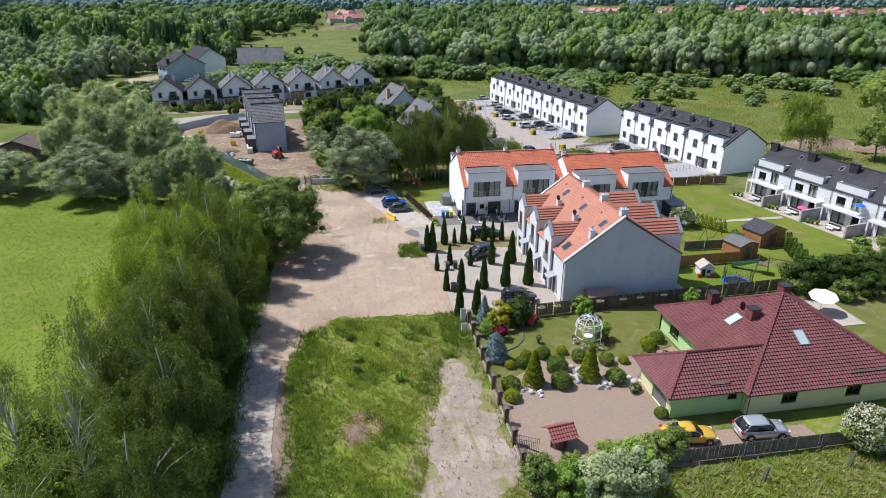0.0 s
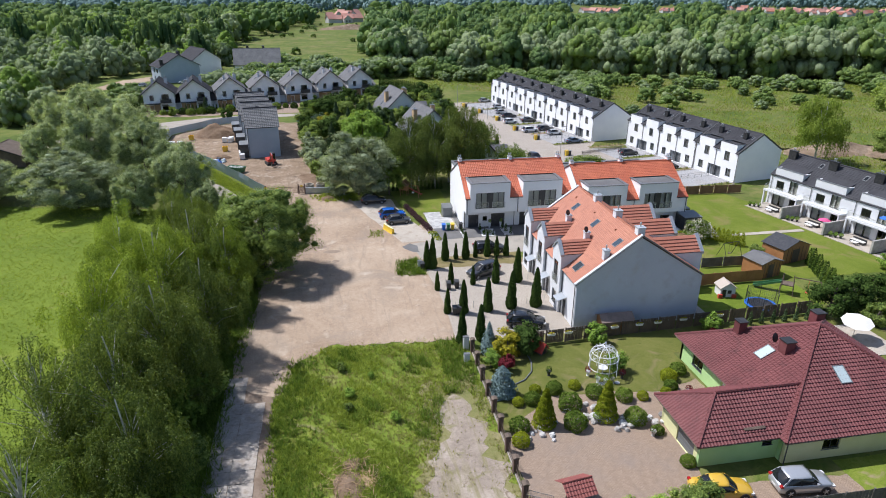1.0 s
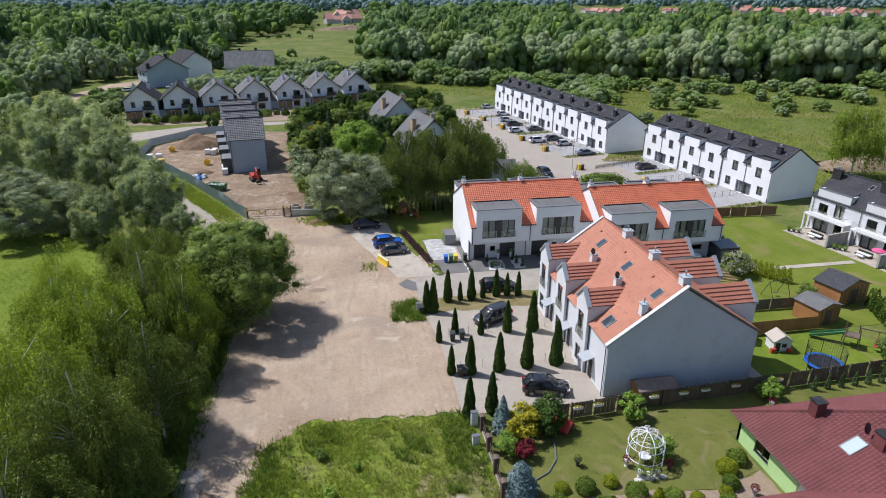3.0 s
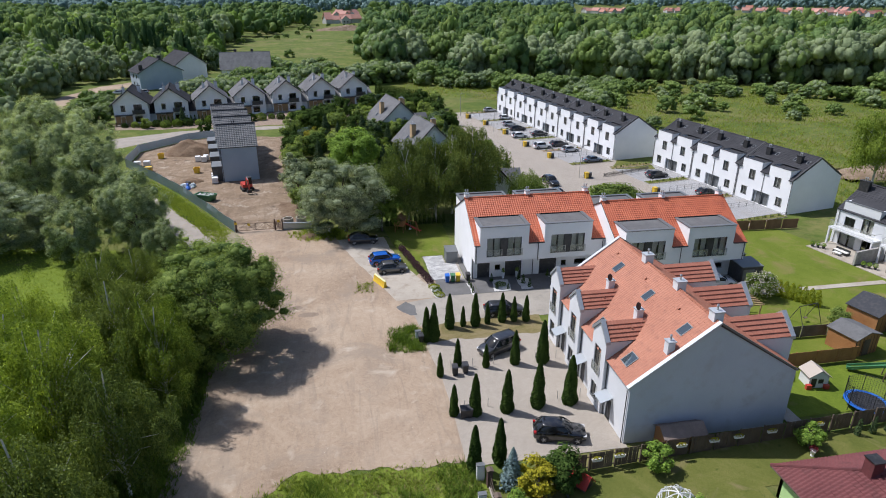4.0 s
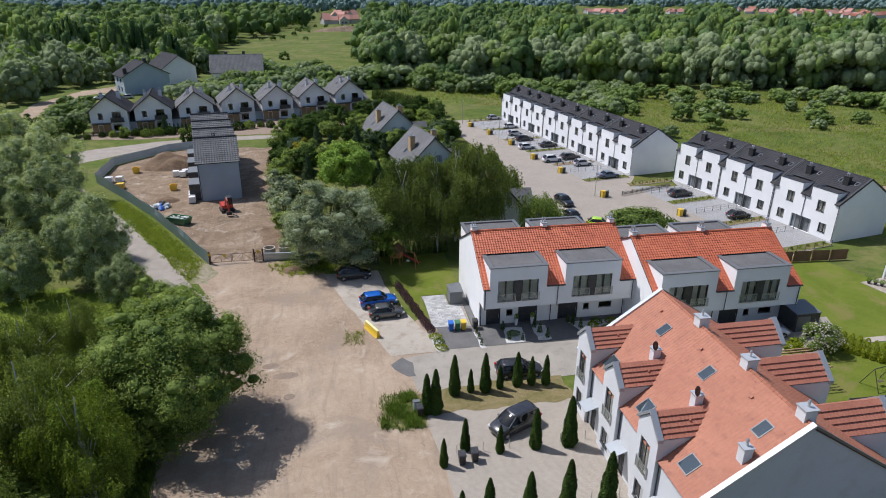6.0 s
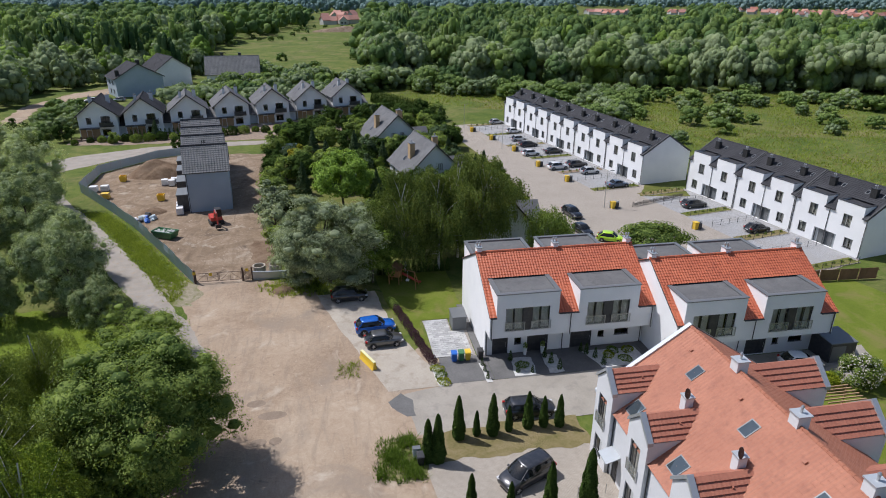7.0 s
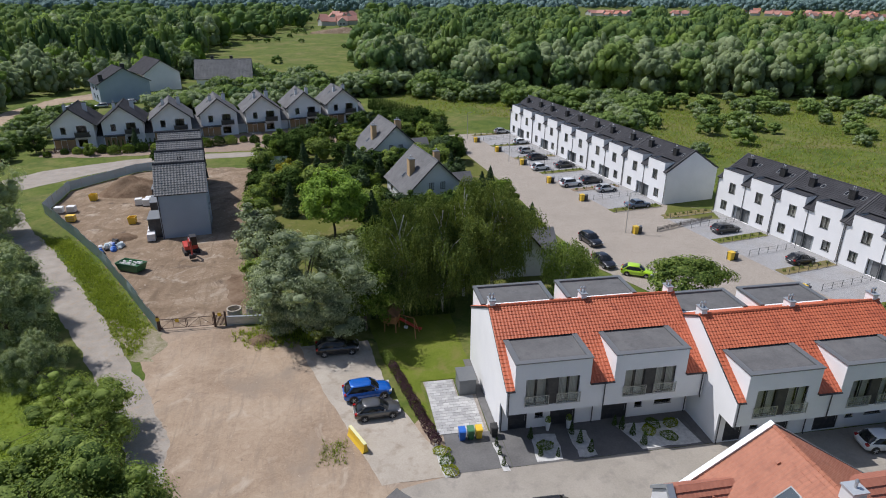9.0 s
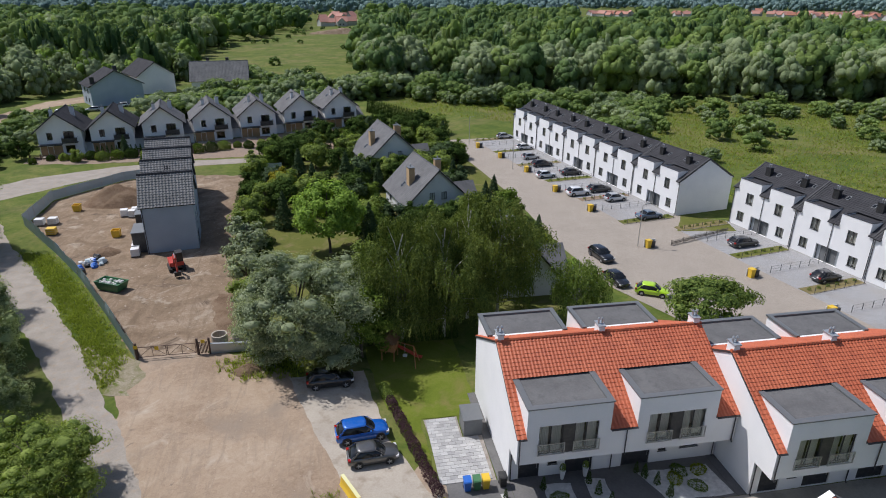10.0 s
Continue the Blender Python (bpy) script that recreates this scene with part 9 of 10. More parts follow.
part("cabin", Shape().box(-0.1, -0.1, 1.1, 1.4, 1.4, 1.9), ORANGEWOOD, pf)
part("roof", Shape().prism([(-0.3, 2.1), (0.65, 2.9), (1.6, 2.1)], "y", -0.25, 1.55), BROWNBOARD, pf)
part("slide", Shape().prism([(1.45, 1.2), (3.6, 0.2), (4.0, 0.2), (4.0, 0.27), (3.6, 0.3), (1.45, 1.3)], "y", 0.9, 1.35), REDP, pf, "red plastic slide")
for i in range(13):
    bush("thuja_hedge", "dark hedge plant between lawn and birches", 11.6 + i * 0.78, 121.9, hedge_col, THUJA, i * 48, 0.55, "lawn-end hedge", "hedge plant")
part("swing_beam", Shape().rod([(1.3, 0.6, 2.1), (3.4, 0.0, 2.1)], 0.06), ORANGEWOOD, pf)
part("leg", Shape().rod([(3.4, 0.0, 2.1), (3.8, -0.8, 0)], 0.06), ORANGEWOOD, pf)
part("leg", Shape().rod([(3.4, 0.0, 2.1), (3.8, 0.8, 0)], 0.06), ORANGEWOOD, pf)
part("swing_seat", Shape().rod([(2.4, 0.3, 2.1), (2.4, 0.3, 0.8)], 0.015).box(2.2, 0.15, 0.6, 2.6, 0.45, 0.8), WHITEP, pf)

# ---- building site ----
def sheet_fence(pts, h=2.0):
    f = thing("site_fence", "bent corrugated metal sheet fence round the building site", "fence")
    for (ax, ay), (bx, by) in zip(pts, pts[1:]):
        ln = math.hypot(bx - ax, by - ay)
        n = max(1, round(ln / 2.4))
        for i in range(n):
            p, q = Vector((ax, ay, 0)).lerp(Vector((bx, by, 0)), i / n), Vector((ax, ay, 0)).lerp(Vector((bx, by, 0)), (i + 1) / n)
            d = (q - p)
            nn = Vector((-d.y, d.x, 0)).normalized()
            rows = []
            for z, off in ((0.05, 0), (h * 0.5, 0.05 * math.sin(i * 2.1)), (h, 0.12 * math.sin(i * 1.3))):
                rows.append([tuple(p + d * (k / 24) + nn * (off + 0.03 * (1 if k % 2 else -1)) + Vector((0, 0, z))) for k in range(25)])
            part("sheet", Shape().rings(rows, closed=False, caps=False), TARP, f)
            part("post", Shape().tube(p, p + Vector((0, 0, h + 0.1)), 0.05, 0.05, 6), STEEL, f)
    return f


sheet_fence([(-12.5, 122.9), (-18.4, 133.4), (-25.5, 145.6), (-31.4, 154.4), (-40.9, 167.8), (-41.5, 181.3)])
sheet_fence([(-41.5, 181.3), (-32.7, 192.8), (-24, 196.6)], 1.8)
sheet_fence([(-9.5, 194.4), (-2.0, 195.4)], 1.8)
gt = thing("site_gate", "rusty steel double gate closing the building site", "gate", pose(-12.3, 122.9, 0.03))
for x0 in (0.15, 3.05):
    s = Shape().rod([(x0, 0, 0.25), (x0 + 2.75, 0, 0.25), (x0 + 2.75, 0, 1.4), (x0, 0, 1.4), (x0, 0, 0.25)], 0.04)
    s.rod([(x0, 0, 0.25), (x0 + 1.4, 0, 1.4), (x0 + 2.75, 0, 0.25)], 0.025).rod([(x0 + 1.4, 0, 0.25), (x0 + 1.4, 0, 1.4)], 0.025)
    part("gate_leaf", s, BROWNBRICK, gt)
for x0 in (0, 6.0, 7.2):
    part("gate_post", Shape().box(x0 - 0.1, -0.1, 0, x0 + 0.1, 0.1, 1.9), BROWNBRICK, gt)
s = Shape()
for k in range(8):
    s.box(6.1 + k * 0.14, -0.02, 0.1, 6.18 + k * 0.14, 0.02, 1.5)
part("picket_panel", s, BROWNBRICK, gt)
for x, y, z in ((0.0, -0.13, 1.3), (2.0, -0.06, 1.0), (6.6, -0.06, 1.35)):
    part("sign", Shape().box(x - 0.2, y - 0.01, z, x + 0.2, y, z + 0.4), YELLOW, gt, "small yellow notice board")
blk = solo("concrete_wall", Shape().prism([(0, 0), (5.6, 0), (5.6, 1.15), (3.5, 1.05), (0, 1.2)], "y", 0, 0.25), ZINC, "pale grey concrete panels leaning beside the gate", "wall panel", pose(-5.0, 122.8, 0.02))
for x, y in ((-4.3, 124.4), (-2.2, 124.6)):
    r = solo("concrete_ring", Shape().rings([[(r * math.cos(a * 0.393), r * math.sin(a * 0.393), z) for a in range(16)] for r, z in ((0.85, 0), (0.85, 1.1), (0.7, 1.1), (0.7, 0.05))]), CONCRETE, "precast concrete well ring standing on soil", "concrete ring", pose(x, y, 0.35), "well rings")
    solo("concrete_ring", Shape().rings([[(r * math.cos(a * 0.393), r * math.sin(a * 0.393), z) for a in range(16)] for r, z in ((0.85, 0), (0.85, 0.4), (0.7, 0.4), (0.7, 0.0))]), CONCRETE, "lower concrete ring half buried in soil", "concrete ring", pose(x, y, -0.06), "well rings")
solo("white_slab", Shape().box(0, 0, 0, 0.3, 1.9, 1.3), WHITEP, "white upright slab in the weeds", "slab", pose(2.1, 120.4, 0, 0, 0, 20))


def excavator(x, y, turn):
    e = thing("excavator", "small red excavator parked by the new house", "excavator", pose(x, y, 0.03, 0, 0, turn))
    for sy in (-0.85, 0.85):
        tr_ = part("track", Shape().prism([(-1.2, 0.15), (-1.0, 0), (1.0, 0), (1.2, 0.15), (1.2, 0.5), (1.0, 0.62), (-1.0, 0.62), (-1.2, 0.5)], "y", sy - 0.22, sy + 0.22), RUBBER, e)
        for k in range(4):
            part("roller", Shape().tube((-0.8 + k * 0.53, sy - 0.24, 0.3), (-0.8 + k * 0.53, sy + 0.24, 0.3), 0.18), DARK, tr_)
    part("chassis", Shape().box(-0.8, -0.7, 0.35, 0.8, 0.7, 0.75), DARK, e)
    part("house", Shape().prism([(-1.3, 0.75), (0.9, 0.75), (0.9, 1.3), (-0.2, 1.5), (-1.2, 1.45), (-1.35, 1.1)], "y", -0.9, 0.9), REDP, e)
    c = part("cab", Shape().prism([(-0.5, 1.4), (0.85, 1.25), (0.75, 2.5), (-0.4, 2.5)], "y", 0.05, 0.88), CARGLASS, e)
    part("cab_roof", Shape().box(-0.5, 0.0, 2.5, 0.85, 0.92, 2.58), DARK, c)
    part("boom", Shape().rod([(0.8, -0.3, 1.2), (2.0, -0.3, 2.9), (3.0, -0.3, 2.6)], 0.17, 6), REDP, e)
    part("stick", Shape().rod([(3.0, -0.3, 2.6), (3.3, -0.3, 0.9)], 0.13, 6), REDP, e)
    part("ram", Shape().rod([(1.0, -0.3, 1.3), (2.0, -0.3, 2.4)], 0.06, 6).rod([(2.0, -0.3, 3.1), (3.0, -0.3, 2.8)], 0.05, 6), STEEL, e)
    part("bucket", Shape().prism([(3.0, 0.9), (3.5, 0.9), (3.4, 0.3), (2.9, 0.2), (2.7, 0.5)], "y", -0.7, 0.1), DARK, e)


excavator(-13.2, 146.2, -70)
sk = thing("skip", "green steel skip full of rubble", "skip", pose(-19.9, 140.9, 0.03, 0, 0, -28))
part("shell", Shape().rings([[(-1.5, -0.8, 0.1), (1.5, -0.8, 0.1), (1.5, 0.8, 0.1), (-1.5, 0.8, 0.1)], [(-1.9, -0.95, 1.2), (1.9, -0.95, 1.2), (1.9, 0.95, 1.2), (-1.9, 0.95, 1.2)], [(-1.8, -0.85, 1.2), (1.8, -0.85, 1.2), (1.8, 0.85, 1.2), (-1.8, 0.85, 1.2)], [(-1.7, -0.8, 0.9), (1.7, -0.8, 0.9), (1.7, 0.8, 0.9), (-1.7, 0.8, 0.9)]]), GREENP, sk)
rub = Shape()
for i in range(26):
    rub.blob((rgs.uniform(-1.4, 1.4), rgs.uniform(-0.6, 0.6), 1.0 + rgs.uniform(-0.05, 0.12)), 0.25, 0.2, 0.12, i, 0.3, 4, 6)
tagged(part("rubble", rub, GRAVEL, sk), kind="stuff")
for x, y, c in ((-38.5, 167.6, WHITEP), (-36.6, 167.8, WHITEP), (-35.0, 162.8, YELLOW)):
    b = thing("liquid_tank", "caged plastic liquid tank on a pallet" , "tank", pose(x, y, 0.03), "liquid tanks")
    part("tank", Shape().box(-0.65, -0.55, 0.18, 0.65, 0.55, 1.15), c, b)
    part("pallet", Shape().box(-0.7, -0.6, 0, 0.7, 0.6, 0.16), WOOD, b)
    cg = Shape()
    for z in (0.4, 0.75, 1.1):
        cg.rod([(-0.68, -0.58, z), (0.68, -0.58, z), (0.68, 0.58, z), (-0.68, 0.58, z), (-0.68, -0.58, z)], 0.018, 4)
    part("cage", cg, STEEL, b)
for x, y in ((-35.2, 174.4), (-24.9, 160.4)):
    b = thing("yellow_container", "yellow open plastic tub on the soil", "container", pose(x, y, 0.03), "yellow tubs")
    part("tub", Shape().rings([[(-a, -a, z), (a, -a, z), (a, a, z), (-a, a, z)] for a, z in ((0.5, 0), (0.6, 1.15), (0.52, 1.15), (0.45, 0.2))]), YELLOW, b)
for k, (x, y) in enumerate([(-26.4, 170.2), (-25.0, 169.6), (-24.8, 171.0), (-19.9, 151.8), (-20.2, 153.4), (-20.5, 155.0)]):
    b = thing("block_pallet", "pallet of white wrapped building blocks", "pallet", pose(x, y, 0.03, 0, 0, 8), "pallets of blocks")
    part("pallet", Shape().box(-0.6, -0.6, 0, 0.6, 0.6, 0.15), WOOD, b)
    for z in range(3):
        part("block_layer", Shape().box(-0.56, -0.56, 0.15 + z * 0.36, 0.56, 0.56, 0.49 + z * 0.36), WHITEP, b)


def heap(name, label, x, y, rx, ry, h, mat, seed):
    rg = np.random.default_rng(seed)
    n = 26
    u = np.linspace(-1, 1, n)
    X, Y = np.meshgrid(u, u)
    d = np.sqrt(X ** 2 + Y ** 2)
    Z = np.clip(1 - d, 0, 1) ** 0.8 * (1 + 0.25 * np.sin(4 * X + seed) * np.cos(5 * Y)) + rg.normal(size=d.shape) * 0.03 * (d < 0.95)
    v = np.stack([X.ravel() * rx, Y.ravel() * ry, np.maximum(Z.ravel(), -0.02) * h - 0.02], 1)
    f = np.array([(j * n + i, j * n + i + 1, (j + 1) * n + i + 1, (j + 1) * n + i) for j in range(n - 1) for i in range(n - 1)])
    return solo(name, quads_mesh(name, v, f, True), mat, label, "heap", pose(x, y, 0.02))


heap("soil_mound", "heap of dark dug earth on the site", -29.2, 178.6, 6.4, 4.0, 3.2, PILE, 3)
heap("soil_mound", "small mound of brown soil", -24.6, 153.6, 2.2, 1.7, 0.9, PILE, 4)
ground_patch("soil_bed", [(-6.6, 137.4), (-2.6, 136), (-1.8, 131), (-2.8, 126.6), (-5.0, 127), (-6.0, 131)], 0.06, PILE, "bare brown soil beside the garden shrubs", "soil", 0.3, 39)
heap("soil_mound", "dark heap of gravel in the weeds", -0.9, 118.9, 1.5, 1.2, 0.7, PILE, 5)
heap("soil_mound", "long earth bank beyond the far field", 20, 648, 26, 8, 5, SITE, 6)
heap("soil_mound", "bare earth mound on waste ground", 120, 136, 14, 5, 2.2, SITE, 7)
heap("soil_mound", "bare earth mound near the birch", 134, 132, 10, 6, 2.6, SITE, 8)
heap("deadwood", "pile of dry cut branches in the meadow", 0.4, 45.2, 1.3, 1.9, 0.3, PILE, 9)
heap("deadwood", "smaller pile of dead twigs in the meadow", 0.9, 47.4, 1.1, 0.9, 0.25, PILE, 11)
heap("chipping_patch", "patch of dry chippings in the grass", 2.0, 46.0, 0.9, 1.4, 0.2, OAKPANEL, 10)
twigs = Shape()
for i in range(150):
    x, y, a = rgs.gauss(0.9, 1.1), rgs.gauss(45.9, 1.2), rgs.uniform(0, 6.28)
    ln = rgs.uniform(0.3, 1.0)
    twigs.tube((x, y, rgs.uniform(0.05, 0.35)), (x + ln * math.cos(a), y + ln * math.sin(a), rgs.uniform(0.05, 0.4)), 0.022, 0.01, 4)
solo("twigs", twigs, BRICKY, "loose dry twigs over the cut branches", "twigs", kind="stuff")
for i in range(16):
    solo("rubbish_bag", rocks[i % 4], (WHITEP, TARP, BLACKP, BLUEP)[i % 4], "discarded sheeting and bags in a junk pile", "rubbish", pose(-25.4 + rgs.gauss(0, 0.7), 149.4 + rgs.gauss(0, 1.4), 0.03, 0, 0, rgs.uniform(0, 360)) @ Matrix.Scale(rgs.uniform(1.2, 2.4), 4), "junk pile")

# ---- street ----
for k, (x, y) in enumerate([(43.7, 209.6), (46.5, 199.0), (48.9, 186.4), (50.2, 172.0), (52.4, 160.0), (54.5, 142.8), (63.3, 130.8), (65.9, 119.4)]):
    b = thing("bin_cabinet", "yellow and dark bin cabinet at the driveway's mouth", "bin store", pose(x, y, 0.05, 0, 0, -80), "bin cabinets")
    part("yellow_bin", Shape().rings([[(-a, -a, z), (a, -a, z), (a, a, z), (-a, a, z)] for a, z in ((0.3, 0), (0.36, 1.15))]), YELLOW, b)
    part("lid", Shape().box(-0.4, -0.4, 1.15, 0.4, 0.4, 1.25), YELLOW, b)
    part("grey_bin", Shape().box(-0.3, 0.45, 0, 0.35, 1.0, 1.05), DARK, b)
    part("screen", Shape().box(-0.45, -0.45, 0, -0.38, 1.5, 1.1), PALEGREY, b)
for x, y, hh in ((53.2, 143.5, 6.6), (46.7, 189.1, 6.6), (42.5, 214, 6.6)):
    l = thing("street_lamp", "slim grey street lamp beside the street", "street lamp", pose(x, y, 0.05), "street lamps")
    part("pole", Shape().tube((0, 0, 0), (0, 0, hh), 0.08, 0.045, 8), STEEL, l)
    part("arm", Shape().rod([(0, 0, hh), (0.7, 0, hh + 0.12)], 0.03), STEEL, l)
    part("lamp_head", Shape().box(0.5, -0.12, hh + 0.08, 1.15, 0.12, hh + 0.16), FLASH, l)
def along_row(o, d, s, out):
    """A place along a row of houses, out metres before its front."""
    n = Vector((d.y, -d.x, 0))
    n = n if n.x < 0 else -n
    return Vector(o) + d * s + n * out


for o, d, n, S in (((55.3, 219, 0), d1, 5, 64.3 / 5), ((73.4, 151.4, 0), d2, 3, 36.3 / 3)):
    for i in range(n + 1):
        for q, wide in ((0.0, 1.8), (0.5, 0.0)):
            if i == n and q:
                continue
            a = along_row(o, d, S * (i + q), 0.8)
            reach = 10.6 if n == 3 else 11.0
            b = along_row(o, d, S * (i + q), reach)
            ang = math.degrees(math.atan2(b.y - a.y, b.x - a.x))
            ln = (b - a).length
            if wide:
                s = solo("planting_bed", Shape().box(0, -wide / 2, 0.02, ln, wide / 2, 0.1), (LAWN if i % 2 else DRYBED) if i != 4 else SITE, "narrow planted strip between driveways", "planting bed", pose(a.x, a.y, 0, 0, 0, ang), "driveway strips")
                solo("kerb", Shape().box(0, wide / 2 + 0.003, 0, ln, wide / 2 + 0.1, 0.13), CONCRETE, "thin concrete kerb beside a planted strip", "kerb", pose(a.x, a.y, 0, 0, 0, ang), "strip kerbs")
                for k in range(6):
                    bush("strip_plant", "low shrub planted in the strip", a.x + (b.x - a.x) * (k + 0.5) / 6, a.y + (b.y - a.y) * (k + 0.5) / 6, hrow[k % 2], (BOX, BROAD)[k % 2], k * 66, 0.45, "strip plants", "shrub", 0.08)
            f = thing("wire_fence", "low wire fence with steel posts between driveways", "fence", pose(a.x, a.y, 0.05, 0, 0, ang), "driveway fences")
            for k in range(6):
                part("post", once("dpost", lambda: Shape().rod([(0, 0, 0), (0, 0, 1.0)], 0.035).mesh("post")), DARK, f, m=pose(0.5 + (ln - 1.0) * k / 5, wide / 2 + 0.15, 0))
            part("wire", once(("wire", round(ln, 1)), lambda: Shape().rod([(0.5, 0, 0.95), (ln - 0.5, 0, 0.95)], 0.014, 4).rod([(0.5, 0, 0.55), (ln - 0.5, 0, 0.55)], 0.012, 4).rod([(0.5, 0, 0.15), (ln - 0.5, 0, 0.15)], 0.012, 4).mesh("wire")), DARK, f, m=pose(0, wide / 2 + 0.15, 0))
    # paved driveways before the doors
    e0, e1, e2, e3 = along_row(o, d, 0, 0.05), along_row(o, d, S * n, 0.05), along_row(o, d, S * n, 10.8), along_row(o, d, 0, 10.8)
    ground_patch("driveways", [(p.x, p.y) for p in (e0, e1, e2, e3)], 0.062, GREYPAVE, "grey block-paved driveways before white terrace", "driveway", 0.0, 60 + n)
ground_patch("grass_plot", [(66.8, 155.2), (73.0, 151.8), (72.0, 147.0), (62.5, 148.5)], 0.07, LAWN, "small grass plot between the terraces", "lawn", 0.05, 66)
board_fence("board_fence", "low brown garden fence across the grass plot", [(58.4, 143.0), (70.4, 147.0)], 0.9, GREYWOOD, 2.4, 0.06, 0.1, 0.14)
for x, y, s in ((38.8, 141, 0.5), (39.6, 144, 0.55), (40.0, 148.5, 0.5), (39.2, 137.5, 0.45), (40.2, 152, 0.5)):
    bush("garden_bush", "round flowering bush by the street garden", x, y, balls[int(y) % 3], (CRIMSON, LIME, BOX)[int(y) % 3], 0, s * 1.6, "street garden bushes")
ground_patch("front_gardens", [(-58, 209.6), (-46, 207.4), (-34, 208.2), (-20, 208.6), (-6, 209.6), (10, 213), (22, 218), (18, 238), (6, 238), (-16, 229), (-36, 221), (-58, 215.6)], 0.03, YARD, "reddish block-paved front gardens of white houses", "paving", 0.2, 67)
for i in range(26):
    u = i / 25
    x, y = -56 + 70 * u, 210.4 + 20 * u * u + rgt.uniform(-0.8, 1.6)
    bush("front_shrub", "clipped dark shrub in a paved front garden", x, y, balls[i % 3], (BOX, THUJA, BROAD)[i % 3], i * 77, rgt.uniform(0.9, 1.7), "front garden shrubs", "shrub")
board_fence("picket_fence", "dark garden fence before the white houses", [(-58, 213.5), (-46, 211.5), (-34, 213.5)], 1.2, WOOD, 2.4, 0.08, 0.25, 0.1)
for i in range(14):
    bush("front_hedge", "clipped green hedge plant before white houses", -44 + i * 1.0, 214.4 + 0.1 * i, hedge_col, THUJA, i * 55, 0.7, "front hedge", "hedge plant")
# garden hedge along the building site
for i in range(22):
    bush("thuja_hedge", "tall dark hedge thuja along the garden edge", -5.4 - 0.02 * i, 166 + i * 1.25, hedge_col, THUJA, i * 48, 1.05, "site-side hedge", "hedge plant")
for i in range(24):
    bush("thuja_hedge", "tall dark hedge thuja along the lane", -4 + i * 1.5, 208 + i * 0.35, hedge_col, THUJA, i * 48, 1.0, "lane hedge", "hedge plant")

# ---- grass ----
def grass(name, label, seed, n, area, mat, h0, h1, keep=None, blades=4, wide=0.05, soft=0.5):
    rg = np.random.default_rng(seed)
    xs, ys = [p[0] for p in area], [p[1] for p in area]
    pts = []
    while len(pts) < n:
        x, y = rg.uniform(min(xs), max(xs)), rg.uniform(min(ys), max(ys))
        if inside(area, x + rg.normal() * soft, y + rg.normal() * soft) and (keep is None or keep(x, y, rg)):
            pts.append((x, y))
    c = np.repeat(np.array(pts), blades, axis=0)
    k = len(c)
    a = rg.uniform(0, 2 * np.pi, k)
    h = np.repeat(rg.uniform(h0, h1, n), blades) * rg.uniform(0.6, 1.15, k)
    lean = rg.uniform(0.35, 1.1, k) * h
    base = np.stack([c[:, 0] + rg.normal(size=k) * 0.09, c[:, 1] + rg.normal(size=k) * 0.09, np.zeros(k)], 1)
    side = np.stack([-np.sin(a), np.cos(a), np.zeros(k)], 1) * wide
    tip = base + np.stack([np.cos(a) * lean, np.sin(a) * lean, h], 1)
    v = np.stack([base - side, base + side, tip], 1).reshape(-1, 3)
    return solo(name, quads_mesh(name, v, np.arange(3 * k).reshape(-1, 3)), mat, label, "grass", kind="stuff")


VERGE_AREA = [(-5.2, 22), (-5.5, 46), (-6.4, 56), (-4.7, 63), (-0.7, 66.3), (5.2, 65.4), (13.7, 65.0), (13.4, 22)]
TRACK_AREA = [(3.6, 20), (4.6, 36), (7.2, 45), (8.8, 51), (9.8, 55.6), (12.4, 55.6), (12.7, 51.5), (13.0, 44), (13.1, 38), (10.6, 35), (9.2, 20)]
off_track = lambda x, y, rg: not inside(TRACK_AREA, x, y)
clump = lambda x, y: math.sin(x * 0.9 + 1.3 * math.sin(y * 0.5)) + math.sin(y * 0.7 + 1.1 * math.sin(x * 0.6)) + 0.7 * math.sin(x * 2.3 + y * 1.9)
grass("long_grass", "long uneven green grass on the verge", 1, 17000, VERGE_AREA, BLADES, 0.12, 0.4, lambda x, y, rg: off_track(x, y, rg) and clump(x, y) > -1.2 + 1.8 * rg.uniform() and (x < 6 or rg.uniform() < 0.5), 4, 0.035)
grass("tall_grass", "tall lush grass along the lane side of the verge", 12, 3000, VERGE_AREA, LUSHBLADES, 0.3, 0.7, lambda x, y, rg: off_track(x, y, rg) and (clump(x + 7, y + 3) > 1.3 or x < -3.6 + 1.4 * rg.normal() or (x > 10.5 and y > 57 + 1.5 * rg.normal())), 5, 0.04)
grass("tree_grass", "lush dark grass below the trees beside the lane", 22, 5200, [(-15.5, 40), (-9.6, 40), (-10.4, 52), (-10.7, 62), (-10.2, 70), (-9.6, 80), (-9.6, 90), (-14, 92)], LUSHBLADES, 0.25, 0.75, None, 5, 0.04)
grass("dry_grass", "dry straw-coloured grass on the verge", 2, 5000, VERGE_AREA, DRYBLADES, 0.1, 0.32, lambda x, y, rg: (off_track(x, y, rg) or rg.uniform() < 0.12) and (x > 4.5 or clump(x, y) < -0.6 or rg.uniform() < 0.12), 4, 0.035)
rgw = random.Random(77)
for i in range(5):
    x, y = rgw.uniform(0, 6), rgw.uniform(48, 62)
    tree("weed_plant", "leafy green weed growing on the verge", x, y, shrub[i % 3], BROAD if i % 2 else BRIGHT, BARK, rgw.uniform(0, 360), rgw.uniform(0.1, 0.22), "verge weeds", "plant")
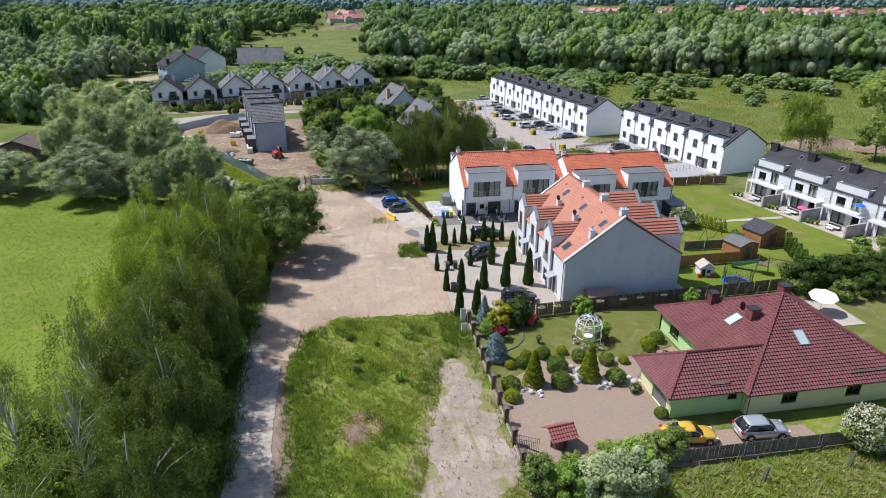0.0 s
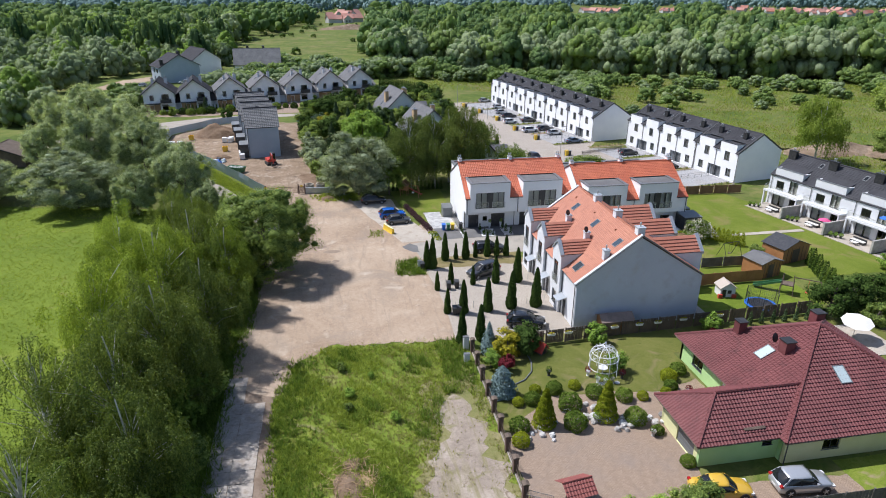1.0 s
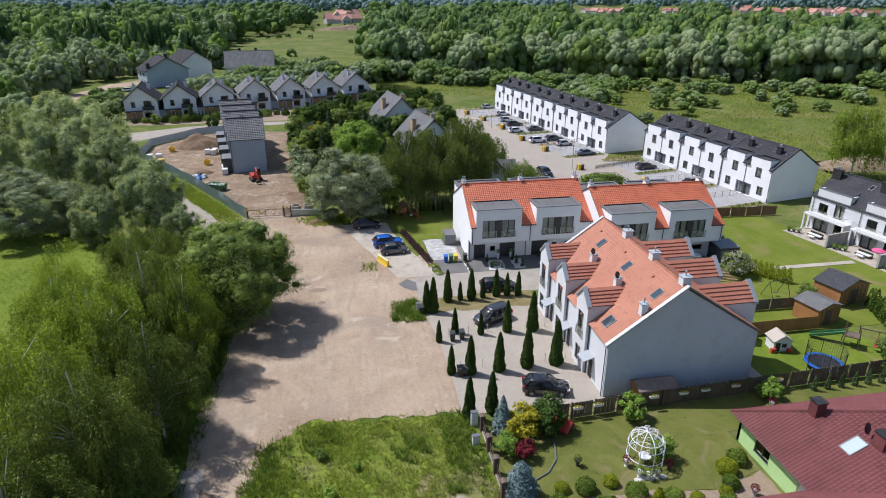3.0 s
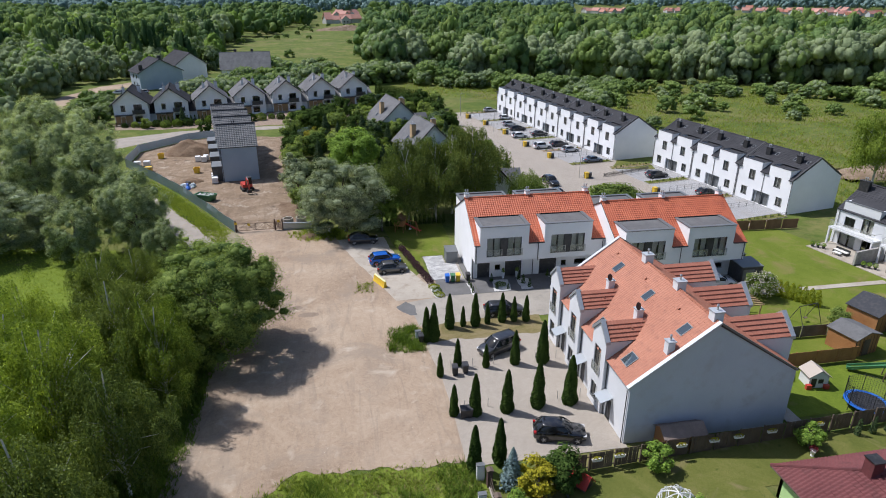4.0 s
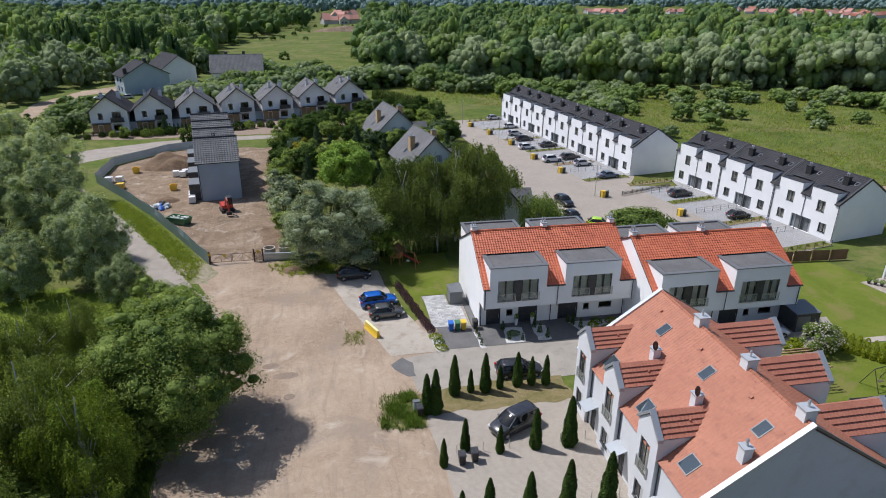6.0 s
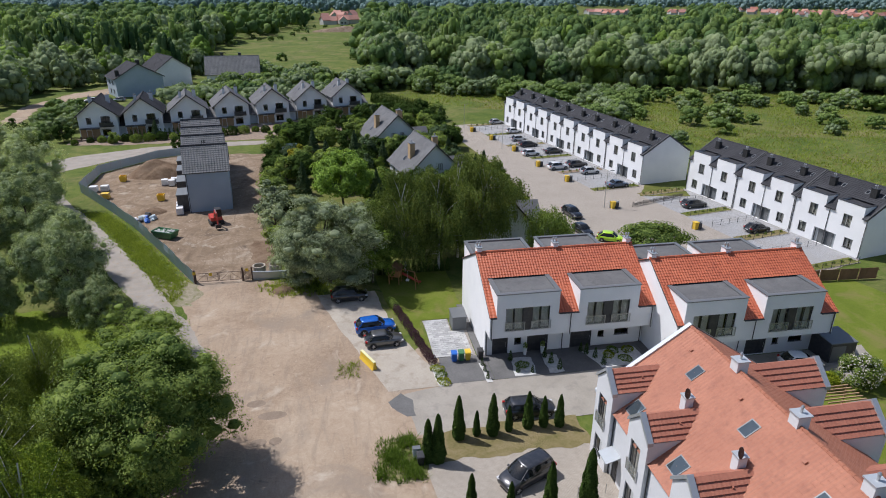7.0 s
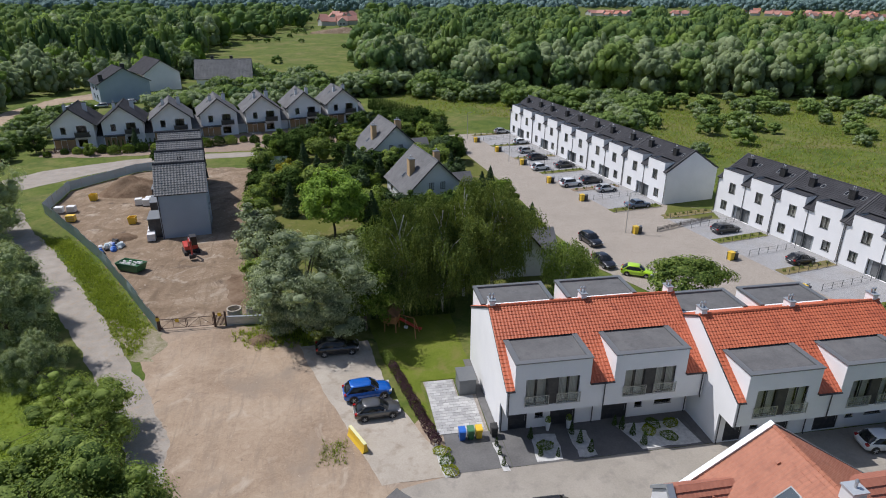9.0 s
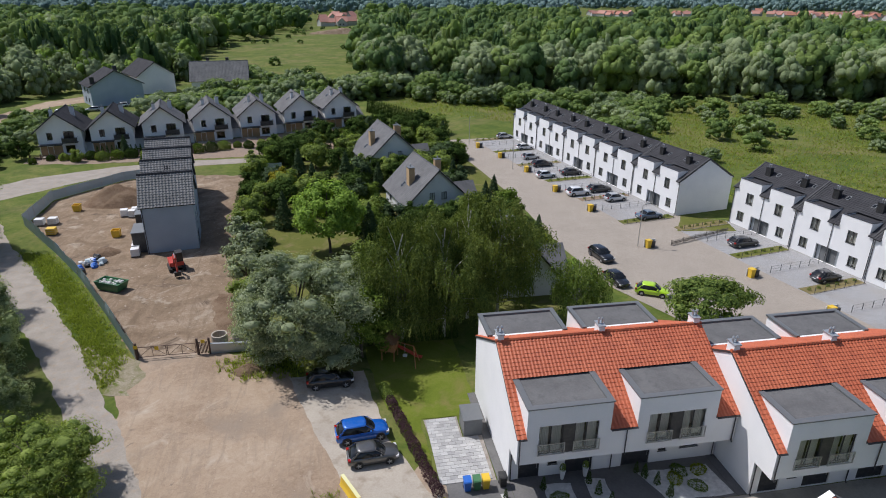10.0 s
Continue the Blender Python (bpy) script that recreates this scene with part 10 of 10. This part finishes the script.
grass("meadow_tufts", "tufts of lush meadow grass", 3, 30000, [(-75, 30), (-10.6, 30), (-11.3, 60), (-11.3, 86), (-15, 104), (-24, 116), (-44, 122), (-75, 126)], BLADES, 0.08, 0.26, None, 4, 0.035)
grass("weeds", "tall weeds at the edge of the lot", 4, 900, [(8.2, 83.4), (12.0, 82.8), (12.3, 86.4), (11.4, 88.4), (9.3, 88)], LUSHBLADES, 0.2, 0.7, lambda x, y, rg: rg.uniform() < 0.3 + 0.7 * (math.sin(x * 2.1) * math.sin(y * 1.7) > 0), 4, 0.04)
grass("weeds", "weeds by the site gate", 5, 520, [(-1.5, 117.2), (4.2, 116.8), (5.4, 121.5), (-1, 122.2), (-4.4, 120.8)], BLADES, 0.2, 0.7)
grass("path_grass", "grass strip between path and site fence", 6, 4200, [(-13.6, 117.6), (-13.4, 122.6), (-19, 132.6), (-26, 144.6), (-32.2, 153.6), (-37, 156), (-31.4, 148.6), (-25, 137.6), (-19.8, 128.6)], BLADES, 0.12, 0.4)
grass("dry_yard_grass", "dry straw grass beyond the yard fence", 17, 4200, [(13.5, 20), (60, 20), (60, 36), (22, 36.2), (13.6, 35)], DRYBLADES, 0.15, 0.45, lambda x, y, rg: clump(x * 0.6, y * 0.6) > -0.4)
grass("yard_grass", "long grass beyond the yard fence", 7, 5600, [(13.5, 20), (60, 20), (60, 36), (22, 36.2), (13.6, 35)], BLADES, 0.2, 0.6)
grass("rough_meadow", "rough meadow grass beyond the terrace", 8, 9000, [(60, 240), (84, 150), (92, 112), (150, 120), (220, 200), (220, 245), (60, 290), (24, 290), (30, 262)], DRYBLADES, 0.25, 0.8, lambda x, y, rg: math.sin(x * 0.13 + 1.5 * math.sin(y * 0.07)) + math.sin(y * 0.17 + math.sin(x * 0.31)) > -2.6 + 3.4 * rg.uniform(), 3, 0.06)
grass("rough_meadow", "green meadow grass beyond the terrace", 9, 24000, [(60, 240), (84, 150), (92, 112), (150, 120), (220, 200), (220, 245), (60, 290), (24, 290), (30, 262)], BLADES, 0.25, 0.8, lambda x, y, rg: math.sin(x * 0.13 + 1.5 * math.sin(y * 0.07)) + math.sin(y * 0.17 + math.sin(x * 0.31)) > -2.6 + 3.4 * rg.uniform(), 3, 0.06)

grass("weeds", "weeds growing round the yellow barrier", 15, 140, [(5.4, 98.2), (7.4, 97.8), (7.8, 100.6), (6.0, 101.2)], BLADES, 0.1, 0.4, None, 4, 0.035)

# ---- loose slabs and paving pieces, last ----
road = bpy.data.objects["road"]
rgp = random.Random(21)
slab_me = [Shape().box(-0.975, -0.735, 0, 0.975, 0.735, 0.075).mesh("road_slab") for i in range(1)]
for me in slab_me:
    me.materials.append(SLAB)
for i in range(27):
    for k in range(2):
        y = 22.0 + i * 1.5
        if y > 61.5:
            continue
        x = -9.0 + k * 1.98 - (1.0 if y > 45 else (y - 36) / 9 if y > 36 else 0)
        if k == 1 and y > 57:
            continue
        ob = new("road_slab", slab_me[0])
        ob.parent = road
        ob.matrix_basis = pose(x + rgp.uniform(-0.05, 0.05), y, 0.0 + rgp.uniform(-0.012, 0.012), rgp.uniform(-0.5, 0.5), rgp.uniform(-0.5, 0.5), rgp.uniform(-1.5, 1.5))
terr = ground_patch("side_terrace", [(15.4, 108.2), (15.9, 100.2), (20.0, 99.9), (20.1, 105.4), (18.4, 105.4), (18.4, 108.2)], 0.055, SLAB, "pale slab terrace beside white house", "terrace", 0.0, 30)
pv = Shape().box(-0.29, -0.19, 0, 0.29, 0.19, 0.05).mesh("paving_slab")
pv.materials.append(PAVER)
hv = Shape().box(-0.14, -0.19, 0, 0.14, 0.19, 0.05).mesh("paving_slab")
hv.materials.append(PAVER)
for j in range(20):
    y = 100.3 + j * 0.4
    right = 18.4 if y > 105.2 else 20.0
    x0 = 15.55
    k = 0
    while x0 + 0.28 <= right:
        half = (j % 2 and k == 0) or x0 + 0.6 > right
        w = 0.3 if half else 0.6
        ob = new("paving_slab", hv if half else pv)
        ob.parent = terr
        ob.matrix_basis = pose(x0 + w / 2, y, 0.05 + rgp.uniform(-0.006, 0.006))
        x0 += w
        k += 1
